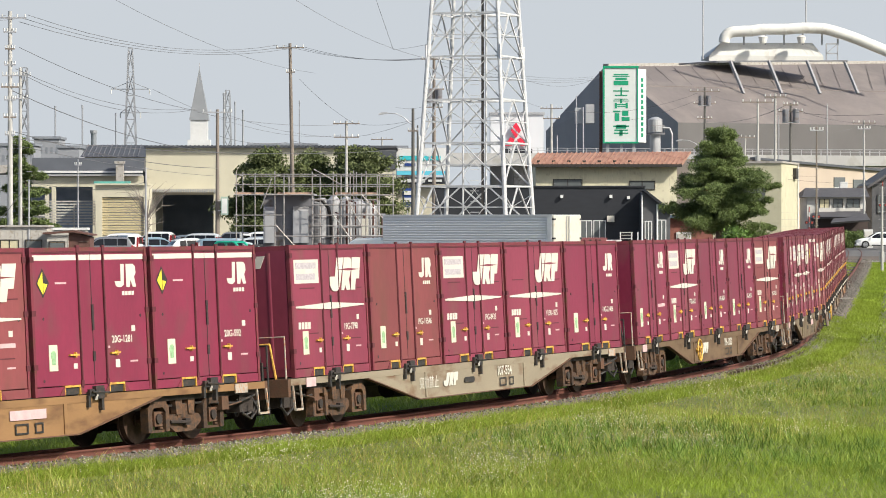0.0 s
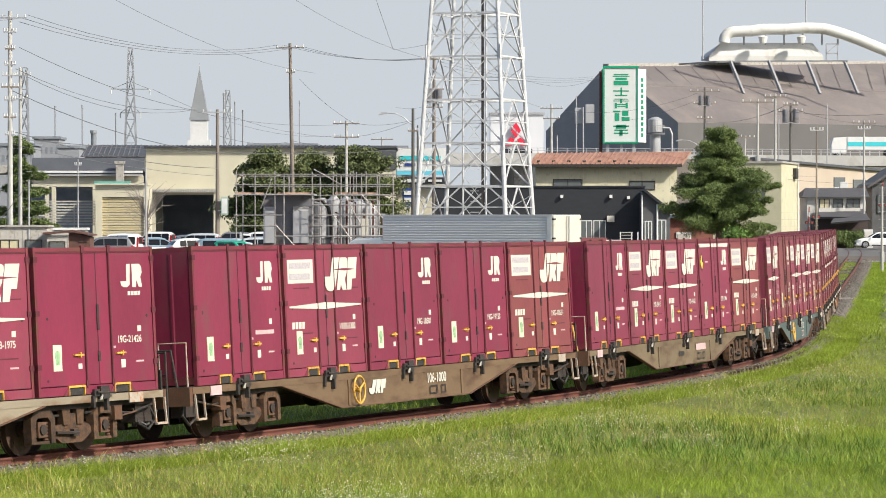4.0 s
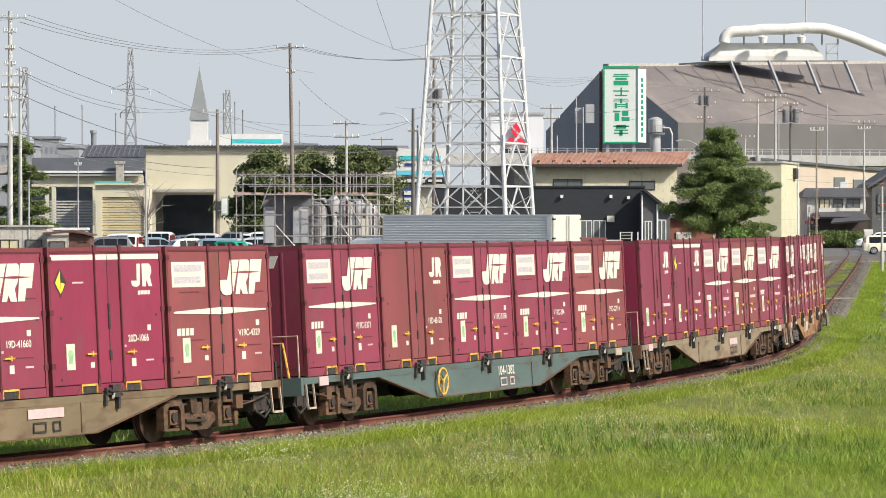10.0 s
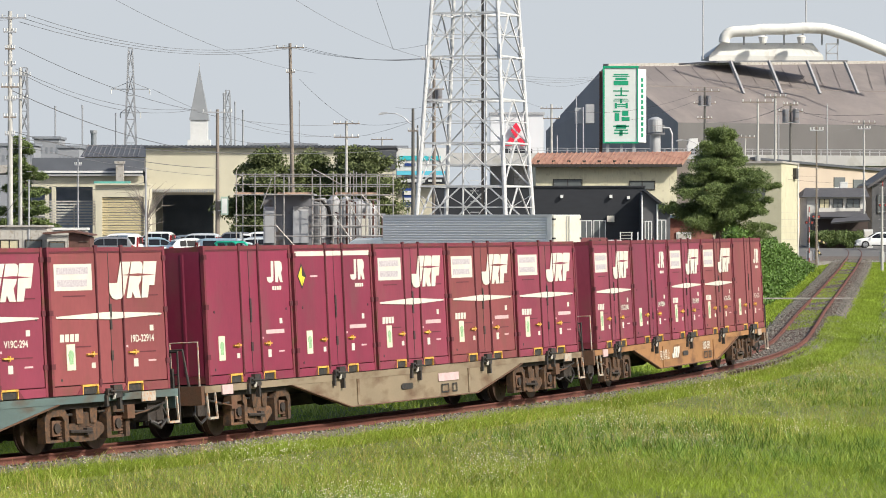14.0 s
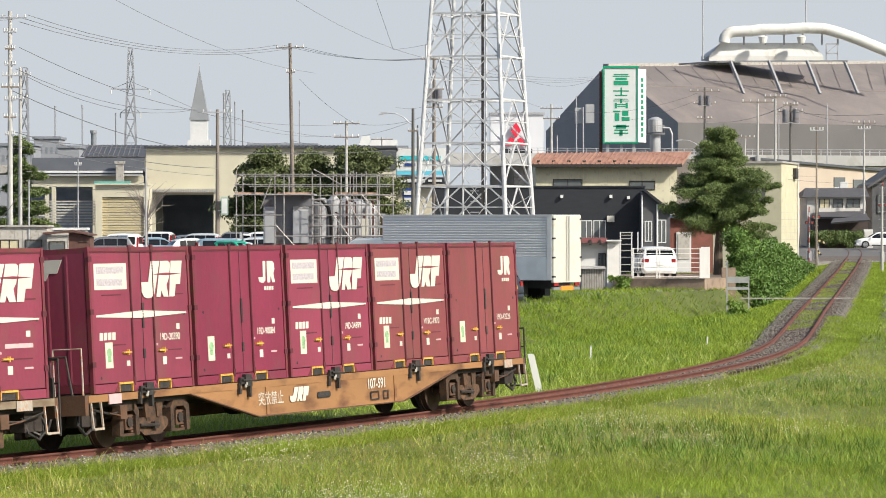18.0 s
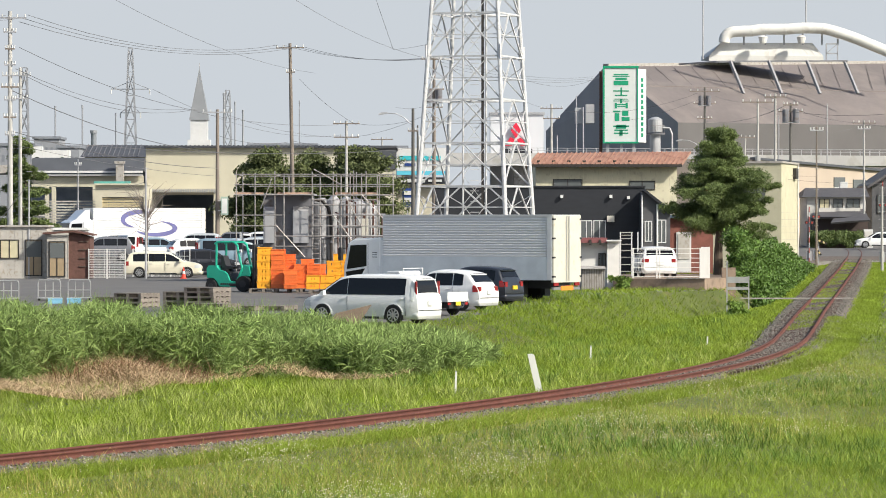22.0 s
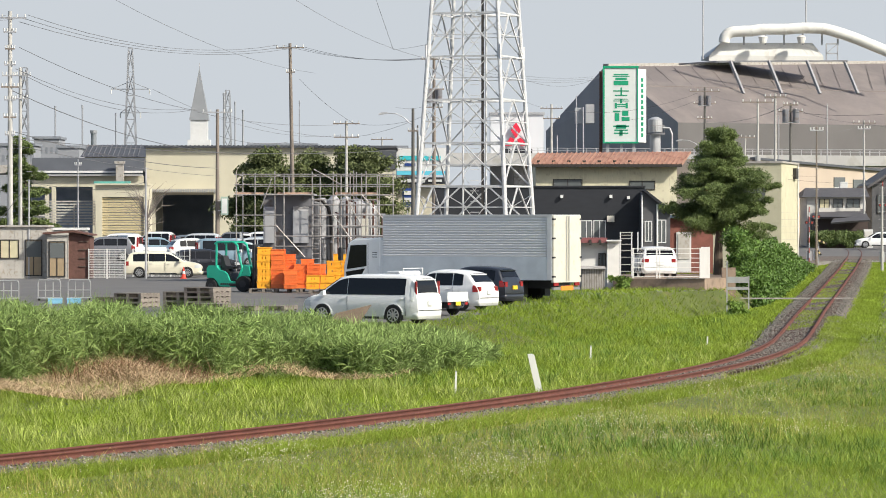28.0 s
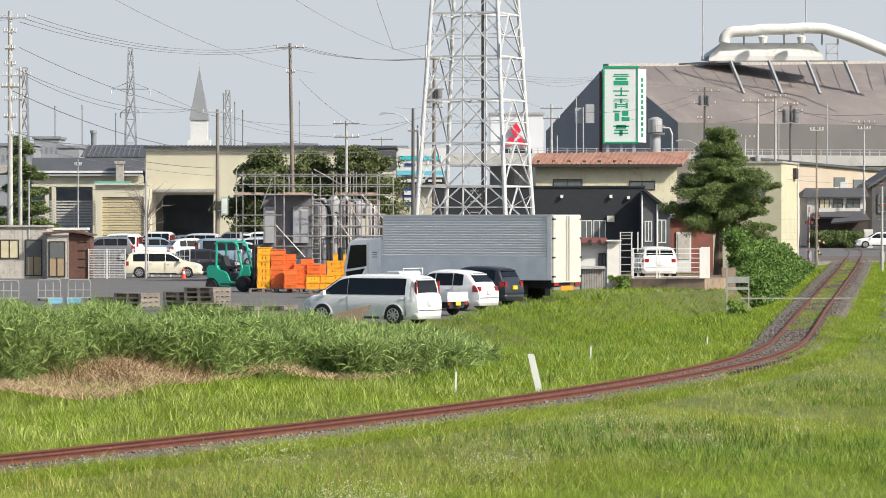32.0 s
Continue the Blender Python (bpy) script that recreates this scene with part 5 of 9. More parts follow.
def box_truck(at, label, body_len, box_h, cab_colour, swirl=False, name="box_truck", floor=1.12, skirt=0.3):
    t = thing(name, at, label, "truck")
    hw = 1.24
    L0, L1 = -body_len / 2 - 1.0, body_len / 2 - 1.0     # box from rear to front
    z0, z1 = floor, floor + box_h
    part("box_body", Form().box(L0 + 0.05, L1, -hw + 0.015, hw - 0.015, z0, z1), ALU, t)
    n = 15
    for s in (-1, 1):
        for i in range(n):
            z = z0 + skirt + 0.02 + (z1 - z0 - skirt - 0.12) * i / n
            part("side_rib", Form().slab([(s * (hw - 0.016), z), (s * (hw + 0.006), z + 0.02), (s * (hw + 0.006), z + 0.06), (s * (hw - 0.016), z + 0.09)], 0, L0 + 0.3, L1 - 0.05), ALU, t)
        part("lower_panel", Form().box(L0 + 0.1, L1, s * hw - 0.012, s * hw + 0.018, z0 - 0.02, z0 + skirt), GREY_SKIRT, t)
        part("side_skirt", Form().box(L0 + 3.0, L1 - 0.5, s * (hw - 0.05) - 0.02, s * (hw - 0.05) + 0.02, 0.45, 1.05), GREY_SKIRT, t)
        part("edge_post", Form().box(L0 + 0.02, L0 + 0.26, s * hw - 0.02, s * hw + 0.022, z0, z1), ALU, t)
        part("top_rail", Form().box(L0, L1, s * hw - 0.05, s * hw + 0.024, z1 - 0.03, z1 + 0.05), ALU, t)
    part("roof", Form().box(L0, L1, -hw, hw, z1, z1 + 0.03), ALU, t)
    for s in (-1, 1):
        d = part("rear_door", Form().box(L0 - 0.06, L0 + 0.05, min(0.012 * s, hw * s), max(0.012 * s, hw * s), z0 - 0.12, z1 + 0.02), CREAM_STEEL, t, "cream rear door")
        for i in range(4):
            z = z0 + 0.1 + i * (z1 - z0 - 0.3) / 3
            part("hinge", Form().box(L0 - 0.085, L0 + 0.1, s * (hw - 0.05) - 0.11, s * (hw - 0.05) + 0.06, z, z + 0.08), TRIM, d)
        part("lock_bar", Form().rod((L0 - 0.09, s * 0.12, z0 - 0.05), (L0 - 0.09, s * 0.12, z1 - 0.02), 0.02), RIM, d)
        part("tail_lamp", Form().box(L0 - 0.05, L0 + 0.02, s * 0.95 - 0.2, s * 0.95 + 0.2, z0 - 0.27, z0 - 0.13), LAMP_RED, t)
        for x in (L0 + 2.2, L0 + 3.4, L1 + 0.9):
            wheel(t, x, s * 1.0, 0.48, 0.42)
        part("mud_flap", Form().box(L0 + 1.5, L0 + 1.54, s * 1.0 - 0.25, s * 1.0 + 0.25, 0.2, 0.9), TRIM, t)
    part("bumper", Form().box(L0 - 0.04, L0 + 0.06, -1.2, 1.2, 0.5, 0.62), RIM, t)
    part("orange_plate", Form().box(L0 - 0.07, L0 - 0.04, -0.55, 0.55, 0.48, 0.68), ORANGE, t, "orange reflective plate")
    part("chassis", Form().box(L0 + 0.1, L1 + 1.6, -0.5, 0.5, 0.55, z0 - 0.03), TRIM, t)
    part("fuel_tank", Form().rod((L0 + 5.2, -0.85, 0.75), (L0 + 6.4, -0.85, 0.75), 0.3, 12), GREY_SKIRT, t)
    x0, x1 = L1 + 0.12, L1 + 2.1
    cab = part("cab", Form().slab([(x0, 0.55), (x1, 0.55), (x1 + 0.02, 1.5), (x1 - 0.22, 2.55), (x1 - 0.6, 2.75), (x0, 2.8)], 1, -1.2, 1.2), cab_colour, t)
    bv = cab.modifiers.new("rounding", "BEVEL")
    bv.width, bv.segments = 0.08, 2
    if swirl:
        part("wind_deflector", Form().slab([(x0 + 0.1, 2.78), (x1 - 0.7, 2.74), (x0 + 0.5, 3.5), (x0 + 0.1, 3.55)], 1, -1.05, 1.05), cab_colour, t)
    part("windscreen", Form().slab([(x1 - 0.02, 1.46), (x1 + 0.035, 1.46), (x1 - 0.19, 2.5), (x1 - 0.245, 2.5)], 1, -1.12, 1.12), PANE, t)
    for s in (-1, 1):
        part("window", Form().slab([(x1 - 1.22, 1.50), (x1 - 0.16, 1.36), (x1 - 0.36, 2.44), (x1 - 1.22, 2.48)], 1, s * 1.2 - 0.012, s * 1.2 + 0.012), PANE, t)
        part("door_glass", Form().slab([(x1 - 1.15, 1.40), (x1 - 0.12, 1.24), (x1 - 0.16, 0.86), (x1 - 0.85, 0.95)], 1, s * 1.2 - 0.012, s * 1.2 + 0.012), PANE, t)
        part("mirror", Form().box(x1 - 0.05, x1 + 0.1, s * 1.42 - 0.1, s * 1.42 + 0.1, 1.75, 2.35).rod((x1 - 0.1, s * 1.2, 2.3), (x1 + 0.02, s * 1.42, 2.3), 0.02), TRIM, t)
        part("headlamp", Form().box(x1 - 0.05, x1 + 0.04, s * 0.95 - 0.2, s * 0.95 + 0.2, 0.75, 0.95), LAMP_CLEAR, t)
    part("grille", Form().box(x1 - 0.05, x1 + 0.035, -0.95, 0.95, 1.02, 1.42), TRIM, t)
    for s in (-1, 1):
        part("rear_fairing", Form().box(x0 - 0.1, x0 + 0.03, s * 1.16 - 0.03, s * 1.16 + 0.03, 0.9, 2.7), cab_colour, t)
        part("cab_step", Form().box(x1 - 1.25, x1 - 0.75, s * 1.19 - 0.03, s * 1.19 + 0.03, 0.5, 0.58), TRIM, t)
        part("door_seam", Form().box(x1 - 1.31, x1 - 1.295, s * 1.2 - 0.006, s * 1.2 + 0.006, 0.8, 2.6), TRIM, t)
        part("vent_slots", Form().box(x0 + 0.2, x0 + 0.45, s * 1.2 - 0.006, s * 1.2 + 0.006, 1.9, 1.93).box(x0 + 0.2, x0 + 0.45, s * 1.2 - 0.006, s * 1.2 + 0.006, 2.0, 2.03).box(x0 + 0.2, x0 + 0.45, s * 1.2 - 0.006, s * 1.2 + 0.006, 2.1, 2.13), TRIM, t)
    if swirl:
        blue = mat("blue_swirl_paint", (0.14, 0.14, 0.32), 0.4, var=0.05)
        for s in (-1, 1):
            cx, cz = (L0 + L1) / 2, (z0 + z1) / 2 + 0.1
            k = 20
            for lo, hi, ox_, oz_, ra_, rb_ in ((0.28, 1.38, -0.75, 0.28, 1.45, 0.62), (-0.86, 0.42, 0.45, -0.36, 1.65, 0.52)):
                pts = []
                for i in range(k + 1):
                    a = math.pi * (lo + (hi - lo) * i / k)
                    wdt = 0.30 * math.sin(math.pi * i / k) ** 0.8 + 0.03
                    c, q = math.cos(a), math.sin(a)
                    pts.append(((cx - s * ox_ - s * ra_ * c * (1 + wdt * 0.4), cz + oz_ + rb_ * q * (1 + wdt)), (cx - s * ox_ - s * ra_ * c * (1 - wdt * 0.4), cz + oz_ + rb_ * q * (1 - wdt))))
                rim = [p for p, _ in pts] + [q for _, q in reversed(pts)]
                m = len(rim)
                vs = [(p[0], s * (hw + 0.014), p[1]) for p in rim] + [(p[0], s * (hw + 0.022), p[1]) for p in rim]
                fs = [(i, i + 1, m - 2 - i, m - 1 - i) for i in range(k)] + [(m + i, 2 * m - 1 - i, 2 * m - 2 - i, m + i + 1) for i in range(k)]
                fs += [(i, (i + 1) % m, m + (i + 1) % m, m + i) for i in range(m)]
                part("swirl_sign", Form().add(vs, fs), blue, t, "dark blue swirl painted on the side")
    return t


box_truck(on(0.82, 168.8, 149), "white truck with a ribbed silver cargo box", 8.8, 2.83, paint((0.86, 0.87, 0.85)), floor=0.95, skirt=1.0)


# ---- forklift, crates, pallets, cages ----
TEAL = mat("green_machine_paint", (0.025, 0.40, 0.26), 0.35, var=0.06, bump=0.02)
fk = thing("forklift", on(-10.3, 183.3, -25), "green forklift truck parked beside plastic crates", "forklift")
hull = part("chassis", Form().slab([(-1.13, 0.66), (-1.15, 1.14), (-1.05, 1.26), (-0.60, 1.28), (-0.45, 1.08), (-0.12, 0.98), (0.02, 0.86), (0.16, 0.52), (0.52, 0.47), (0.52, 0.20), (-0.44, 0.24), (-0.56, 0.46), (-0.74, 0.64)], 1, -0.54, 0.54), TEAL, fk)
cw_ = part("counterweight", Form().slab([(-1.20, 0.36), (-1.22, 0.60), (-1.1, 0.64), (-0.80, 0.62), (-0.66, 0.48), (-0.60, 0.28), (-1.1, 0.30)], 1, -0.42, 0.42), TRIM, fk)
cowl = part("front_cowl", Form().slab([(0.52, 0.22), (0.50, 0.62), (0.62, 0.82), (0.80, 0.92), (0.86, 1.32), (1.18, 1.24), (1.26, 0.90), (1.22, 0.76), (0.80, 0.76), (0.62, 0.60), (0.56, 0.22)], 1, -0.50, 0.50), TEAL, fk)
for p_ in (hull, cw_, cowl):
    bv = p_.modifiers.new("rounding", "BEVEL")
    bv.width, bv.segments, bv.limit_method = 0.03, 2, "ANGLE"
for y in (-0.5, 0.5):
    part("front_pillar", Form().tube([(0.42, y, 2.36), (0.54, y, 2.26), (0.60, y, 1.95), (0.70, y, 1.5), (0.82, y, 1.15), (0.66, y, 0.80)], 0.06, 8), TEAL, fk)
    part("rear_pillar", Form().tube([(-0.62, y, 1.25), (-0.60, y, 2.36)], 0.055, 8), TEAL, fk)
    part("roof_rail", Form().tube([(-0.70, y, 2.32), (-0.60, y, 2.40), (0.30, y, 2.42), (0.46, y, 2.36)], 0.05, 8), TEAL, fk)
    part("mast_rail", Form().box(1.34, 1.46, y * 0.78 - 0.07, y * 0.78 + 0.07, 0.06, 2.3).box(1.47, 1.57, y * 0.62 - 0.05, y * 0.62 + 0.05, 0.06, 2.2), TRIM, fk)
    part("tilt_ram", Form().rod((0.95, y * 0.6, 0.62), (1.36, y * 0.7, 0.95), 0.035, 8), TRIM, fk)
    part("fork", Form().box(1.62, 2.35, y * 0.7 - 0.05, y * 0.7 + 0.05, 0.06, 0.1).box(1.60, 1.64, y * 0.7 - 0.05, y * 0.7 + 0.05, 0.06, 0.6), TRIM, fk)
    part("lift_chain", Form().box(1.5, 1.54, y * 0.3 - 0.02, y * 0.3 + 0.02, 0.4, 2.1), BLACK, fk)
    e_ = 1 if y > 0 else -1
    for x, r, w_ in ((0.92, 0.38, 0.27), (-0.86, 0.29, 0.2)):
        tw2 = part("wheel", Form().disc((x, r), r, 1, y * 1.06 - w_ / 2, y * 1.06 + w_ / 2, 24), TYRE, fk)
        part("hub", Form().disc((x, r), r * 0.45, 1, y * 1.06 + e_ * (w_ / 2 - 0.02), y * 1.06 + e_ * (w_ / 2 + 0.012), 14), TRIM, tw2)
    part("step_plate", Form().box(0.16, 0.50, y * 1.09 - 0.012, y * 1.09 + 0.012, 0.26, 0.40), BLACK, fk)
    for i in range(5):
        part("side_mark", Form().box(-0.36 + i * 0.11, -0.28 + i * 0.11, y * 1.088 - 0.006, y * 1.088 + 0.006, 0.33, 0.41), BLACK, fk)
    part("head_lamp", Form().disc((0.0, 0.0), 0.07, 0, -0.05, 0.05, 12).mesh("head_lamp"), LAMP_CLEAR, fk, at=pose(0.74, y * 1.02, 1.98))
for i in range(6):
    x = -0.5 + i * 0.17
    part("guard_bar", Form().box(x - 0.025, x + 0.025, -0.5, 0.5, 2.38, 2.41), TEAL, fk)
part("cab_floor", Form().slab([(-0.42, 0.60), (-0.42, 1.10), (-0.10, 1.08), (0.06, 0.92), (0.24, 0.60), (0.60, 0.58), (0.60, 0.50), (0.10, 0.50)], 1, -0.46, 0.46), TRIM, fk)
part("seat", Form().slab([(-0.42, 1.10), (0.14, 1.10), (0.18, 1.22), (-0.22, 1.26), (-0.36, 1.74), (-0.48, 1.76), (-0.50, 1.2)], 1, -0.26, 0.26), TRIM, fk)
part("dash", Form().slab([(0.66, 0.9), (0.90, 1.0), (0.84, 1.36), (0.70, 1.34)], 1, -0.42, 0.42), TRIM, fk)
part("steering_wheel", Form().disc((0.48, 0.0), 0.18, 2, 1.42, 1.45, 14).rod((0.74, 0, 1.2), (0.48, 0, 1.43), 0.03), TRIM, fk)
part("lever", Form().rod((0.68, -0.25, 1.25), (0.6, -0.27, 1.5), 0.015, 5).rod((0.68, -0.33, 1.25), (0.6, -0.35, 1.5), 0.015, 5), BLACK, fk)
part("mast_beam", Form().box(1.34, 1.46, -0.33, 0.33, 2.2, 2.3).box(1.34, 1.46, -0.33, 0.33, 1.2, 1.28).box(1.57, 1.62, -0.5, 0.5, 0.3, 0.42).box(1.57, 1.62, -0.5, 0.5, 0.6, 0.72), TRIM, fk)
part("load_guard", Form().box(1.57, 1.61, -0.5, -0.46, 0.42, 1.25).box(1.57, 1.61, 0.46, 0.5, 0.42, 1.25).box(1.57, 1.61, -0.46, 0.46, 1.2, 1.25).box(1.57, 1.61, -0.02, 0.02, 0.72, 1.2), TRIM, fk)

CRATE_Y = mat("yellow_plastic", (0.78, 0.36, 0.02), 0.45, var=0.12, scale=3, bump=0.05, own=0.12)
CRATE_O = mat("orange_plastic", (0.80, 0.17, 0.035), 0.45, var=0.12, scale=3, bump=0.05, own=0.15)


def build_crate(colour, label, h):
    c = thing("plastic_crate", pose(0, 0, -50), label, "crate", "stacked crates")
    part("base", Form().box(-0.30, 0.30, -0.20, 0.20, 0, 0.025), colour, c)
    for y in (-0.21, 0.192):
        f = Form().box(-0.31, 0.31, y, y + 0.018, 0.02, 0.10).box(-0.31, 0.31, y, y + 0.018, h - 0.12, h - 0.03)
        for x in (-0.31, -0.205, -0.05, 0.105, 0.21):
            f.box(x, x + 0.10, y, y + 0.018, 0.10, h - 0.12)
        part("side_wall", f, colour, c)
    for x in (-0.31, 0.292):
        f = Form().box(x, x + 0.018, -0.19, 0.19, 0.02, 0.09).box(x, x + 0.018, -0.19, 0.19, h - 0.09, h - 0.02)
        for y in (-0.19, -0.10, 0.06, 0.15):
            f.box(x, x + 0.018, y, y + 0.04, 0.09, h - 0.09)
        part("end_wall", f, colour, c)
    part("rim", Form().box(-0.335, 0.335, -0.235, -0.205, h - 0.045, h - 0.005).box(-0.335, 0.335, 0.205, 0.235, h - 0.045, h - 0.005)
         .box(-0.335, -0.305, -0.205, 0.205, h - 0.045, h - 0.005).box(0.305, 0.335, -0.205, 0.205, h - 0.045, h - 0.005), colour, c)
    return c


HIGH = {"y": 0.33, "o": 0.235}
crates = {"y": build_crate(CRATE_Y, "yellow plastic crate in a stack", HIGH["y"]), "o": build_crate(CRATE_O, "orange plastic crate in a stack", HIGH["o"])}
first = {"y": True, "o": True}
STACKS = [("y", -8.62, 180.3, 6, 4), ("y", -8.58, 180.9, 6, 4), ("o", -7.94, 180.3, 8, -2), ("o", -7.9, 180.9, 8, 2), ("o", -7.42, 180.9, 7, 1), ("o", -7.30, 179.7, 4, 3), ("o", -6.86, 180.5, 5, 0), ("o", -6.55, 181.1, 6, 3),
          ("o", -6.2, 180.4, 5, -3), ("o", -5.98, 181.1, 5, 5), ("y", -6.2, 178.7, 2, 3), ("y", -5.53, 178.8, 2, 2), ("y", -5.3, 181.4, 4, 4), ("y", -5.0, 182.0, 5, -2)]
for kind, x, y, n, turn in STACKS:
    for i in range(n):
        at = on(x + 0.012 * ((i * 7) % 3 - 1), y, turn + 1.5 * ((i * 5) % 3 - 1), 0.2 + i * HIGH[kind])
        if first[kind]:
            first[kind] = False
            crates[kind].matrix_basis = at
        else:
            copy_thing(crates[kind], at)

GREY_WOOD = mat("weathered_pallet_wood", (0.19, 0.165, 0.14), 0.9, var=0.25, scale=4, grain=40, bump=0.4, own=0.2, stretch=(0.3, 2, 2))
SLAT = Form().box(-0.7, 0.7, -0.10, 0.10, 0, 0.035).mesh("slat")
BLOCK = Form().box(-0.07, 0.07, -0.7, 0.7, 0, 0.13).mesh("stringer")


def build_pallet():
    p = thing("pallet", pose(0, 0, -50), "weathered grey wooden pallet in a low stack", "pallet", "stacked pallets")
    for x in (-0.62, 0, 0.62):
        part("stringer", BLOCK, GREY_WOOD, p, at=pose(x, 0, 0.035))
    for y in (-0.6, -0.36, -0.12, 0.12, 0.36, 0.6):
        part("slat", SLAT, GREY_WOOD, p, at=pose(0, y, 0.165))
    for y in (-0.6, -0.2, 0.2, 0.6):
        part("slat", SLAT, GREY_WOOD, p, at=pose(0, y, 0))
    return p


pal = build_pallet()
moved = False
for x, y, n, turn in [(-12.95, 158.7, 3, -31), (-13.85, 159.8, 2, -28), (-9.6, 152.8, 5, -26), (-10.55, 153.9, 4, -24), (-9.1, 150.9, 2, -30), (-8.0, 154.2, 1, -26), (-6.9, 154.6, 1, -20), (-8.62, 180.6, 1, 2), (-7.4, 180.7, 1, 0), (-6.35, 180.7, 1, 1), (-5.3, 181.7, 1, 3), (-5.65, 178.8, 1, 2)]:
    for i in range(n):
        at = on(x, y, turn + ((i * 3) % 4 - 2), i * 0.2)
        if not moved:
            pal.matrix_basis = at
            moved = True
        else:
            copy_thing(pal, at)

CAGE = mat("galvanised_wire", (0.38, 0.38, 0.37), 0.5, metal=0.5, var=0.1, bump=0)
BLUE_BOX = mat("blue_plastic", (0.22, 0.48, 0.66), 0.45, var=0.1, bump=0.05)
for x, y in ((-19.4, 167.0), (-17.6, 167.6), (-16.3, 168.0)):
    g = thing("roll_cage", on(x, y, 5), "empty galvanised wire roll cage", "trolley", "roll cages")
    for yy in (-0.35, 0.35):
        for xx in (-0.5, -0.17, 0.17, 0.5):
            part("upright", Form().rod((xx, yy, 0.12), (xx, yy, 0.82), 0.02), CAGE, g)
        part("top_bar", Form().tube([(-0.5, yy, 0.8), (-0.44, yy, 0.92), (0.44, yy, 0.92), (0.5, yy, 0.8)], 0.024), CAGE, g)
        part("mid_bar", Form().rod((-0.5, yy, 0.46), (0.5, yy, 0.46), 0.016), CAGE, g)
    part("deck", Form().box(-0.55, 0.55, -0.4, 0.4, 0.1, 0.14), CAGE, g)
    for xx in (-0.45, 0.45):
        for yy in (-0.3, 0.3):
            part("castor", Form().disc((xx, 0.055), 0.055, 1, yy - 0.02, yy + 0.02, 10), TRIM, g)
for x, y, w in ((-16.9, 163.4, 0.6), (-16.1, 163.6, 0.6)):
    b = thing("blue_box", on(x, y, 4), "pale blue plastic box on the yard", "box", "blue boxes")
    part("body", Form().box(-w / 2, w / 2, -0.25, 0.25, 0, 0.18), BLUE_BOX, b)
    part("lid", Form().box(-w / 2 - 0.02, w / 2 + 0.02, -0.27, 0.27, 0.18, 0.22), BLUE_BOX, b)
cone = thing("traffic_cone", on(-15.6, 225.5, 0), "red and white traffic cone on the asphalt", "cone")
RED_PLASTIC = mat("red_plastic", (0.7, 0.06, 0.03), 0.5, var=0.1, bump=0)
part("base", Form().box(-0.19, 0.19, -0.19, 0.19, 0, 0.04), RED_PLASTIC, cone)
part("cone", Form().rod((0, 0, 0.04), (0, 0, 0.3), 0.15, 12, 0.10).rod((0, 0, 0.45), (0, 0, 0.7), 0.07, 12, 0.025), RED_PLASTIC, cone)
part("white_band", Form().rod((0, 0, 0.3), (0, 0, 0.45), 0.10, 12, 0.07), WHITE, cone)

# a board leaning at the yard edge
RUSTY_SHEET = mat("brown_sheet", (0.17, 0.125, 0.09), 0.8, var=0.2, scale=3, bump=0.2)
bd = thing("scrap_sheet", pose(-3.45, 136.4, 0.36, -12, 0, 0), "brown scrap sheet leaning at the yard edge", "board")
part("sheet", Form().slab([(-0.75, -0.05), (0.35, -0.15), (0.85, 0.62), (-0.45, 0.30)], 1, -0.02, 0.02), RUSTY_SHEET, bd)

# white marker post leaning beside the track, small pegs, a steel barrier
mk = thing("marker_post", pose(2.50, 96.5, float(ground_z(2.50, 96.5)) - 0.05, 4, -13, 0), "white leaning wooden marker post beside the track", "post")
part("post", Form().box(-0.085, 0.085, -0.05, 0.05, 0, 1.02), WHITE, mk)
part("cap", Form().slab([(-0.085, 1.02), (0.085, 1.02), (0.05, 1.07), (-0.085, 1.09)], 1, -0.05, 0.05), WHITE, mk)
for x, y, h in ((0.32, 97.0, 0.5), (4.6, 117.0, 0.42), (9.3, 132.0, 0.3), (4.3, 57.3, 0.05)):
    pg = thing("white_peg", pose(x, y, float(ground_z(x, y)) - 0.05, 0, 2, 0), "thin white survey peg in the grass", "peg", "survey pegs")
    part("stick", Form().box(-0.025, 0.025, -0.02, 0.02, 0, h + 0.1), WHITE, pg)
    part("tip", Form().box(-0.027, 0.027, -0.022, 0.022, h + 0.1, h + 0.13), CAGE, pg)
gb = thing("steel_barrier", pose(14.26, 181.0, 0.2), "grey steel barrier frame at the footpath", "barrier")
for x in (-0.55, 0.5):
    part("post", Form().box(x - 0.03, x + 0.03, -0.03, 0.03, -1.0, 1.92 if x < 0 else 1.2), CAGE, gb)
part("panel", Form().box(-0.52, 0.47, -0.015, 0.015, 0.85, 1.15), CAGE, gb)
part("rail", Form().box(-0.52, 0.47, -0.015, 0.015, 0.52, 0.66), CAGE, gb)
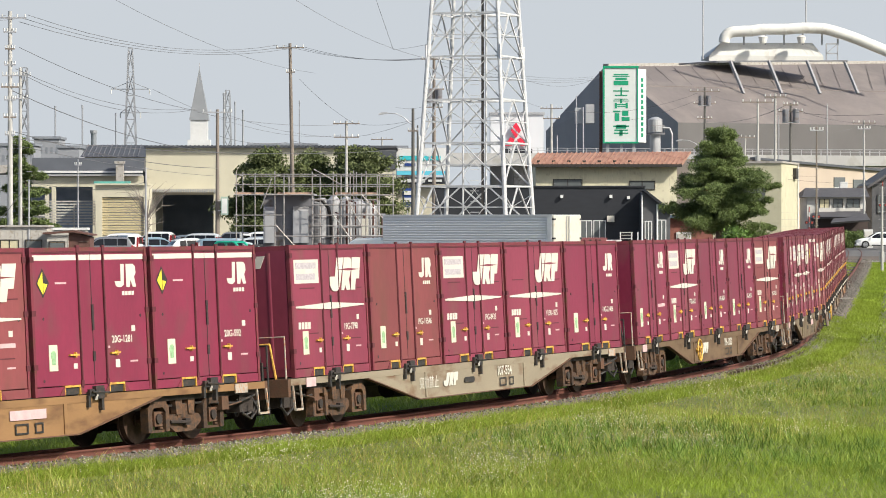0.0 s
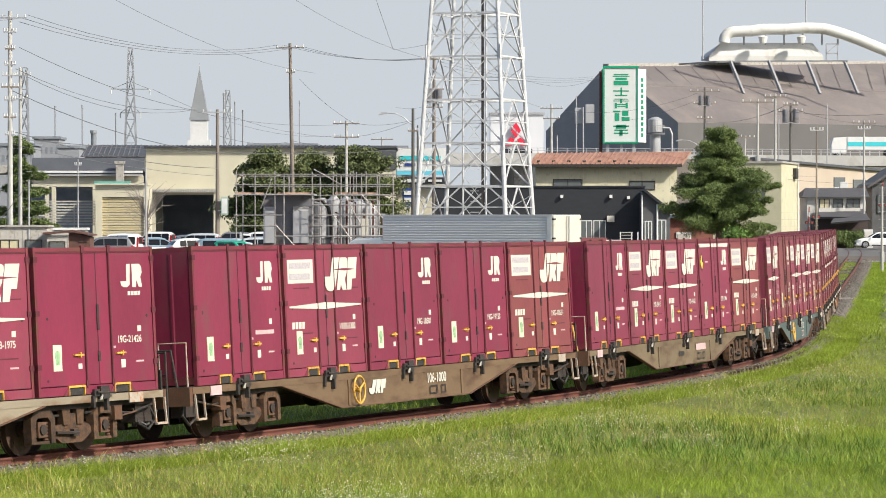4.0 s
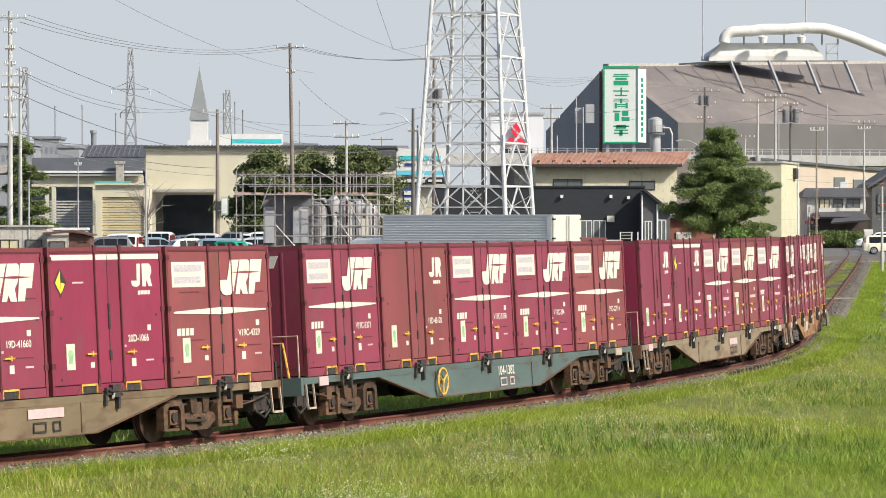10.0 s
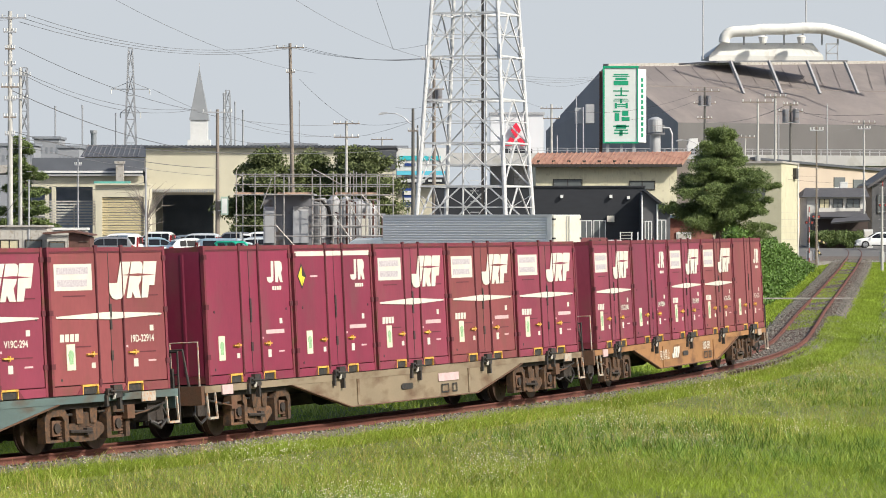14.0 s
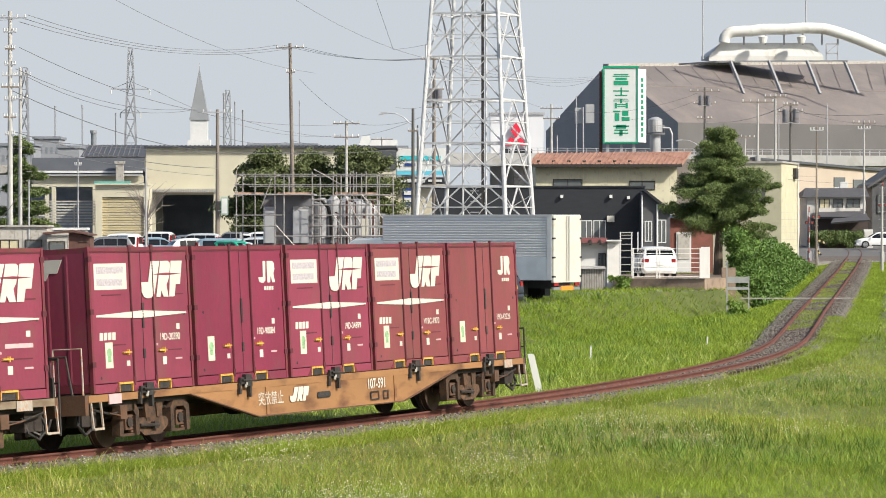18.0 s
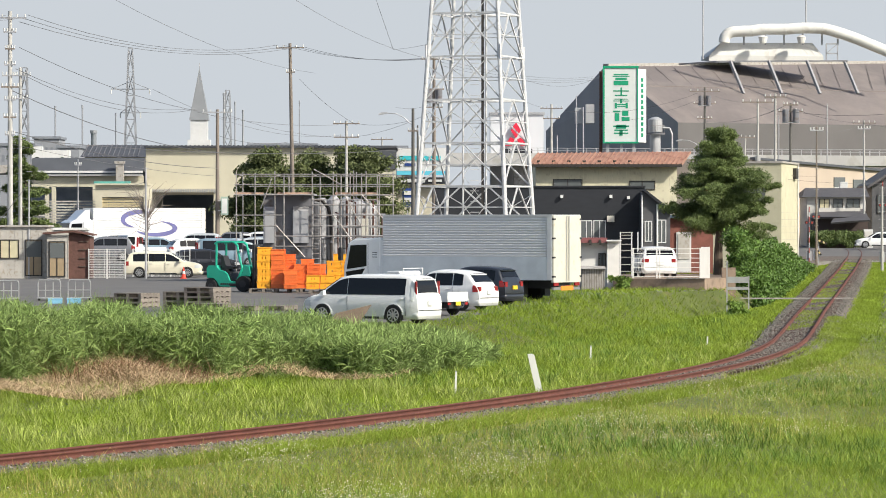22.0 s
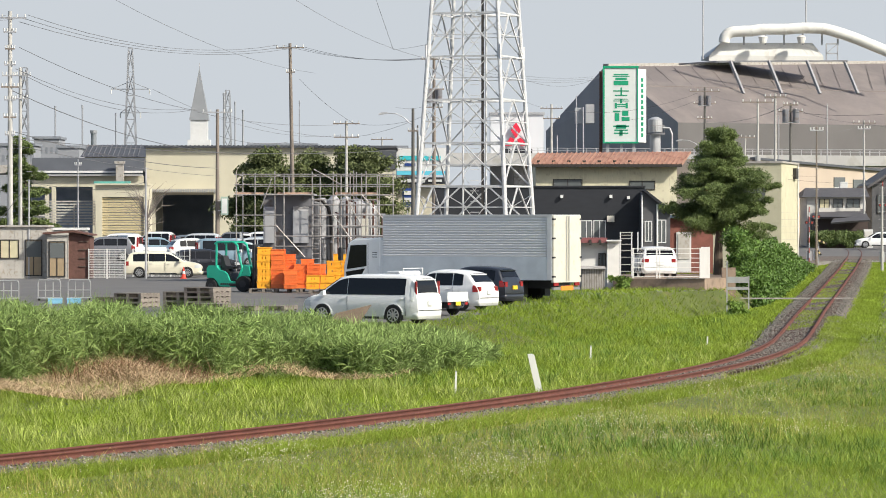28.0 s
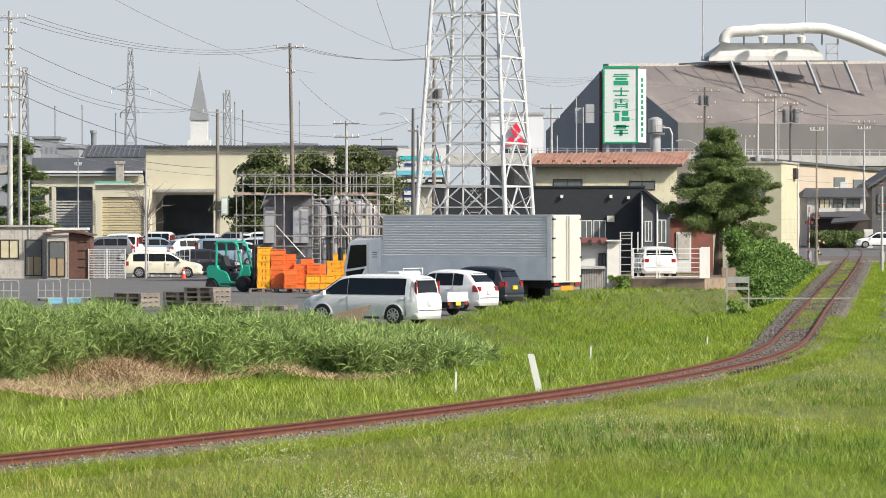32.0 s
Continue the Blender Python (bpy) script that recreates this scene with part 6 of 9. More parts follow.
# ---- plants ----
def leaves(centres, radii, n, size, g, flat=0.6, slim=0.5):
    """Leaf clumps: small folded diamonds round many centres."""
    k = g.integers(0, len(centres), n)
    d = g.normal(0, 1, (n, 3))
    d /= np.linalg.norm(d, axis=1)[:, None]
    r = g.random(n)[:, None] ** 0.45
    p = centres[k] + d * r * radii[k] * np.array([1, 1, flat])
    a = g.normal(0, 1, (n, 3))
    a /= np.linalg.norm(a, axis=1)[:, None]
    b = np.cross(a, g.normal(0, 1, (n, 3)))
    b /= np.linalg.norm(b, axis=1)[:, None]
    s = (size * g.uniform(0.6, 1.4, n))[:, None]
    v = np.stack([p - a * s, p + b * s * slim, p + a * s, p - b * s * slim], 1).reshape(-1, 3)
    t = np.array([(0, 1, 2), (0, 2, 3)])
    return v, (np.arange(n)[:, None, None] * 4 + t[None]).reshape(-1, 3)


BARK = mat("bark", (0.10, 0.075, 0.055), 0.95, var=0.3, scale=6, bump=0.8, stretch=(1, 1, 0.3))
PINE = mat("pine_needles", (0.14, 0.185, 0.06), 0.6, var=0.3, scale=0.7, bump=0, island=0.4, through_light=0.2, spec=0.3)
LEAF = mat("tree_leaf", (0.13, 0.155, 0.06), 0.55, var=0.3, scale=0.7, bump=0, island=0.4, through_light=0.25, spec=0.3)
VINE = mat("vine_leaf", (0.115, 0.195, 0.042), 0.5, var=0.3, scale=0.7, bump=0, island=0.4, through_light=0.25, spec=0.3)


def tree(name, base, height, spread, label, material, seed, n_leaf, leaf, bare=0.18, conical=True, lean=0.0, trunk_r=0.2, limbs=26, clump=1.0, bias=0.0, slim=0.5):
    g = np.random.default_rng(seed)
    t = thing(name, pose(*base), label, "tree")
    f = Form()
    pts = [Vector((lean * height * (i / 6) ** 1.5 + 0.03 * height * math.sin(i * 1.7 + seed) * (i / 6), 0.02 * height * math.sin(i * 2.1), height * 0.97 * i / 6)) for i in range(7)]
    for i in range(6):
        f.rod(pts[i], pts[i + 1], trunk_r * (1 - i / 6.5), 8, trunk_r * (1 - (i + 1) / 6.5))
    part("trunk", f, BARK, t)
    cs, rs = [], []
    for i in range(limbs):
        q = bare + (1 - bare) * (i + 0.5) / limbs
        a = i * 2.4 + g.uniform(-0.4, 0.4)
        w = (q - bare) / (1 - bare)
        prof = np.interp(w, [0, 0.12, 0.4, 0.62, 0.82, 1], [0.75, 1.0, 0.8, 0.52, 0.3, 0.1]) if conical else math.sin(math.pi * min(1, 0.22 + 0.78 * w)) ** 0.7
        reach = spread * prof * g.uniform(0.45, 1.15) * (1 + bias * math.cos(a)) + 0.1
        o = pts[0].lerp(pts[6], q) if not lean else pts[min(6, int(q * 6))]
        e = o + Vector((math.cos(a) * reach, math.sin(a) * reach, reach * g.uniform(-0.28, 0.42)))
        fl = Form().rod(o, e, trunk_r * 0.28 * (1.1 - q), 5, 0.012)
        part("limb", fl, BARK, t)
        m = max(2, int(reach * 3.2))
        for j in range(m):
            c = o.lerp(e, (j + 1.0) / m)
            cs.append((c.x + g.normal(0, 0.12), c.y + g.normal(0, 0.12), c.z + g.normal(0, 0.1)))
            rs.append(g.uniform(0.22, 0.62) * (0.7 + 0.3 * spread / 2.5) * clump)
    cs.append(tuple(pts[6]))
    rs.append(0.35)
    v, fa = leaves(np.array(cs), np.array(rs)[:, None], n_leaf, leaf, g, slim=slim)
    cr = part("crown", raw("crown", v, fa, material), material, t, "dense uneven crown")
    tagged(cr, kind="stuff")
    return t


tree("pine_tree", (14.9, 203.0, 1.1), 8.05, 3.35, "dark green pine tree beside the terrace wall", PINE, 5, 150000, 0.12, 0.31, True, 0.0, 0.27, 84, 0.95, 0.14, 0.13)
tree("pine_tree", (-28.3, 253.0, 1.2), 8.6, 3.0, "dark green pine behind the site huts", PINE, 8, 50000, 0.16, 0.15, True, 0.0, 0.2, 34, 0.9, 0.0, 0.15)
tree("round_tree", (-15.2, 325.0, 0.5), 9.9, 4.4, "round green garden tree before the hall", LEAF, 9, 80000, 0.14, 0.10, False, 0.0, 0.22, 46, 2.0)
tree("round_tree", (-11.6, 328.0, 0.5), 9.7, 3.2, "round green garden tree before the hall", LEAF, 10, 60000, 0.14, 0.10, False, 0.0, 0.2, 36, 2.0)
tree("round_tree", (-7.6, 326.0, 0.5), 10.0, 4.2, "round green garden tree before the hall", LEAF, 12, 80000, 0.14, 0.10, False, 0.0, 0.22, 44, 2.0)
# bare shrub beside the car lot
PALE_BARK = mat("pale_twig_bark", (0.24, 0.205, 0.18), 0.9, var=0.25, scale=6, bump=0.4)
bt = thing("bare_tree", on(-19.4, 245.0, 0), "leafless thin young tree beside the car lot", "tree")
g8 = np.random.default_rng(4)
part("trunk", Form().rod((0, 0, 0), (0.1, 0, 3.0), 0.07, 6, 0.05), PALE_BARK, bt)
for i in range(46):
    z = 2.0 + 2.4 * g8.random()
    a = g8.uniform(0, 6.28)
    o = Vector((0.1, 0, min(z, 3.0)))
    w = g8.uniform(0.5, 1.3)
    m = o + Vector((math.cos(a) * w, math.sin(a) * 0.5, max(0.1, z - 2.6) + g8.uniform(0, 0.3)))
    e = m + Vector((math.cos(a) * g8.uniform(0.3, 0.9), math.sin(a) * 0.4, g8.uniform(-0.3, 0.6)))
    k2 = m + Vector((math.cos(a + 0.8) * 0.5, 0.2, g8.uniform(0.1, 0.5)))
    part("twig", Form().rod(o, m, 0.028, 4, 0.018).rod(m, e, 0.018, 4, 0.008).rod(m, k2, 0.014, 4, 0.007).rod(e, e + Vector((0.25 * math.cos(a - 0.7), 0.1, g8.uniform(-0.2, 0.25))), 0.01, 4, 0.005), PALE_BARK, bt)

# vines over the slope beside the crossing
g9 = np.random.default_rng(6)
vc, vr = [], []
for i in range(460):
    q = g9.random() ** 1.3
    y = 192.0 + 94 * q
    off = 2.9 + (2.0 - 0.5 * q) * g9.random()
    x = float(np.interp(y, TY, TX)) - off
    top = float(np.interp(y, [189, 200, 230, 260, 285], [3.3, 3.5, 3.2, 2.5, 1.6]))
    z0 = float(ground_z(x, y))
    vc.append((x, y, z0 + (top - z0) * min(1.0, 0.12 + (off - 2.7) / 2.3) * g9.random() ** 0.6))
    vr.append(g9.uniform(0.4, 0.8))
vv, vf = leaves(np.array(vc), np.array(vr)[:, None] * 0.85, 90000, 0.10, g9, 0.8)
tagged(new("vine_thicket", raw("vine_thicket", vv, vf, VINE)), "bright green vines covering the slope", "vines", kind="stuff")
# small bushes: by the wall and in the ditch
for bx, by, br, bn, bl in ((8.7, 185.5, 0.42, 700, "small dull green bush beside the wall"), (13.4, 172.0, 0.42, 700, "dark green bush in the ditch")):
    bz = float(ground_z(bx, by))
    b = thing("bush", pose(bx, by, bz), bl, "bush")
    part("stem", Form().rod((0, 0, -0.1), (0.05, 0, 0.5), 0.04, 5), BARK, b)
    cc = np.random.default_rng(int(by)).normal(0, 0.3, (9, 3)) + np.array([0, 0, br * 0.7])
    v, fa = leaves(cc, np.full((9, 1), br * 0.6), bn, 0.09, np.random.default_rng(3))
    tagged(part("leaves", raw("leaves", v, fa, WEED), WEED, b), kind="stuff")


# ---- huts and fences on the yard ----
HUT = mat("beige_hut_panel", (0.44, 0.415, 0.37), 0.7, var=0.1, scale=2, bump=0.1, dirt=(0.3, 0.25, 0.19), amount=0.2)
BROWN = mat("rusty_brown_sheet", (0.115, 0.055, 0.042), 0.8, var=0.25, scale=3, bump=0.3, dirt=(0.09, 0.045, 0.03), amount=0.3)
FRAME_DARK = mat("bronze_frame", (0.045, 0.04, 0.035), 0.5, metal=0.3, var=0.1, bump=0)
GLASS_DIM = glass("dim_window", (0.12, 0.13, 0.13), 0.15)
CURTAIN = mat("yellow_curtain", (0.55, 0.5, 0.33), 0.9, var=0.1, bump=0.1)
OCHRE = mat("ochre_door_panel", (0.33, 0.25, 0.15), 0.6, var=0.1, bump=0.05)


def sash(parent, x0, x1, y, z0, z1, frame_mat, pane_mat, bars=1, depth=0.05, name="window"):
    """A window or door leaf pair set proud of a wall that faces -y."""
    w = part(name, Form().box(x0, x1, y - depth, y, z0, z0 + 0.06).box(x0, x1, y - depth, y, z1 - 0.06, z1).box(x0, x0 + 0.06, y - depth, y, z0 + 0.06, z1 - 0.06).box(x1 - 0.06, x1, y - depth, y, z0 + 0.06, z1 - 0.06), frame_mat, parent)
    n = bars + 1
    for i in range(n):
        a, b = x0 + 0.06 + (x1 - x0 - 0.12) * i / n, x0 + 0.06 + (x1 - x0 - 0.12) * (i + 1) / n
        part("pane", Form().box(a + 0.012, b - 0.012, y - depth * 0.5, y - 0.005, z0 + 0.06, z1 - 0.06), pane_mat, w)
        if i:
            part("mullion", Form().box(a - 0.03, a + 0.03, y - depth, y, z0 + 0.06, z1 - 0.06), frame_mat, w)
    return w


def ribs(parent, x0, x1, y, z0, z1, step, material, name="rib", w=0.03):
    n = max(1, int((x1 - x0) / step))
    me = Form().box(-w / 2, w / 2, -0.02, 0, 0, z1 - z0).mesh(name)
    for i in range(n + 1):
        part(name, me, material, parent, at=pose(x0 + (x1 - x0) * i / n, y, z0))


GZ0 = 0.6
h1 = thing("site_hut", pose(-28.6, 226.0, GZ0), "beige prefabricated site hut with sliding doors", "hut")
part("wall", Form().box(-2.0, 4.75, 0, 3, 0, 3.1), HUT, h1)
part("roof", Form().box(-2.1, 4.85, -0.15, 3.1, 3.1, 3.22), CONCRETE, h1)
ribs(h1, -1.9, 4.7, 0, 0.1, 3.1, 0.45, HUT)
sash(h1, 1.9, 3.05, -0.02, 1.2, 2.35, FRAME_DARK, CURTAIN, 1)
sash(h1, 3.42, 4.45, -0.02, 0.15, 2.35, FRAME_DARK, OCHRE, 1, name="door")
part("door_glass", Form().box(3.5, 4.38, -0.075, -0.055, 1.3, 2.25), GLASS_DIM, h1)
h2 = thing("site_hut", pose(-23.4, 225.0, GZ0), "beige hut with a brown lean-to and glazed door", "hut")
part("wall", Form().box(-0.38, 0.92, 0, 2.5, 0, 2.6), HUT, h2)
part("lean_to", Form().slab([(0.92, 0), (2.2, 0), (2.2, 2.5), (0.92, 2.85)], 1, 0.1, 2.8), BROWN, h2)
part("roof", Form().slab([(-0.6, 2.66), (1.2, 2.78), (2.4, 2.58), (2.4, 2.66), (1.2, 2.9), (-0.6, 2.78)], 1, -0.25, 2.9), BROWN, h2)
ribs(h2, -0.35, 0.9, 0, 0.05, 2.6, 0.3, HUT)
sash(h2, -0.26, 0.74, -0.02, 0.12, 2.25, FRAME_DARK, OCHRE, 1, name="door")
part("door_glass", Form().box(-0.18, 0.66, -0.075, -0.055, 1.25, 2.15), GLASS_DIM, h2)
for z in (0.7, 1.2, 1.7, 2.2):
    part("batten", Form().box(1.55, 2.1, 0.04, 0.1, z, z + 0.06), OLD_WOOD, h2)
cb = thing("site_cabin", pose(-25.3, 238.0, GZ0), "white-topped cabin behind the site hut", "cabin")
part("body", Form().box(-1.9, 2.6, 0, 2, 0, 2.9), HUT, cb)
part("roof", Form().box(-2.0, 2.7, -0.1, 2.1, 2.9, 3.05), WHITE, cb)


def mesh_fence(x0, x1, y, z0, h, step, label, posts):
    fnc = thing("mesh_fence", pose(0, 0, 0), label, "fence")
    for i in range(posts + 1):
        x = x0 + (x1 - x0) * i / posts
        part("post", Form().box(x - 0.035, x + 0.035, y - 0.03, y + 0.03, z0, z0 + h + 0.05), WHITE, fnc)
    n = int(h / step)
    for i in range(n + 1):
        part("wire", Form().box(x0, x1, y - 0.035, y - 0.028, z0 + 0.06 + (h - 0.06) * i / n - 0.012, z0 + 0.06 + (h - 0.06) * i / n + 0.012), WHITE, fnc)
    m = int((x1 - x0) / 0.3)
    for i in range(m + 1):
        x = x0 + (x1 - x0) * i / m
        part("upright_wire", Form().box(x - 0.008, x + 0.008, y - 0.045, y - 0.036, z0 + 0.03, z0 + h), WHITE, fnc)
    return fnc


mesh_fence(-21.26, -19.06, 225.0, GZ0, 1.75, 0.1, "white wire mesh fence beside the hut", 2)
mesh_fence(-19.22, -15.7, 232.5, GZ0, 1.7, 0.34, "white wire mesh fence along the car lot", 3)

# ---- terrace with white fence and small white outhouse ----
TAN = mat("tan_rendered_wall", (0.27, 0.20, 0.145), 0.9, var=0.2, scale=1.2, bump=0.3, dirt=(0.16, 0.12, 0.09), amount=0.3)
tw = thing("terrace_wall", pose(0, 0, 0), "low concrete retaining wall under the parking terrace", "wall", kind="structure")
part("wall", Form().slab([(8.6, 189.0), (11.22, 187.7), (13.05, 187.0), (14.34, 190.0), (15.77, 206), (8.6, 206)], 2, -0.4, 1.15), TAN, tw)
part("coping", Form().slab([(11.16, 187.62), (13.08, 186.92), (13.1, 187.2), (11.19, 187.9)], 2, 1.154, 1.2), CONCRETE, tw)
part("end_wall", Form().box(14.14, 14.83, 190.0, 190.4, -0.4, 1.68), TAN, tw)
fence2 = thing("white_fence", pose(0, 0, 0), "white slatted fence round the parking terrace", "fence")
fz = 1.155
for i in range(7):
    z = fz + 0.06 + i * 0.235
    part("rail", Form().box(9.6, 12.99, 189.3, 189.33, z, z + 0.035), WHITE, fence2)
for a in (1121, 1163, 1168, 1240):
    part("post", Form().box(((a - 784) / 6636 * 189) - 0.035, ((a - 784) / 6636 * 189) + 0.035, 189.26, 189.34, fz, fz + 1.53), WHITE, fence2)
for i in range(6):
    a = 13.02 + i * 0.085
    part("board", Form().box(a, a + 0.075, 189.28 + i * 0.12, 189.31 + i * 0.12, fz - 0.02, fz + 1.58), WHITE, fence2)
oh = thing("outhouse", pose(0, 0, 0), "small white rendered outhouse with a maroon eave", "shed")
part("wall", Form().box(6.96, 8.3, 190, 193, 0.2, 2.94).box(8.3, 8.93, 189.6, 193, 0.2, 3.05), mat("white_render", (0.66, 0.64, 0.60), 0.85, var=0.06, scale=2, bump=0.12), oh)
part("eave", Form().box(6.81, 8.3, 189.4, 192, 2.94, 3.2), mat("maroon_eave", (0.22, 0.075, 0.075), 0.7, var=0.1), oh)
for a in (1044, 1061):
    part("eave_bracket", Form().box(((a - 2 - 784) / 6636 * 190), ((a + 2 - 784) / 6636 * 190), 189.35, 189.5, 2.82, 3.11), FRAME_DARK, oh)
part("coping", Form().box(8.25, 9.02, 189.3, 193.1, 3.02, 3.08), WHITE, oh)
sash(oh, 7.87, 8.25, 189.99, 1.74, 2.42, FRAME_DARK, GLASS_DIM, 1, 0.06)
shd = thing("tin_shed", pose(0, 0, 0), "small grey weathered board shed", "shed")
part("wall", Form().box(6.85, 8.0, 185.6, 187.5, 0.0, 1.69), CONCRETE, shd)
part("roof", Form().slab([(185.4, 1.66), (187.6, 1.77), (187.6, 1.8), (185.4, 1.69)], 0, 6.79, 8.06), CONCRETE, shd)
ribs(shd, 6.88, 7.97, 185.6, 0.0, 1.66, 0.12, GREY_WOOD)
# ---- black house, grey house, brick annexe, rust-roofed house ----
BLACKW = mat("black_siding", (0.016, 0.018, 0.023), 0.6, var=0.15, scale=1.2, bump=0.1, stretch=(1, 1, 4))
GREYW = mat("dark_grey_siding", (0.085, 0.085, 0.09), 0.7, var=0.15, scale=1.5, bump=0.1)
BRICK = mat("red_brick_wall", (0.20, 0.075, 0.055), 0.85, var=0.25, scale=3, grain=12, bump=0.4)
CREAMW = mat("cream_siding", (0.60, 0.56, 0.40), 0.7, var=0.08, scale=1, bump=0.1, dirt=(0.4, 0.35, 0.25), amount=0.15)
RUSTROOF = mat("rusty_tin_roof", (0.36, 0.20, 0.14), 0.7, metal=0.1, var=0.3, scale=0.9, grain=14, bump=0.3, dirt=(0.24, 0.10, 0.06), amount=0.3, stretch=(1, 0.4, 1))
WFRAME = mat("white_window_frame", (0.60, 0.60, 0.585), 0.5, var=0.04, bump=0)
cr_ = thing("crate_rack", pose(0, 0, 0), "tall grey steel rack beside the black house", "rack")
for a in (1098, 1118, 1129):
    part("post", Form().box(((a - 784) / 6636 * 197) - 0.03, ((a - 784) / 6636 * 197) + 0.03, 197, 197.06, 1.15, 3.47), WFRAME, cr_)
for b in (411, 416, 422, 432, 443, 455, 468, 480):
    part("shelf", Form().box(9.32, 9.97, 197, 197.6, (3.94 + (395 - (b)) / 6636 * 197) - 0.03, (3.94 + (395 - (b)) / 6636 * 197)), HUT, cr_)
bh = thing("black_house", pose(0, 0, 0), "long low black-clad building with white windows", "building")
part("wall", Form().box(-0.51, 12.91, 240, 247, 0.4, 6.22), BLACKW, bh)
part("parapet", Form().box(-0.54, 12.95, 239.9, 247.1, 6.22, 6.33), BLACKW, bh)
sash(bh, 8.79, 9.55, 239.98, 2.86, 4.12, WFRAME, GLASS_DIM, 1)
sash(bh, 9.62, 10.42, 239.98, 2.86, 4.12, WFRAME, GLASS_DIM, 1)
for a, b in ((994, 348), (1081, 348), (1112, 350)):
    part("wall_lamp", Form().box(((a - 784) / 6636 * 240) - 0.09, ((a - 784) / 6636 * 240) + 0.09, 239.75, 240, (3.94 + (395 - (b)) / 6636 * 240) - 0.1, (3.94 + (395 - (b)) / 6636 * 240) + 0.1), WHITE, bh)
part("meter_box", Form().box(10.49, 10.96, 239.7, 240, 4.01, 4.41), CREAM_STEEL, bh)
gh = thing("grey_house", pose(0, 0, 0), "dark grey clad house end with narrow white windows", "building")
part("wall", Form().slab([(12.59, 0.4), (14.42, 0.4), (14.42, 4.62), (12.77, 5.91), (12.59, 5.91)], 1, 238, 240), GREYW, gh)
part("roof", Form().slab([(12.7, 5.98), (12.84, 6.06), (14.63, 4.69), (14.56, 4.51)], 1, 237.6, 245), BLACKW, gh)
sash(gh, 12.8, 13.27, 237.99, 2.76, 4.08, WFRAME, GLASS_DIM, 1)
sash(gh, 13.59, 14.17, 237.99, 2.68, 4.16, WFRAME, GLASS_DIM, 1)
for a in (1136, 1163):
    part("downpipe", Form().rod((((a - 784) / 6636 * 238), 237.9, 0.6), (((a - 784) / 6636 * 238), 237.9, (3.94 + (395 - (345 if a < 1150 else 362)) / 6636 * 238)), 0.06, 8), WHITE, gh)
ba = thing("brick_annexe", pose(0, 0, 0), "red brick annexe with a white door", "building")
part("wall", Form().box(13.99, 17.5, 243, 247, 0.4, 4.34), BRICK, ba)
part("door", Form().box(15.12, 16.08, 242.9, 242.99, 0.8, 3.35), WFRAME, ba)
part("door_panel", Form().box(15.23, 15.97, 242.86, 242.9, 1.6, 3.24), HUT, ba)
part("eave", Form().box(13.92, 17.58, 242.5, 247.2, 4.27, 4.49), mat("blue_grey_eave", (0.10, 0.14, 0.2), 0.6, var=0.1), ba)
rh = thing("rust_roof_house", pose(0, 0, 0), "cream clad house under a rusty tin roof", "house")
part("wall", Form().box(6.23, 15.61, 252.4, 262, 0.4, 7.89), CREAMW, rh)
part("gable_wall", Form().slab([(252.4, 0.4), (262.0, 0.4), (262.0, 7.89), (257, 8.61), (252.4, 7.89)], 0, 15.61, 15.65 + 0.1), CREAMW, rh)
ribs(rh, 6.27, 15.57, 252.4, 6.37, 7.85, 0.32, CREAMW, w=0.05)
roofv = Form().add([(5.73, 251.6, 7.89), (16.03, 251.6, 7.89), (16.97, 256.6, 8.84), (6.48, 256.6, 8.72),
                    (5.73, 251.6, 7.78), (16.03, 251.6, 7.78), (16.97, 256.6, 8.72), (6.48, 256.6, 8.61)],
                   [(0, 1, 2, 3), (7, 6, 5, 4), (0, 1, 5, 4), (1, 2, 6, 5), (2, 3, 7, 6), (3, 0, 4, 7)])
part("roof", roofv, RUSTROOF, rh)
part("back_roof", Form().add([(16.97, 256.6, 8.84), (6.48, 256.6, 8.72), (6.48 - 0.7, 262.4, 7.89), (16.97 - 0.7, 262.4, 7.89),
                              (16.97, 256.6, 8.72), (6.48, 256.6, 8.61), (6.48 - 0.7, 262.4, 7.78), (16.97 - 0.7, 262.4, 7.78)],
                             [(0, 1, 2, 3), (7, 6, 5, 4), (0, 1, 5, 4), (1, 2, 6, 5), (2, 3, 7, 6), (3, 0, 4, 7)]), RUSTROOF, rh)
part("eave_board", Form().box(5.77, 16.03, 251.55, 251.65, 7.7, 7.89), FRAME_DARK, rh)
for i in range(33):
    u = i / 32
    part("roof_seam", Form().bar((5.77 + u * (15.99 - 5.77), 251.6, 7.93), (6.52 + u * (16.94 - 6.52), 256.6, 8.84 - 0.10 * (1 - u)), 0.05, 0.08), RUSTROOF, rh)
for i in range(7):
    a = 950 + i * 27
    part("snow_guard", Form().box(((a - 784) / 6636 * 252), ((a + 6 - 784) / 6636 * 252), 252.3, 252.45, 7.97, 8.16), FRAME_DARK, rh)
sash(rh, 7.41, 9.38, 252.38, 6.18, 6.9, FRAME_DARK, GLASS_DIM, 1)
sash(rh, 12.53, 14.28, 252.38, 6.18, 6.79, FRAME_DARK, GLASS_DIM, 1)

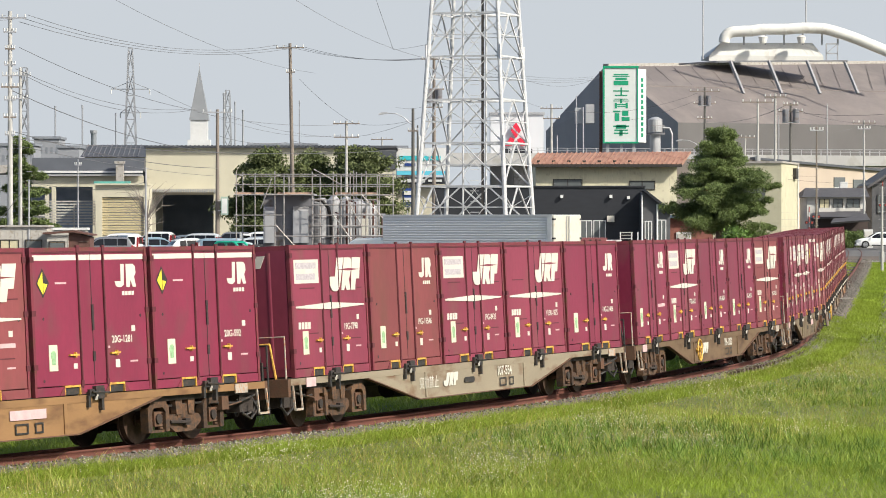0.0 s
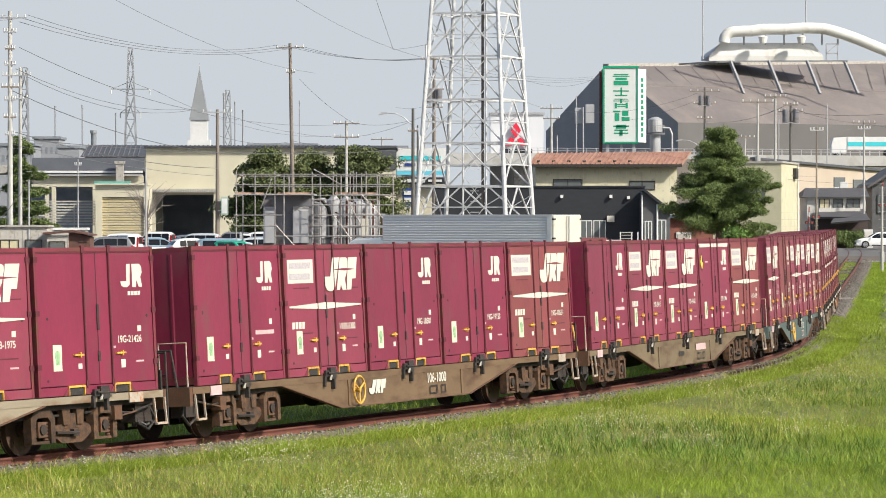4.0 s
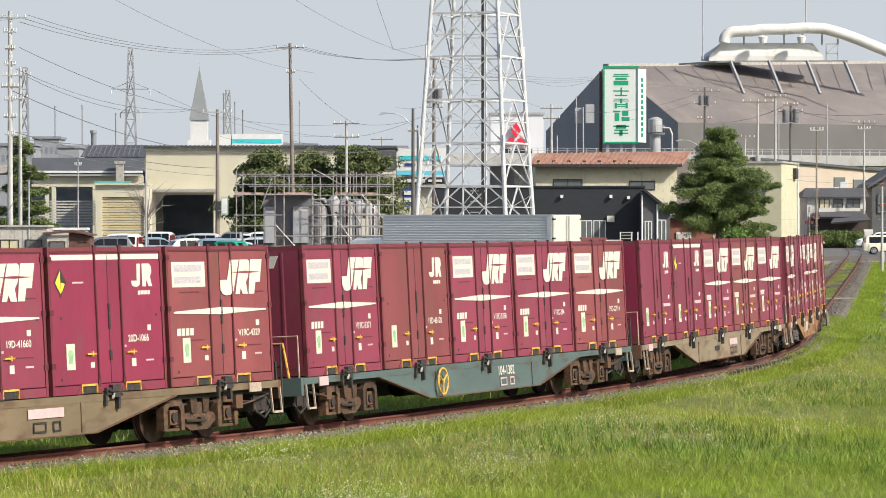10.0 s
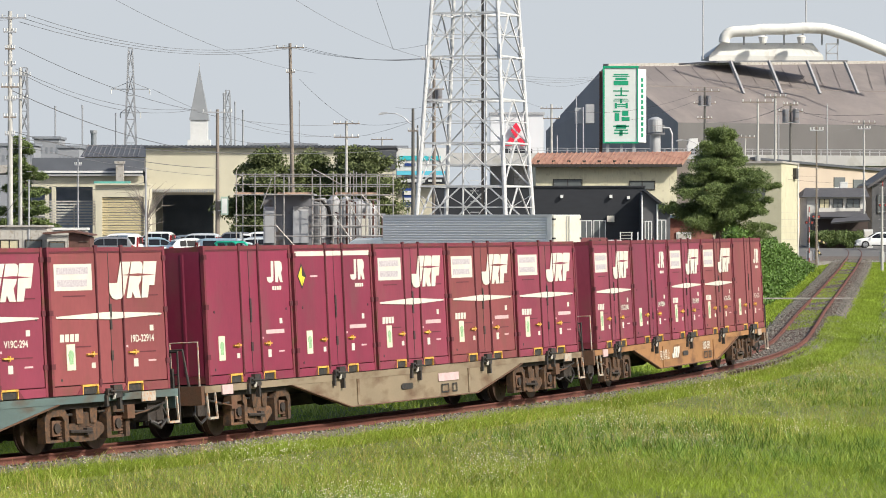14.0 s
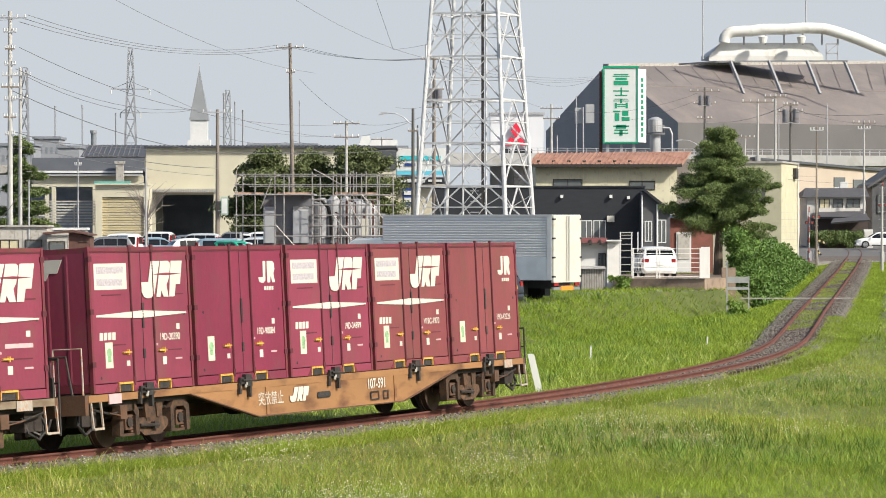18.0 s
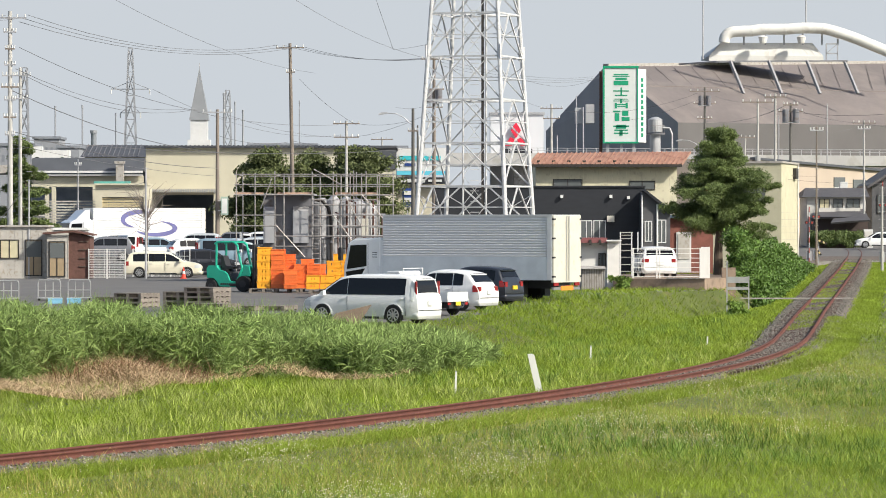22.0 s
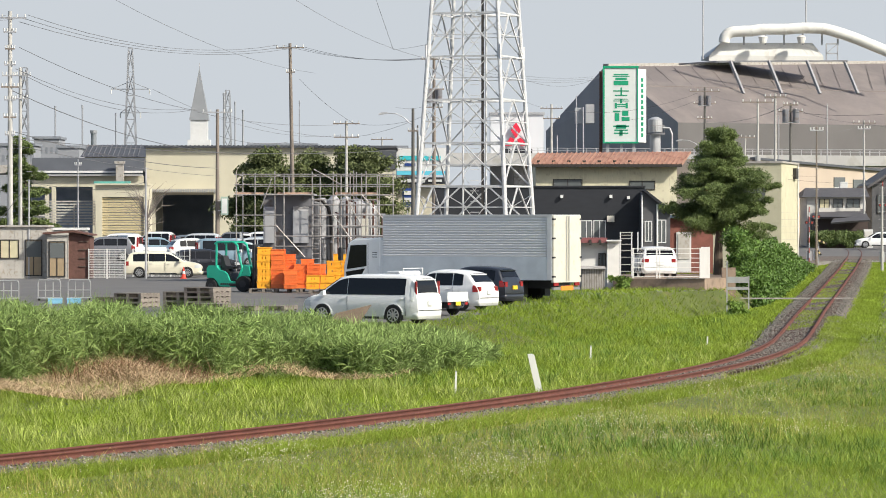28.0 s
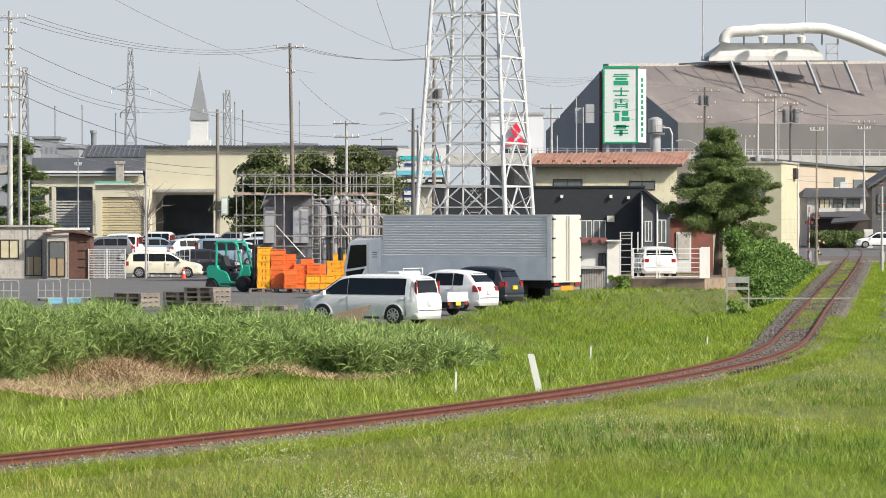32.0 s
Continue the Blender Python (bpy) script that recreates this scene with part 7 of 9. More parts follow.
# ---- pale yellow block beside the crossing ----
YBLOCK = mat("pale_yellow_render", (0.50, 0.47, 0.335), 0.85, var=0.08, scale=0.8, bump=0.1, dirt=(0.42, 0.39, 0.27), amount=0.2)
yb = thing("yellow_block", pose(25.09, 278.0, 0.3, 0, 0, -14), "pale yellow rendered block with a flat roof", "building")
yz = 8.38 - 0.3
part("wall", Form().box(-7.0, 0, 0, 8.2, 0, yz), YBLOCK, yb)
part("parapet", Form().box(-7.1, 0.1, -0.1, 8.3, yz, yz + 0.15), CONCRETE, yb)
part("window", Form().box(-3.2, -1.2, -0.03, 0.0, yz - 2.9, yz - 1.6), GLASS_DIM, yb)
part("vent_hood", Form().box(0.0, 0.25, 5.6, 6.8, yz - 1.1, yz - 0.3), FRAME_DARK, yb)
for i in range(9):
    part("joint_line", Form().box(0, 0.012, 0.02, 8.18, 0.4 + i * 0.5, 0.42 + i * 0.5), CONCRETE, yb)
part("downpipe", Form().rod((0.06, 7.9, 0), (0.06, 7.9, yz), 0.05, 6), WHITE, yb)
for i in range(6):
    part("roof_vent", Form().rod((-6.5 + i * 0.9, 1.5, yz + 0.15), (-6.5 + i * 0.9, 1.5, yz + 0.6), 0.2, 8), CAGE, yb)
# ---- scaffold plant: grey steel casing with tanks and pipes ----
PLANT = mat("grey_plant_steel", (0.17, 0.17, 0.185), 0.6, metal=0.2, var=0.1, scale=1, bump=0.1, dirt=(0.12, 0.09, 0.07), amount=0.2)
PLANT_L = mat("pale_plant_steel", (0.40, 0.40, 0.41), 0.5, metal=0.3, var=0.1, scale=1, bump=0.05)
TUBE = mat("scaffold_tube", (0.36, 0.345, 0.33), 0.5, metal=0.5, var=0.15, bump=0, dirt=(0.35, 0.24, 0.16), amount=0.2)
PLANK = mat("scaffold_plank", (0.42, 0.28, 0.21), 0.8, var=0.15, bump=0.2)
pc = thing("plant_casing", pose(0, 0, 0), "grey steel plant casing with rounded hatches", "plant")
part("casing", Form().box(-10.25, -7.48, 214, 218, 0.6, 5.52), PLANT, pc)
for a, b in ((467, 486), (519, 546)):
    w = ((b - 784) / 6636 * 214) - ((a - 784) / 6636 * 214)
    ft = Form()
    ft.slab([(213.4, 2.81), (214, 2.81), (214, 4.88), (213.75, 4.88), (213.4, 4.62)], 0, ((a - 784) / 6636 * 214), ((b - 784) / 6636 * 214))
    part("hatch", ft, PLANT_L, pc)
part("roof_plate", Form().box(-10.35, -7.35, 213.8, 218.2, 5.52, 5.62), PLANT_L, pc)
for a, r, top in ((568, 0.5, 350), (590, 0.38, 346), (632, 0.55, 352), (655, 0.4, 360), (612, 0.4, 348)):
    tk = thing("plant_tank", pose(((a - 784) / 6636 * 217), 217 + r * 2, 0.6), "tall pale steel cylinder among scaffolding", "tank", "plant cylinders")
    h = (3.94 + (395 - (top)) / 6636 * 217) - 0.6
    part("shell", Form().rod((0, 0, 0), (0, 0, h - 0.3), r, 14).rod((0, 0, h - 0.3), (0, 0, h), r, 14, r * 0.4), PLANT_L, tk)
    for z in (1.2, 2.4, 3.6):
        if z < h - 0.4:
            part("band", Form().rod((0, 0, z), (0, 0, z + 0.08), r + 0.02, 14), PLANT, tk)
dp = thing("duct_pipe", pose(0, 0, 0), "dark bent duct pipe on the plant", "pipe")
part("pipe", Form().tube([(-7.35, 215, 5.29), (-6.9, 215, 5.2), (-6.58, 215, 4.81), (-6.42, 215, 4.1), (-6.39, 215, 0.8)], 0.1, 8), BLACK, dp)
part("collar", Form().rod((-6.39, 215, 2.81), (-6.39, 215, 2.94), 0.14, 8), PLANT, dp)
mp_ = thing("pipe_rack", pose(0, 0, 0), "rack of pale pipes and valves", "pipes")
g7 = np.random.default_rng(77)
for i in range(16):
    a = 598 + i * 5.2
    x = (a - 784) / 6636 * 215.5
    z1 = 3.94 + (395 - g7.uniform(352, 385)) / 6636 * 215.5
    part("pipe", Form().tube([(x, 215.5 + g7.uniform(-0.4, 0.6), 0.6), (x, 215.5, z1), (x + g7.uniform(-0.3, 0.3), 216.2, z1 + 0.05)], g7.uniform(0.03, 0.07), 6), PLANT_L if i % 3 else BROWN, mp_)
for b in (380, 402, 418):
    part("header_pipe", Form().rod((-6.09, 215.2, (3.94 + (395 - (b)) / 6636 * 215)), (-3.3, 215.2, (3.94 + (395 - (b)) / 6636 * 215)), 0.06, 6), PLANT_L, mp_)
part("valve_box", Form().box(-4.67, -4.28, 214.8, 215.2, 3.23, 4.2), CREAM_STEEL, mp_)

sc_ = thing("scaffold", pose(0, 0, 0), "tubular steel scaffolding round the plant", "scaffold")
POSTS = (419, 452, 487, 503, 553, 567, 590, 604, 620, 626, 640, 648, 668, 696)
for i, a in enumerate(POSTS):
    for y in ((212.6,) if i % 3 else (212.6, 219.5)):
        part("standard", Form().rod((((a - 784) / 6636 * 213), y, 0.6), (((a - 784) / 6636 * 213), y, (3.94 + (395 - (302 + (i * 5) % 9)) / 6636 * 213)), 0.035, 6), TUBE, sc_)
for b, a0, a1 in ((309, 415, 700), (327, 415, 700), (345, 415, 556), (345, 596, 700), (381, 415, 500), (400, 415, 490), (381, 553, 700), (400, 553, 690), (418, 487, 690), (363, 553, 700), (354, 553, 668), (436, 487, 560)):
    part("ledger", Form().rod(((a0 - 784) / 6636 * 213, 212.55, (3.94 + (395 - (b)) / 6636 * 213)), ((a1 - 784) / 6636 * 213, 212.55, (3.94 + (395 - (b)) / 6636 * 213)), 0.032, 6), TUBE, sc_)
for b, a0, a1 in ((312, 440, 690), (330, 440, 690), (346, 460, 690)):
    part("ledger", Form().rod(((a0 - 784) / 6636 * 219, 219.5, (3.94 + (395 - (b)) / 6636 * 219)), ((a1 - 784) / 6636 * 219, 219.5, (3.94 + (395 - (b)) / 6636 * 219)), 0.032, 6), TUBE, sc_)
for a in POSTS[::2]:
    for b in (309, 345):
        part("transom", Form().rod((((a - 784) / 6636 * 213), 212.5, (3.94 + (395 - (b)) / 6636 * 213)), (((a - 784) / 6636 * 213), 219.5, (3.94 + (395 - (b)) / 6636 * 213)), 0.03, 6), TUBE, sc_)
for (a0, b0), (a1, b1) in (((482, 315), (462, 370)), ((490, 400), (540, 455)), ((556, 300), (604, 327)), ((610, 345), (640, 400)), ((640, 345), (690, 400)), ((590, 380), (626, 430))):
    part("brace", Form().rod(((a0 - 784) / 6636 * 213, 212.5, 3.94 + (395 - b0) / 6636 * 213), ((a1 - 784) / 6636 * 213, 212.5, 3.94 + (395 - b1) / 6636 * 213), 0.03, 6), TUBE, sc_)
for a0, a1 in ((493, 552), (594, 668), (418, 466)):
    part("plank", Form().box(((a0 - 784) / 6636 * 214), ((a1 - 784) / 6636 * 214), 212.7, 214.4, 5.55, 5.68), PLANK, sc_)
for i in range(14):
    z = 0.8 + i * 0.28
    part("ladder_rung", Form().rod((-7.41, 212.5, z), (-7.0, 212.5, z), 0.02, 5), TUBE, sc_)

# ---- steel lattice tower ----
GALV = mat("galvanised_steel", (0.56, 0.56, 0.56), 0.5, metal=0.1, var=0.12, scale=2, bump=0.05, dirt=(0.4, 0.4, 0.4), amount=0.2)
TXC = 2.25
TK = 226.0 / 262.0
tw_ = thing("lattice_tower", pose(TXC * TK, 226.0, 0.973) @ Matrix.Scale(TK, 4), "tall galvanised steel lattice radio tower", "tower")
def leg_at(k, z):
    r = 4.88 - 0.0795 * z
    a = radians(26.5 + 90 * k)
    return Vector((r * math.cos(a), r * math.sin(a), z))
LEVELS = [0.0, 3.1, 6.0, 9.0, 12.0, 15.0, 18.0, 20.6, 23.0, 25.3, 27.5, 29.6, 31.5]
for k in range(4):
    part("leg", Form().rod(leg_at(k, 0), leg_at(k, 31.5), 0.17, 10, 0.12), GALV, tw_)
    part("footing", Form().box(-0.5, 0.5, -0.5, 0.5, -0.4, 0.25, Matrix.Translation(leg_at(k, 0))), CONCRETE, tw_)
    for z in (3.0, 9.0, 15.3, 20.5, 25.2):
        p = leg_at(k, z)
        part("splice_plate", Form().box(-0.22, 0.22, -0.06, 0.06, -0.5, 0.5, Matrix.Translation(p) @ Matrix.Rotation(radians(26.5 + 90 * k), 4, "Z")), GALV, tw_)
    k2 = (k + 1) % 4
    for i, (z0, z1) in enumerate(zip(LEVELS[:-1], LEVELS[1:])):
        a0, a1, b0, b1 = leg_at(k, z0), leg_at(k, z1), leg_at(k2, z0), leg_at(k2, z1)
        zm = (z0 + z1) / 2
        part("ring_beam", Form().bar(a1, b1, 0.12, 0.12), GALV, tw_)
        mid = (a1 + b1) / 2
        part("brace", Form().bar(a0, mid, 0.095, 0.095), GALV, tw_)
        part("brace", Form().bar(b0, mid, 0.095, 0.095), GALV, tw_)
        qa, qb = leg_at(k, zm), leg_at(k2, zm)
        ha, hb = (a0 + mid) / 2, (b0 + mid) / 2
        part("strut", Form().bar(qa, ha, 0.06, 0.06).bar(qb, hb, 0.06, 0.06).bar(ha, leg_at(k, z0 + (z1 - z0) * 0.8), 0.055, 0.055).bar(hb, leg_at(k2, z0 + (z1 - z0) * 0.8), 0.055, 0.055).bar(ha, hb, 0.06, 0.06), GALV, tw_)
for x, y in ((-0.85, -0.6), (0.75, -0.6), (0.75, 0.6), (-0.85, 0.6)):
    part("mast_pole", Form().rod((x, y, 0), (x, y, 31.5), 0.07, 6), GALV, tw_)
for i in range(15):
    z = 0.6 + i * 2.05
    part("mast_brace", Form().bar((-0.85, -0.6, z), (0.75, -0.6, z + 2.05), 0.045).bar((0.75, 0.6, z), (-0.85, 0.6, z + 2.05), 0.045).bar((-0.85, -0.6, z), (-0.85, 0.6, z + 2.05), 0.045), GALV, tw_)
part("cable_bundle", Form().box(0.42, 0.60, -0.55, -0.40, 0.0, 31.5), BLACK, tw_, "black cable bundle")
for i in range(42):
    z = 0.5 + i * 0.74
    part("rung", Form().bar((-0.35, -0.66, z), (0.25, -0.66, z), 0.045), GALV, tw_)
for z in (6, 12, 18, 23, 27.5):
    f = Form()
    for k in range(4):
        p = leg_at(k, z)
        f.bar(p, (p.x * 0.12, p.y * 0.12, z), 0.09)
    part("inner_beam", f, GALV, tw_)

# ---- hall and garage on the left ----
HALLW = mat("cream_hall_wall", (0.52, 0.485, 0.37), 0.75, var=0.06, scale=0.4, bump=0.05, dirt=(0.5, 0.46, 0.34), amount=0.12)
HALLR = mat("dark_hall_roof", (0.075, 0.08, 0.09), 0.6, metal=0.1, var=0.15, scale=0.5, bump=0.1)
SHUTTER = mat("cream_shutter", (0.56, 0.48, 0.30), 0.6, var=0.06, bump=0.05)
# wall colour carries the dim bluish shade of the interiors
INSIDE = mat("interior_shade_tone", (0.20, 0.235, 0.29), 0.9, var=0.3, scale=0.6, bump=0)
hl = thing("garage_hall", pose(0, 0, 0), "large cream industrial garage hall with a dark doorway", "building")
for x0, x1, z0, z1 in ((-30.12, -29.15, 0.5, 11.56), (-29.15, -23.25, 6.8, 11.56), (-23.25, -10.54, 0.5, 11.56), (-10.54, -4.81, 0.5, 9.38)):
    part("wall", Form().box(x0, x1, 380, 380.5, z0, z1), HALLW, hl)
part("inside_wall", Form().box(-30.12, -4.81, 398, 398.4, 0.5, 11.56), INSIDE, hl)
part("side_wall", Form().box(-30.12, -30.12 + 0.4, 380.5, 398, 0.5, 11.56), HALLW, hl)
part("inside_floor", Form().box(-30.12, -4.81, 380, 398, 0.5, 0.62), CONCRETE, hl)
part("roof", Form().box(-30.24, -4.7, 379.6, 400, 11.56, 11.79), HALLR, hl)
for i in range(52):
    a = -30.12 + i * 0.44
    part("roof_corrugation", Form().slab([(a, 11.56), (a + 0.32, 11.56), (a + 0.24, 11.84), (a + 0.08, 11.84)], 1, 379.4, 379.65), HALLR, hl)
part("grey_panel", Form().box(-10.54, -4.75, 379.8, 380.4, 9.38, 11.33), HALLR, hl)
part("canopy", Form().box(-29.89, -22.91, 378.4, 380, 7.09, 7.43), HALLW, hl)
for i in range(40):
    a = -29.89 + i * 0.175
    part("canopy_rib", Form().box(a, a + 0.08, 378.35, 378.42, 7.03, 7.38), PLANT_L, hl)
wg = thing("low_wing", pose(0, 0, 0), "low workshop wing with open bays and dark roof", "building")
part("roof", Form().slab([(377.6, 9.15), (377.2, 9.21), (378.6, 10.53), (386, 10.58), (386, 9.15)], 0, -41.46, -30.12), HALLR, wg)
part("fascia", Form().box(-41.46, -30.18, 377, 377.3, 8.98, 9.2), WFRAME, wg)
part("gutter", Form().box(-41.46, -30.18, 376.95, 377.25, 8.69, 8.84), PLANT_L, wg)
part("lintel", Form().box(-41.46, -30.18, 377.6, 378, 7.6, 8.69), HALLW, wg)
for a in (84, 96, 168):
    part("column", Form().box(((a - 784) / 6636 * 380), ((a + 7 - 784) / 6636 * 380), 377.5, 378.1, 0.5, 7.6), HALLW, wg)
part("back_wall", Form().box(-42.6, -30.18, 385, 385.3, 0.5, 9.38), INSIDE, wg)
part("vent_tower", Form().box(-32.81, -32.07, 376.1, 376.9, 7.9, 9.9).box(-32.95, -31.93, 376.0, 376.95, 9.9, 10.15), CONCRETE, wg)
ra = thing("slat_fence", pose(0, 0, 0), "pale horizontal slat fence before the wing", "fence")
for i in range(9):
    z = 3.77 + i * 0.28
    part("slat", Form().box(-40.92, -34.42, 372, 372.06, z, z + 0.15), HUT, ra)
for a in (54, 92, 131, 169):
    part("post", Form().box(((a - 784) / 6636 * 372) - 0.06, ((a - 784) / 6636 * 372) + 0.06, 372.06, 372.2, 0.4, 5.79), HUT, ra)
an = thing("shutter_garage", pose(0, 0, 0), "cream garage annexe with a rolling shutter", "building")
part("wall", Form().box(-33.92, -33.26, 366, 372, 0.5, 7.64).box(-29.18, -28.85, 366, 372, 0.5, 7.64).box(-33.26, -29.18, 366, 372, 6.48, 7.64), HALLW, an)
for i in range(24):
    z = 0.5 + (6.48 - 0.5) * i / 24
    part("shutter_slat", Form().slab([(366.25, z), (366.3, z), (366.3, z + 0.19), (366.22, z + 0.17)], 0, -33.26, -29.18), SHUTTER, an)
part("roof", Form().box(-34.03, -28.79, 365.6, 372.2, 7.64, 7.8), HALLW, an)
part("teal_edge", Form().box(-34.14, -30.56, 366.5, 366.9, 7.75, 8.02), mat("teal_edge_paint", (0.10, 0.33, 0.29), 0.5, var=0.1), an)
ho = thing("tiled_house", pose(0, 0, 0), "far house with a grey tiled roof", "house")
part("wall", Form().box(-40.13, -33.16, 420, 426, 0.5, 11.35), HALLW, ho)
part("roof", Form().add([(-40.44, 418, 11.31), (-32.88, 418, 11.31), (-33.27, 423, 12.74), (-40.03, 423, 12.74), (-40.44, 428, 11.49), (-32.88, 428, 11.49)],
                     [(0, 1, 2, 3), (3, 2, 5, 4), (0, 3, 4), (1, 5, 2), (0, 4, 5, 1)]), HALLR, ho)
for i in range(12):
    part("roof_rib", Form().bar((-40.19 + i * 0.56, 418, 11.37), (-39.97 + i * 0.54, 423, 12.8), 0.08, 0.1), PLANT, ho)

# ---- sign hall, white sign building, sign tower ----
TEALSIGN = mat("teal_sign_paint", (0.05, 0.45, 0.50), 0.4, var=0.05)
NAVY = mat("navy_sign", (0.02, 0.05, 0.2), 0.4, var=0.05)
sh_ = thing("sign_shop", pose(0, 0, 0), "cream shop with teal and blue sign boards", "building")
part("wall", Form().box(-5.0, 0.48, 395, 402, 0.5, 8.52), HALLW, sh_)
part("upper_board", Form().box(-4.87, 0.36, 394, 394.6, 9.46, 11.84), WFRAME, sh_)
bars = part("teal_bars", Form().box(-4.56, -3.32, 393.9, 394, 10.53, 11.01).box(-3.14, -0.24, 393.9, 394, 10.53, 11.01), TEALSIGN, sh_)
part("dark_bars", Form().box(-4.03, -2.9, 393.9, 394, 9.94, 10.23), NAVY, sh_)
part("sky_band", Form().box(-4.86, 0.36, 393.8, 394, 8.99, 9.4), mat("sky_blue_band", (0.12, 0.5, 0.65), 0.4, var=0.05), sh_)
part("dark_band", Form().box(-4.86, 0.36, 393.8, 394, 8.04, 8.75), BLACKW, sh_)
part("pale_bars", Form().box(-4.5, -1.9, 393.7, 393.8, 8.21, 8.57).box(-1.54, -0.12, 393.7, 393.8, 8.27, 8.51), WFRAME, sh_)
part("blue_board", Form().box(-4.25, -3.01, 392, 392.2, 5.65, 7.6), NAVY, sh_)
part("board_bars", Form().box(-4.08, -3.19, 391.9, 392, 6.89, 7.31).box(-4.08, -3.19, 391.9, 392, 6.13, 6.6), WFRAME, sh_)
part("board_post", Form().box(-3.78, -3.6, 392.2, 392.4, 0.5, 7.6), PLANT_L, sh_)

ws_ = thing("white_sign_building", pose(0, 0, 0), "white building front with a red three-part emblem", "building")
part("wall", Form().box(5.57, 11.8, 440, 448, 0.5, 16.87), mat("white_cladding", (0.58, 0.59, 0.61), 0.6, var=0.03, scale=0.4, bump=0), ws_)
part("side_band", Form().box(5.44, 11.93, 439.8, 448.2, 16.67, 16.94), PLANT_L, ws_)
REDP = mat("red_emblem_paint", (0.6, 0.02, 0.05), 0.4, var=0.03)
for pts in ([(913, 216), (922, 231), (913, 245), (904, 231)], [(903, 243), (911, 247), (906, 258), (893, 258)], [(923, 243), (915, 247), (920, 258), (933, 258)]):
    part("emblem_piece", Form().slab([((a - 784) / 6636 * 439.6, 3.94 + (395 - b) / 6636 * 439.6) for a, b in pts], 1, 439.5, 439.8), REDP, ws_)
for a in (894, 907, 920, 933):
    part("dark_bar", Form().box((a - 784) / 6636 * 439.6, (a + 9 - 784) / 6636 * 439.6, 439.5, 439.8, 11.9, 12.63), BLACKW, ws_)

SIGNW = mat("white_sign_face", (0.58, 0.61, 0.59), 0.4, var=0.03, bump=0)
SIGNG = mat("green_sign_paint", (0.01, 0.28, 0.14), 0.4, var=0.05, bump=0)
st = thing("sign_tower", pose(0, 0, 0), "tall white sign board with green characters and frame", "sign")
part("face", Form().box(18.04, 21.77, 420, 420.3, 12.99, 21.35), SIGNW, st)
part("side_face", Form().slab([(21.77, 420.0), (21.84, 420.0), (22.84, 421.6), (22.78, 421.8)], 2, 12.99, 21.22), SIGNW, st)
part("frame", Form().box(17.91, 21.9, 419.9, 420.35, 21.28, 21.53).box(17.91, 21.9, 419.9, 420.35, 12.86, 13.05)
     .box(17.91, 18.1, 419.9, 420.35, 13.05, 21.28).box(21.71, 21.84, 419.9, 420.35, 13.05, 21.28), SIGNG, st)
for a in (1076, 1100, 1122):
    part("leg", Form().box(((a - 784) / 6636 * 420) - 0.15, ((a - 784) / 6636 * 420) + 0.15, 420.3, 420.7, 0.4, 13.05), PLANT_L, st)
part("back_post", Form().rod((17.72, 421, 0.4), (17.72, 421, 20.97), 0.18, 8), BROWN, st)
CHARS = [[(1086, 1112, 0, 3), (1084, 1114, 5, 7), (1089, 1109, 9, 14), (1086, 1112, 16, 26)], [(1098, 1101, 0, 22), (1085, 1113, 8, 11), (1088, 1110, 20, 23)],
         [(1087, 1111, 0, 2), (1085, 1113, 5, 7), (1097, 1101, 0, 12), (1088, 1092, 11, 26), (1107, 1111, 11, 26), (1092, 1107, 14, 17), (1092, 1107, 20, 22)],
         [(1085, 1098, 0, 4), (1088, 1096, 6, 24), (1101, 1112, 0, 12), (1100, 1114, 15, 24)], [(1085, 1113, 2, 5), (1090, 1108, 0, 9), (1087, 1111, 11, 14), (1096, 1102, 11, 25), (1086, 1112, 18, 21)]]
for (top, tall), strokes in zip(((131, 20), (155, 17), (175, 17), (196, 20), (221, 20)), CHARS):
    for a0, a1, b0, b1 in strokes:
        b0, b1 = b0 * tall / 26, b1 * tall / 26
        part("green_stroke", Form().box((a0 - 784) / 6636 * 420, (a1 - 784) / 6636 * 420, 419.97, 420, 3.94 + (395 - top - b1) / 6636 * 420, 3.94 + (395 - top - b0) / 6636 * 420), SIGNG, st)
for i in range(11):
    part("side_stroke", Form().box(22.09, 22.47, 420.6, 420.7, 20.21 - i * 0.62 - 0.42, 20.21 - i * 0.62), SIGNG, st)
sl_ = thing("silo", pose(24.1, 426, 0.4), "pale steel tank with a drum top and platform", "silo")
part("shell", Form().rod((0, 0, 0), (0, 0, 13.6), 0.62, 16), PLANT_L, sl_, smooth=False)
part("drum", Form().rod((0, 0, 13.9), (0, 0, 15.3), 0.82, 16).rod((0, 0, 15.3), (0, 0, 15.6), 0.82, 16, 0.3), PLANT_L, sl_)
part("platform", Form().rod((0, 0, 13.6), (0, 0, 13.72), 1.1, 16), PLANT, sl_)
for i in range(8):
    a = 2 * math.pi * i / 8
    part("rail_post", Form().rod((1.05 * math.cos(a), 1.05 * math.sin(a), 13.7), (1.05 * math.cos(a), 1.05 * math.sin(a), 14.6), 0.03, 5), TUBE, sl_)
part("hand_rail", Form().tube([(1.05 * math.cos(2 * math.pi * i / 16), 1.05 * math.sin(2 * math.pi * i / 16), 14.6) for i in range(17)], 0.03, 5), TUBE, sl_)
part("pipe", Form().tube([(0.8, -0.3, 14.4), (1.6, -0.3, 14.3), (1.9, -0.3, 13.6), (1.9, -0.3, 0)], 0.12, 8), PLANT_L, sl_)

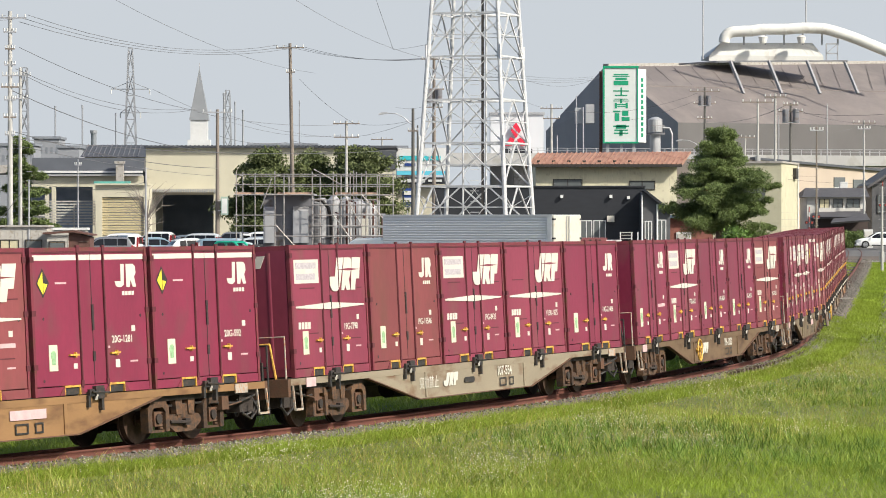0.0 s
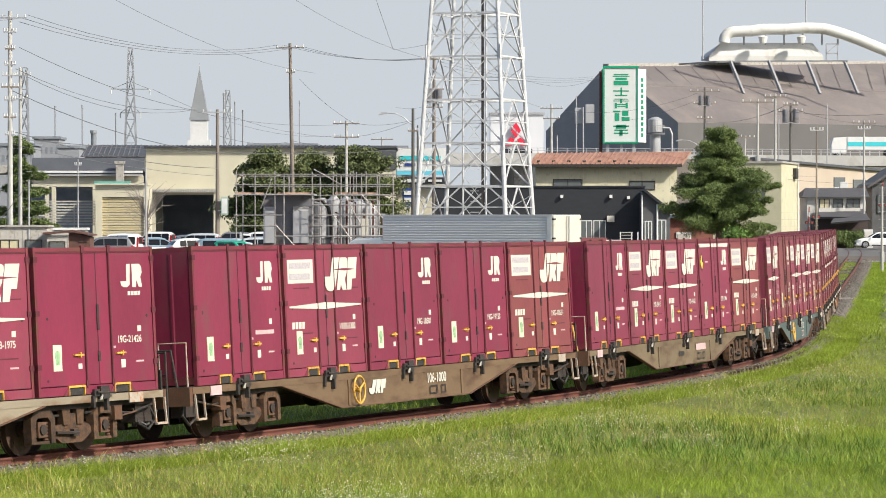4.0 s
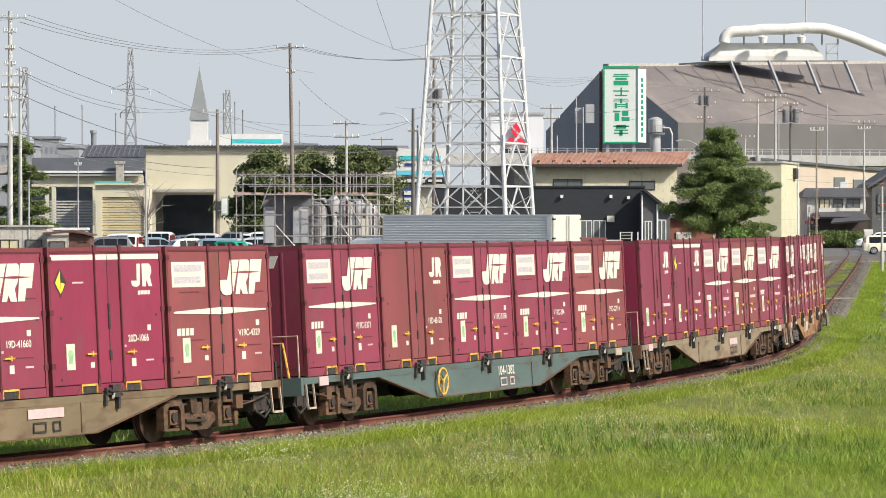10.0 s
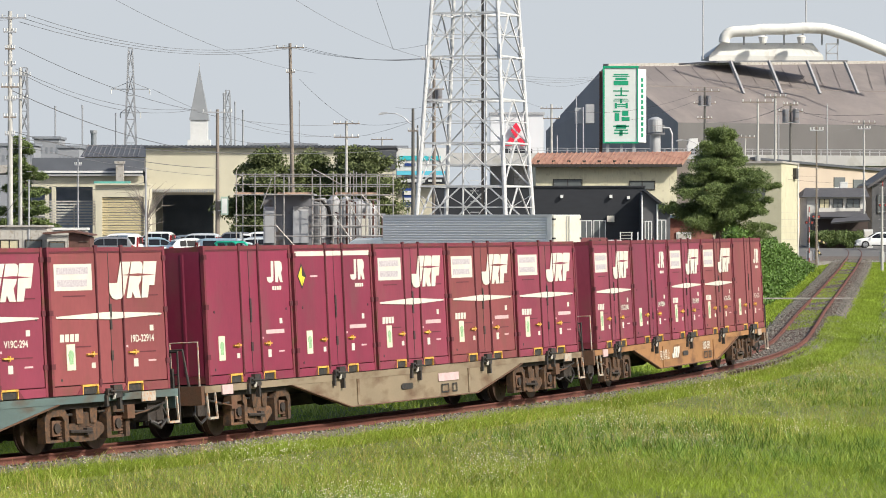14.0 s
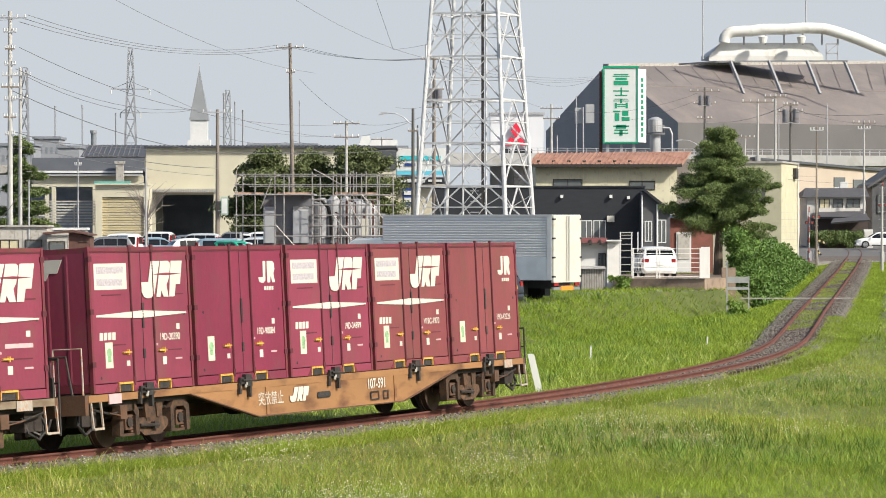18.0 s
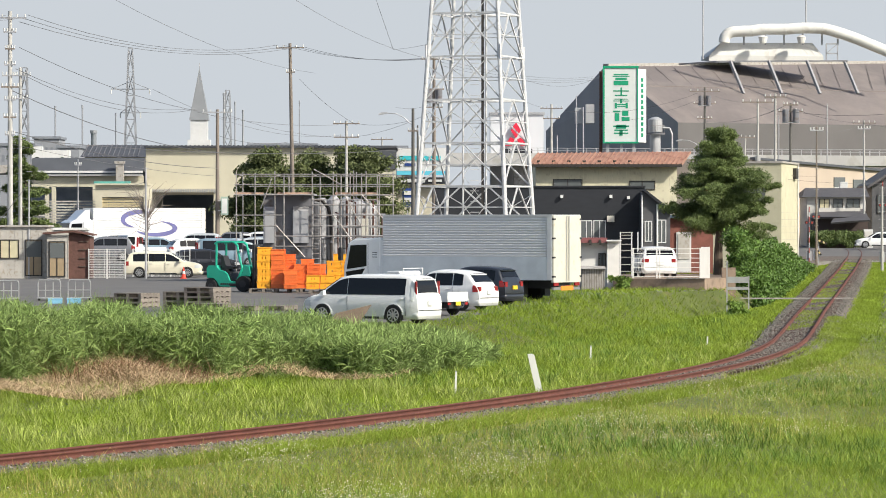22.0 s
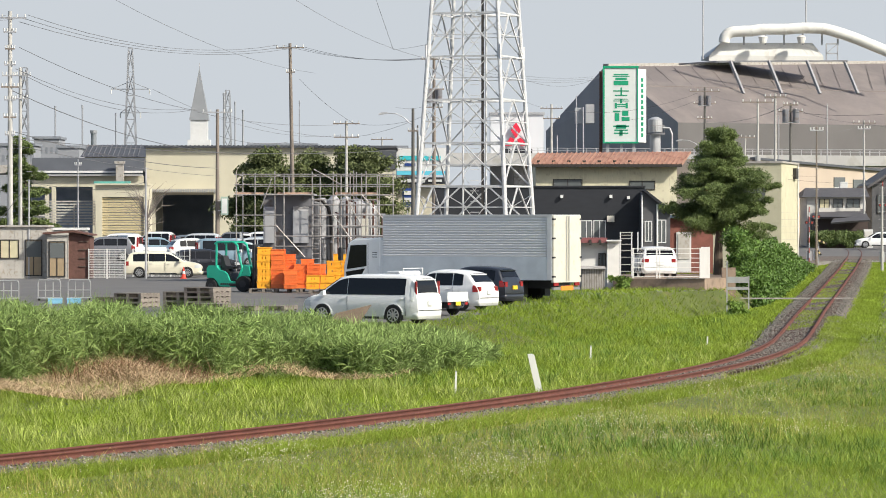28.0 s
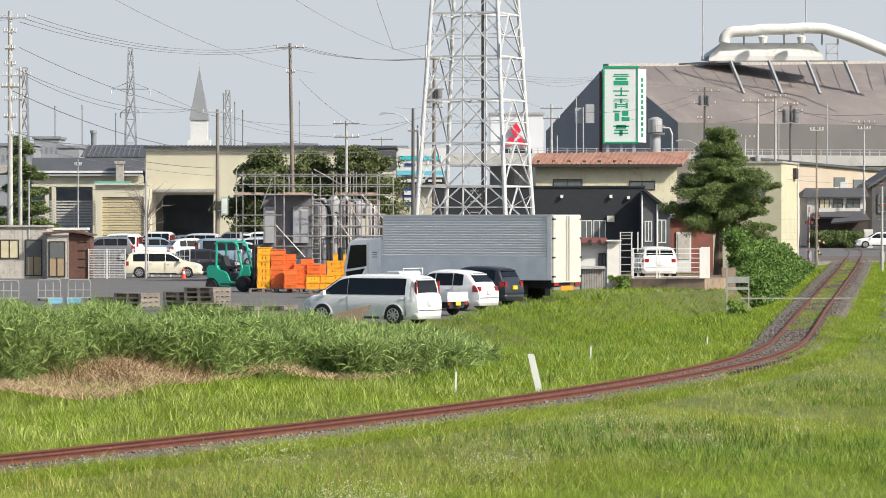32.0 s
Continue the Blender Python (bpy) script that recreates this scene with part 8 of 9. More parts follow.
# ---- great storage shed with roof plant ----
SHEDR = mat("dusty_brown_roof", (0.165, 0.142, 0.134), 0.85, var=0.2, scale=0.05, grain=0.9, bump=0.05, dirt=(0.215, 0.185, 0.168), amount=0.35, stretch=(1.6, 1, 0.5))
SHEDG = mat("dark_gable_sheet", (0.26, 0.26, 0.27), 0.8, var=0.1, scale=0.1, grain=2, bump=0.05)
gs = thing("storage_shed", pose(0, 0, 0), "huge dusty brown storage shed with steep roof", "building")
R0, R1 = Vector((24.95, 575, 28.11)), Vector((97.99, 640, 31.62))
E0, E1 = Vector((34.35, 548, 18.64)), Vector((90.33, 590, 19.05))
B0, B1 = Vector((16.46, 600, 18.68)), Vector((91.1, 660, 20.15))
K0, K1 = Vector((28.63, 562, 24.52)), Vector((93.7, 612, 24.87))
low = lambda p: Vector((p.x, p.y, 0.5))
part("roof_upper", Form().add([R0, R1, K1, K0, R0 + Vector((0, .5, -.6)), R1 + Vector((0, .5, -.6)), K1 + Vector((0, .5, -.6)), K0 + Vector((0, .5, -.6))], [(0, 1, 2, 3), (7, 6, 5, 4), (0, 1, 5, 4), (1, 2, 6, 5), (2, 3, 7, 6), (3, 0, 4, 7)]), SHEDR, gs)
part("roof_lower", Form().add([K0, K1, E1, E0, K0 + Vector((0, .5, -.6)), K1 + Vector((0, .5, -.6)), E1 + Vector((0, .5, -.6)), E0 + Vector((0, .5, -.6))], [(0, 1, 2, 3), (7, 6, 5, 4), (0, 1, 5, 4), (1, 2, 6, 5), (2, 3, 7, 6), (3, 0, 4, 7)]), SHEDR, gs)
part("back_roof", Form().add([R0, R1, B1, B0], [(0, 1, 2, 3)]), SHEDR, gs)
part("front_wall", Form().add([E0, E1, low(E1), low(E0)], [(0, 1, 2, 3)]), mat("grey_brown_wall", (0.115, 0.108, 0.108), 0.85, var=0.12, scale=0.15, bump=0.05), gs)
part("gable_wall", Form().add([R0, K0, E0, low(E0), low(B0), B0], [(0, 1, 2, 3, 4, 5)]), SHEDG, gs)
part("ridge_cap", Form().bar(R0, R1, 1.2, 0.5), CONCRETE, gs)
part("kink_rail", Form().bar(K0, K1, 0.3, 0.15), SHEDR, gs)
for i in range(24):
    u = (i + 0.5) / 24
    part("roof_seam", Form().bar(R0.lerp(R1, u), K0.lerp(K1, u), 0.12, 0.02).bar(K0.lerp(K1, u), E0.lerp(E1, u), 0.12, 0.02), SHEDR, gs)
for a, b in ((1026, 192), (1044, 187)):
    lv = part("louvre_panel", Form().box(((a - 10 - 784) / 6636 * 570), ((a + 5 - 784) / 6636 * 570), 566 - (a - 1026) * 0.1, 567, 18.97, (3.94 + (395 - (b)) / 6636 * 570)), PLANT_L, gs)
# roof house and duct
DUST = mat("dusty_white_sheet", (0.66, 0.65, 0.61), 0.6, var=0.06, scale=0.2, grain=2, bump=0.03, dirt=(0.5, 0.47, 0.42), amount=0.2)
rp = thing("roof_plant", pose(0, 0, 0), "white roof plant house with a long bent duct", "plant")
part("housing", Form().add([(41.52, 585, 29.24), (59.33, 585, 29.24), (59.33, 585, 29.95), (57.67, 585.7, 32.07), (43.43, 585.7, 32.07), (41.52, 585, 30.12)] + [(42.09, 593, 29.59), (60.14, 593, 29.59), (60.14, 593, 30.3), (58.07, 591, 32.26), (43.73, 591, 32.26), (42.09, 593, 30.48)], [(0, 1, 2, 5), (5, 2, 3, 4), (6, 7, 8, 11), (11, 8, 9, 10), (4, 3, 9, 10), (1, 7, 8, 2), (2, 8, 9, 3), (0, 6, 11, 5), (5, 11, 10, 4), (0, 1, 7, 6)]), DUST, rp)
part("left_hood", Form().add([(41.52, 585, 30.12), (43.28, 585, 31.97), (43.88, 593, 32.36), (40.84, 593, 30.3), (40.63, 590, 29.46), (41.52, 585, 29.24)], [(0, 1, 2, 3), (0, 3, 4, 5), (0, 1, 2, 3, 4, 5)]), PLANT_L, rp)
for i in range(18):
    a = 43.28 + i * 0.82
    part("panel_seam", Form().bar((a, 585.7, 32.07), (41.7 + i * 1.02, 585.0, 30.12), 0.05, 0.03), DUST, rp)
duct = [(1281, 76), (1283, 66), (1290, 59), (1302, 56), (1330, 55), (1352, 52), (1390, 52), (1420, 50), (1455, 51), (1480, 57), (1510, 67), (1545, 81), (1600, 104)]
pts = [((a - 784) / 6636 * 584, 584.0, 3.94 + (395 - b) / 6636 * 584) for a, b in duct]
fine_ = []
for i in range(len(pts) - 1):
    p0_, p1_, p2_, p3_ = (Vector(pts[max(0, min(len(pts) - 1, j))]) for j in (i - 1, i, i + 1, i + 2))
    for j in range(4):
        q = j / 4
        fine_.append(p1_ + 0.5 * ((p2_ - p0_) * q + (2 * p0_ - 5 * p1_ + 4 * p2_ - p3_) * q * q + (3 * p1_ - p0_ - 3 * p2_ + p3_) * q ** 3))
fine_.append(Vector(pts[-1]))
dd = part("duct", Form().tube(fine_, 0.86, 18), DUST, rp, "dusty white round duct", smooth=True)
for i in (4, 5, 6, 7, 8, 9, 10, 11):
    p, q = Vector(pts[i]), Vector(pts[i + 1])
    part("flange", Form().rod(p - (q - p).normalized() * 0.1, p + (q - p).normalized() * 0.06, 0.90, 18), DUST, dd)
for a in (1316, 1354, 1387, 1420, 1454, 1482):
    part("duct_stand", Form().box(((a - 784) / 6636 * 586) - 0.12, ((a - 784) / 6636 * 586) + 0.12, 585.5, 586, 31.76, 33.7), PLANT_L, rp)
for a in (1350, 1418):
    part("vent_cowl", Form().rod((((a - 784) / 6636 * 583), 583, 31.88), (((a - 784) / 6636 * 583), 583, 32.84), 0.5, 12, 0.75).rod((((a - 784) / 6636 * 583), 583, 32.84), (((a - 784) / 6636 * 583), 583, 33.11), 0.75, 12, 0.3), DUST, rp)
part("walkway", Form().bar((36.62, 580, 28.5), (42.18, 576, 28.76), 0.7, 0.2).bar((42.18, 576, 28.76), (61.93, 574, 28.76), 0.7, 0.2), SHEDG, rp)
for a0, a1 in ((1292, 1316), (1360, 1383), (1428, 1451), (1494, 1518)):
    part("raking_strut", Form().bar((((a0 - 784) / 6636 * 574) if 0 else (a0 - 784) / 6636 * 574, 574, 28.76), ((a1 - 784) / 6636 * 572, 572, 23.68), 0.4, 0.4), SHEDG, rp)
part("access_frame", Form().bar((59.26, 580, 29.02), (59.26, 580, 31.65), 0.2).bar((61.01, 580, 29.02), (61.01, 580, 31.65), 0.2).bar((59.26, 580, 30.16), (61.01, 580, 30.16), 0.2)
     .bar((59.26, 580, 31.65), (61.01, 580, 31.65), 0.2).bar((59.26, 580, 30.16), (61.01, 580, 31.65), 0.12), PLANT_L, rp)
for a, b in ((1244, 105), (1426, 40)):
    part("lightning_rod", Form().rod((((a - 784) / 6636 * 584), 584, (3.94 + (395 - (b)) / 6636 * 584)), (((a - 784) / 6636 * 584), 584, 42.22), 0.13, 6, 0.08), PLANT_L, rp)

# ---- raised road behind ----
ov = thing("raised_road", pose(0, 0, 0), "long concrete raised road with a pale railing", "bridge", kind="structure")
part("deck", Form().add([(-20.39, 430, 10.61), (59.36, 430, 10.48), (59.36, 430, 11.59), (-20.39, 430, 12.17), (-20.39, 440, 10.61), (59.36, 440, 10.48), (59.36, 440, 11.59), (-20.39, 440, 12.17)],
                        [(0, 1, 2, 3), (7, 6, 5, 4), (0, 1, 5, 4), (1, 2, 6, 5), (2, 3, 7, 6), (3, 0, 4, 7)]), mat("pale_concrete", (0.47, 0.46, 0.44), 0.9, var=0.08, scale=0.3, bump=0.05, dirt=(0.36, 0.34, 0.3), amount=0.2), ov)
part("ramp", Form().add([(-19.4, 430, 11.2), (-19.4, 430, 12.1), (-140, 430, 6.2), (-140, 430, 5.2), (-19.4, 440, 11.2), (-19.4, 440, 12.1), (-140, 440, 6.2), (-140, 440, 5.2)],
                        [(0, 1, 2, 3), (7, 6, 5, 4), (0, 1, 5, 4), (1, 2, 6, 5), (2, 3, 7, 6), (3, 0, 4, 7)]), CONCRETE, ov)
part("far_deck", Form().box(59.4, 190, 430, 440, 10.5, 11.55), CONCRETE, ov)
for i in range(16):
    x = -30 + i * 13.0
    part("pier", Form().box(x - 0.8, x + 0.8, 432, 438, 0.5, 10.81), CONCRETE, ov)
for i in range(44):
    x = 7.52 + i * 1.12
    zz = 11.97 - (x - 7.5) * 0.009
    part("rail_post", Form().box(x - 0.05, x + 0.05, 430.1, 430.2, zz - 0.1, zz + 0.62), PLANT_L, ov)
for dz in (0.3, 0.6):
    part("rail", Form().bar((7.52, 430.15, 11.97 + dz), (54.17, 430.15, 11.72 + dz), 0.06), PLANT_L, ov)

# ---- houses and road at the crossing ----
lb = thing("long_cream_building", pose(0, 0, 0), "long cream industrial building behind the houses", "building")
LA, LB = Vector((30.11, 366, 0.5)), Vector((54.18, 420, 0.5))
lu = (LB - LA).normalized()
ln = Vector((lu.y, -lu.x, 0))


def on_wall(a, b):
    """The point of the long wall seen at these angles."""
    k = (a - 784) / 6636
    q = (k * LA.y - LA.x) / (lu.x - k * lu.y)
    p = LA + lu * q
    return Vector((p.x, p.y, 3.94 + (395 - b) / 6636 * p.y))


def wall_block(a0, a1, b0, b1, out, back=0.0):
    p = [on_wall(a0, b1), on_wall(a1, b1), on_wall(a1, b0), on_wall(a0, b0)]
    return Form().add([c + ln * out for c in p] + [c - ln * back for c in p], [(0, 1, 2, 3), (7, 6, 5, 4), (0, 1, 5, 4), (1, 2, 6, 5), (2, 3, 7, 6), (3, 0, 4, 7)])


LC, LD = on_wall(1340, 281), on_wall(1640, 309)
lv_ = [LA, LB, Vector((LB.x, LB.y, LD.z)), Vector((LA.x, LA.y, LC.z))]
part("wall", Form().add(lv_ + [c - ln * 12 for c in lv_], [(0, 1, 2, 3), (7, 6, 5, 4), (0, 1, 5, 4), (1, 2, 6, 5), (2, 3, 7, 6), (3, 0, 4, 7)]), mat("cream_long_wall", (0.44, 0.365, 0.29), 0.8, var=0.05, scale=0.3, bump=0.03), lb)
part("roof_edge", Form().bar(lv_[3] + ln * 0.1, lv_[2] + ln * 0.1, 0.5, 0.25), HALLR, lb)
for wn in ((1475, 1494, 314, 332), (1509, 1530, 318, 334)):
    part("window", wall_block(wn[0], wn[1], wn[2], wn[3], 0.12), GLASS_DIM, lb)
    part("window_sill", wall_block(wn[0] - 1, wn[1] + 1, wn[3], wn[3] + 2, 0.2), WFRAME, lb)
HOUSEW = mat("grey_house_render", (0.52, 0.50, 0.46), 0.8, var=0.1, scale=0.8, bump=0.05)
TILE = mat("dark_roof_tile", (0.085, 0.08, 0.08), 0.6, var=0.2, scale=1.5, bump=0.2)
hs = thing("tiled_roof_house", pose(0, 0, 0), "two-storey grey house with dark tiled roofs", "house")
part("wall", Form().box(34.94, 40.58, 360, 367, 0.8, 6.49), HOUSEW, hs)
part("upper_roof", Form().add([(34.41, 359.4, 6.43), (40.9, 359.4, 6.43), (40.92, 363, 7.33), (35.06, 363, 7.33), (34.31, 368, 6.42), (40.78, 368, 6.42)],
                           [(0, 1, 2, 3), (3, 2, 5, 4), (0, 3, 4), (1, 5, 2), (0, 4, 5, 1)]), TILE, hs)
part("lower_roof", Form().add([(35.31, 355, 4.53), (40.23, 355, 4.53), (40.47, 360, 5.3), (36.24, 360, 5.19), (35.31, 355.2, 4.31), (40.23, 355.2, 4.31)],
                           [(0, 1, 2, 3), (4, 5, 1, 0)]), TILE, hs)
part("ground_floor", Form().box(35.29, 40.35, 356.2, 360, 0.8, 4.42), mat("dark_brown_front", (0.055, 0.04, 0.035), 0.8, var=0.3, scale=0.8), hs)
part("porch_roof", Form().add([(36.49, 353, 3.99), (40.22, 353, 4.26), (40.18, 356.2, 4.85), (37.23, 356.2, 4.58), (36.49, 353.1, 3.83), (40.22, 353.1, 4.1)], [(0, 1, 2, 3), (4, 5, 1, 0)]), TILE, hs)
for a0, a1 in ((1450, 1468), (1474, 1492), (1498, 1522)):
    sash(hs, (a0 - 784) / 6636 * 360, (a1 - 784) / 6636 * 360, 359.98, 5.19, 6.27, FRAME_DARK, CURTAIN if a0 == 1450 else GLASS_DIM, 1, 0.08)
part("balcony", Form().box(35.93, 39.92, 358.6, 359.6, 4.97, 5.4), HOUSEW, hs)
part("roof_box", Form().box(38.46, 39.17, 363, 364, 7.33, 7.93), WFRAME, hs)
dh = thing("dark_house", pose(0, 0, 0), "dark timber-clad house at the crossing", "house")
part("wall", Form().slab([(42.2, 0.8), (47.6, 0.8), (47.6, 8.22), (44.82, 9.33), (42.2, 7.55)], 1, 369, 377), GREYW, dh)
part("roof", Form().slab([(41.7, 7.33), (44.93, 9.39), (48.15, 8.0), (48.15, 8.28), (44.93, 9.72), (41.7, 7.61)], 1, 368, 378), TILE, dh)
sash(dh, 42.71, 43.54, 368.98, 4.89, 6.72, FRAME_DARK, GLASS_DIM, 1, 0.08)
# hedge and road
g5 = np.random.default_rng(15)
hc = np.stack([g5.uniform(34.6, 39.2, 90), g5.uniform(351, 353, 90), g5.uniform(1.9, 2.95, 90)], -1)
hv, hf = leaves(hc, np.full((90, 1), 0.45), 20000, 0.09, g5, 0.9)
hd = thing("hedge", pose(0, 0, 0), "dark green clipped hedge along the road", "hedge")
tagged(part("leaves", raw("leaves", hv, hf, PINE), PINE, hd), kind="stuff")
part("stems", Form().box(35.22, 38.56, 351.8, 352.2, 1.2, 2.4), BARK, hd)
bx_ = thing("garden_shed", pose(39.63, 353, 1.6), "small white garden shed behind the hedge", "shed")
part("body", Form().box(0, 0.85, 0, 0.8, 0, 3.35 - 1.6), WFRAME, bx_)
part("door", Form().box(0.1, 0.75, -0.03, 0, 0.1, 3.25 - 1.7), HOUSEW, bx_)
xr = thing("crossing_road", pose(0, 0, 0), "asphalt road over the level crossing", "road", kind="structure")
part("asphalt", Form().add([(22.0, 316, 1.14), (78, 316, 1.14), (135, 364, 1.74), (20, 364, 1.74), (22.0, 316, 0.3), (78, 316, 0.3), (135, 364, 0.3), (20, 364, 0.3)],
                           [(0, 1, 2, 3), (7, 6, 5, 4), (0, 1, 5, 4), (1, 2, 6, 5), (2, 3, 7, 6), (3, 0, 4, 7)]), ASPHALT, xr)
part("gravel_ramp", Form().add([(27.5, 301, 0.66), (75, 301, 0.66), (78, 316, 1.136), (26, 316, 1.136), (27.5, 301, 0.1), (75, 301, 0.1), (78, 316, 0.1), (26, 316, 0.1)],
                               [(0, 1, 2, 3), (7, 6, 5, 4), (0, 1, 5, 4), (1, 2, 6, 5), (2, 3, 7, 6), (3, 0, 4, 7)]), BALLAST, xr)
part("white_kerb", Form().box(29.92, 34.78, 298.9, 299.1, 0.5, 0.93), CONCRETE, xr)
XRED = mat("signal_red", (0.26, 0.04, 0.03), 0.5, var=0.1)
for a, y, top in ((1432, 303, 366), (1444, 309, 352), (1562, 292, 322)):
    cs_ = thing("crossing_signal", pose((a - 784) / 6636 * y, y, 0.7), "red and white striped crossing mast with lamps", "signal", "crossing signals")
    ht = 3.94 + (395 - top) / 6636 * y - 0.7
    n = 11
    for i in range(n):
        part("mast_band", Form().rod((0, 0, i * ht / n), (0, 0, (i + 1) * ht / n), 0.045, 8), PLANT_L if i % 2 else XRED, cs_)
    for s in (-0.22, 0.22):
        part("lamp_hood", Form().disc((s, ht * 0.72), 0.13, 1, -0.2, 0.05, 12), BLACK, cs_)
        part("lamp_lens", Form().disc((s, ht * 0.72), 0.09, 1, -0.215, -0.2, 12), XRED, cs_)
    part("equipment_box", Form().box(-0.22, 0.22, 0.08, 0.34, 0.2, 1.0), PLANT_L, cs_)
STRIPE_Y = mat("cream_yellow_stripe", (0.58, 0.47, 0.22), 0.5, var=0.1)
bar_ = thing("barrier_arm", pose(29.76, 297.0, 0.6), "black and yellow striped level crossing barrier boards", "barrier")
for i in range(5):
    part("arm_band", Form().bar((-0.2 + i * 0.17, 0, 2.05 - i * 0.07), (-0.2 + (i + 1) * 0.17, 0, 2.05 - (i + 1) * 0.07), 0.14), STRIPE_Y if i % 2 else BLACK, bar_)
    part("arm_band", Form().bar((-0.3 + i * 0.1, 0, 1.45 - i * 0.13), (-0.3 + (i + 1) * 0.1, 0, 1.45 - (i + 1) * 0.13), 0.14), STRIPE_Y if i % 2 else BLACK, bar_)
part("post", Form().box(-0.05, 0.05, 0.12, 0.2, -0.3, 2.0), PLANT_L, bar_)
rb = thing("relay_cabinet", pose(30.17, 250.0, 0.45), "pale blue-grey steel relay cabinet beside the track", "cabinet")
part("body", Form().box(-0.0, 1.2, 0, 0.6, 0, 1.35), mat("pale_blue_cabinet", (0.62, 0.68, 0.72), 0.5, var=0.06), rb)
part("door", Form().box(0.1, 0.6, -0.02, 0, 0.2, 1.25), WFRAME, rb)
# ---- far skyline ----
# distance haze is mixed into these two colours
HAZE = mat("haze_paled_steel", (0.25, 0.26, 0.28), 0.7, var=0.06, scale=0.2, bump=0)
HAZE_D = mat("haze_paled_slate", (0.20, 0.215, 0.24), 0.8, var=0.06, scale=0.2, bump=0)
sp = thing("spire", pose(-38.97, 600, 0.5), "white tower with a grey pointed spire", "tower")
hz = lambda b, d: 3.44 + (395 - b) / 6636 * d
part("shaft", Form().box(-1.35, 1.35, -1.3, 1.3, 0, hz(213, 600)), WFRAME, sp)
part("plinth", Form().box(-1.8, 1.8, -1.7, 1.7, 0, hz(248, 600)), WFRAME, sp)
# grey of the spire roof is lightened to imitate haze
part("spire_roof", Form().add([(-1.55, -1.5, hz(213, 600)), (1.55, -1.5, hz(213, 600)), (1.55, 1.5, hz(213, 600)), (-1.55, 1.5, hz(213, 600)), (0, 0, hz(120, 600))], [(0, 1, 4), (1, 2, 4), (2, 3, 4), (3, 0, 4), (3, 2, 1, 0)]), mat("haze_paled_sheet", (0.23, 0.24, 0.25), 0.5, var=0.1, scale=0.3), sp)
part("finial", Form().rod((0, 0, hz(121, 600)), (0, 0, hz(112, 600)), 0.06, 6), PLANT_L, sp)


def pylon(x, y, w0, w1, h, label, levels=7, arms=()):
    p = thing("pylon", pose(x, y, 0.5), label, "pylon")
    c = lambda k, z: Vector(((w0 + (w1 - w0) * z / h) * (1 if k in (0, 3) else -1), (w0 + (w1 - w0) * z / h) * (1 if k < 2 else -1), z))
    for k in range(4):
        part("leg", Form().bar(c(k, 0), c(k, h), 0.28), HAZE, p)
        for i in range(levels):
            z0, z1 = h * i / levels, h * (i + 1) / levels
            part("brace", Form().bar(c(k, z0), c((k + 1) % 4, z1), 0.14).bar(c((k + 1) % 4, z0), c(k, z1), 0.14).bar(c(k, z1), c((k + 1) % 4, z1), 0.14), HAZE, p)
    for z, r in arms:
        part("cross_arm", Form().bar((-r, 0, z), (r, 0, z), 0.2).bar((-r, 0, z), (0, 0, z + 1.8), 0.14).bar((r, 0, z), (0, 0, z + 1.8), 0.14), HAZE, p)
        for q in (-r, r):
            part("insulator", Form().rod((q, 0, z), (q, 0, z - 1.2), 0.15, 6), WFRAME, p)
    return p


pylon(-75.0, 900, 2.2, 0.45, hz(86, 900), "distant steel power pylon", 8, ((hz(158, 900), 4.6), (hz(200, 900), 2.4)))
pylon(-54.54, 950, 1.5, 0.5, hz(160, 950), "distant steel lattice mast", 9)
pylon(-78.16, 700, 1.2, 0.5, hz(120, 700), "distant steel lattice mast", 8)
for a, top, d, r in ((166, 231, 950, 0.7), (98, 188, 900, 0.18), (146, 186, 900, 0.18), (205, 200, 900, 0.15), (530, 178, 900, 0.12), (430, 195, 950, 0.2), (396, 165, 930, 0.2), (416, 180, 930, 0.15)):
    ch = thing("chimney", pose((a - 784) / 6636 * d, d, 0.5), "slim distant chimney against the sky", "chimney", "far chimneys")
    h = hz(top, d)
    part("shaft", Form().rod((0, 0, 0), (0, 0, h), r * 1.15, 8, r), HAZE_D if r > 0.5 else HAZE, ch)
    part("crown", Form().rod((0, 0, h - 0.8), (0, 0, h), r * 1.3, 8), HAZE, ch)
for a0, a1, top, d in ((60, 105, 246, 760), (102, 140, 262, 740), (140, 262, 262, 780), (440, 560, 258, 800), (640, 720, 262, 820), (0, 60, 258, 700)):
    fb = thing("far_factory", pose(0, 0, 0), "pale distant factory block on the skyline", "building", "far blocks")
    x0, x1 = (a0 - 784) / 6636 * d, (a1 - 784) / 6636 * d
    part("wall", Form().box(x0, x1, d, d + 12, 0.5, 0.5 + hz(top, d)), HAZE, fb)
    part("roof", Form().box(x0 - 0.3, x1 + 0.3, d - 0.3, d + 12.3, 0.5 + hz(top, d), 1.0 + hz(top, d)), HAZE_D, fb)
    for i in range(5):
        part("window", Form().box(x0 + (x1 - x0) * (i + 0.3) / 5, x0 + (x1 - x0) * (i + 0.7) / 5, d - 0.05, d, hz(top, d) - 2.5, hz(top, d) - 1.2), HAZE_D, fb)

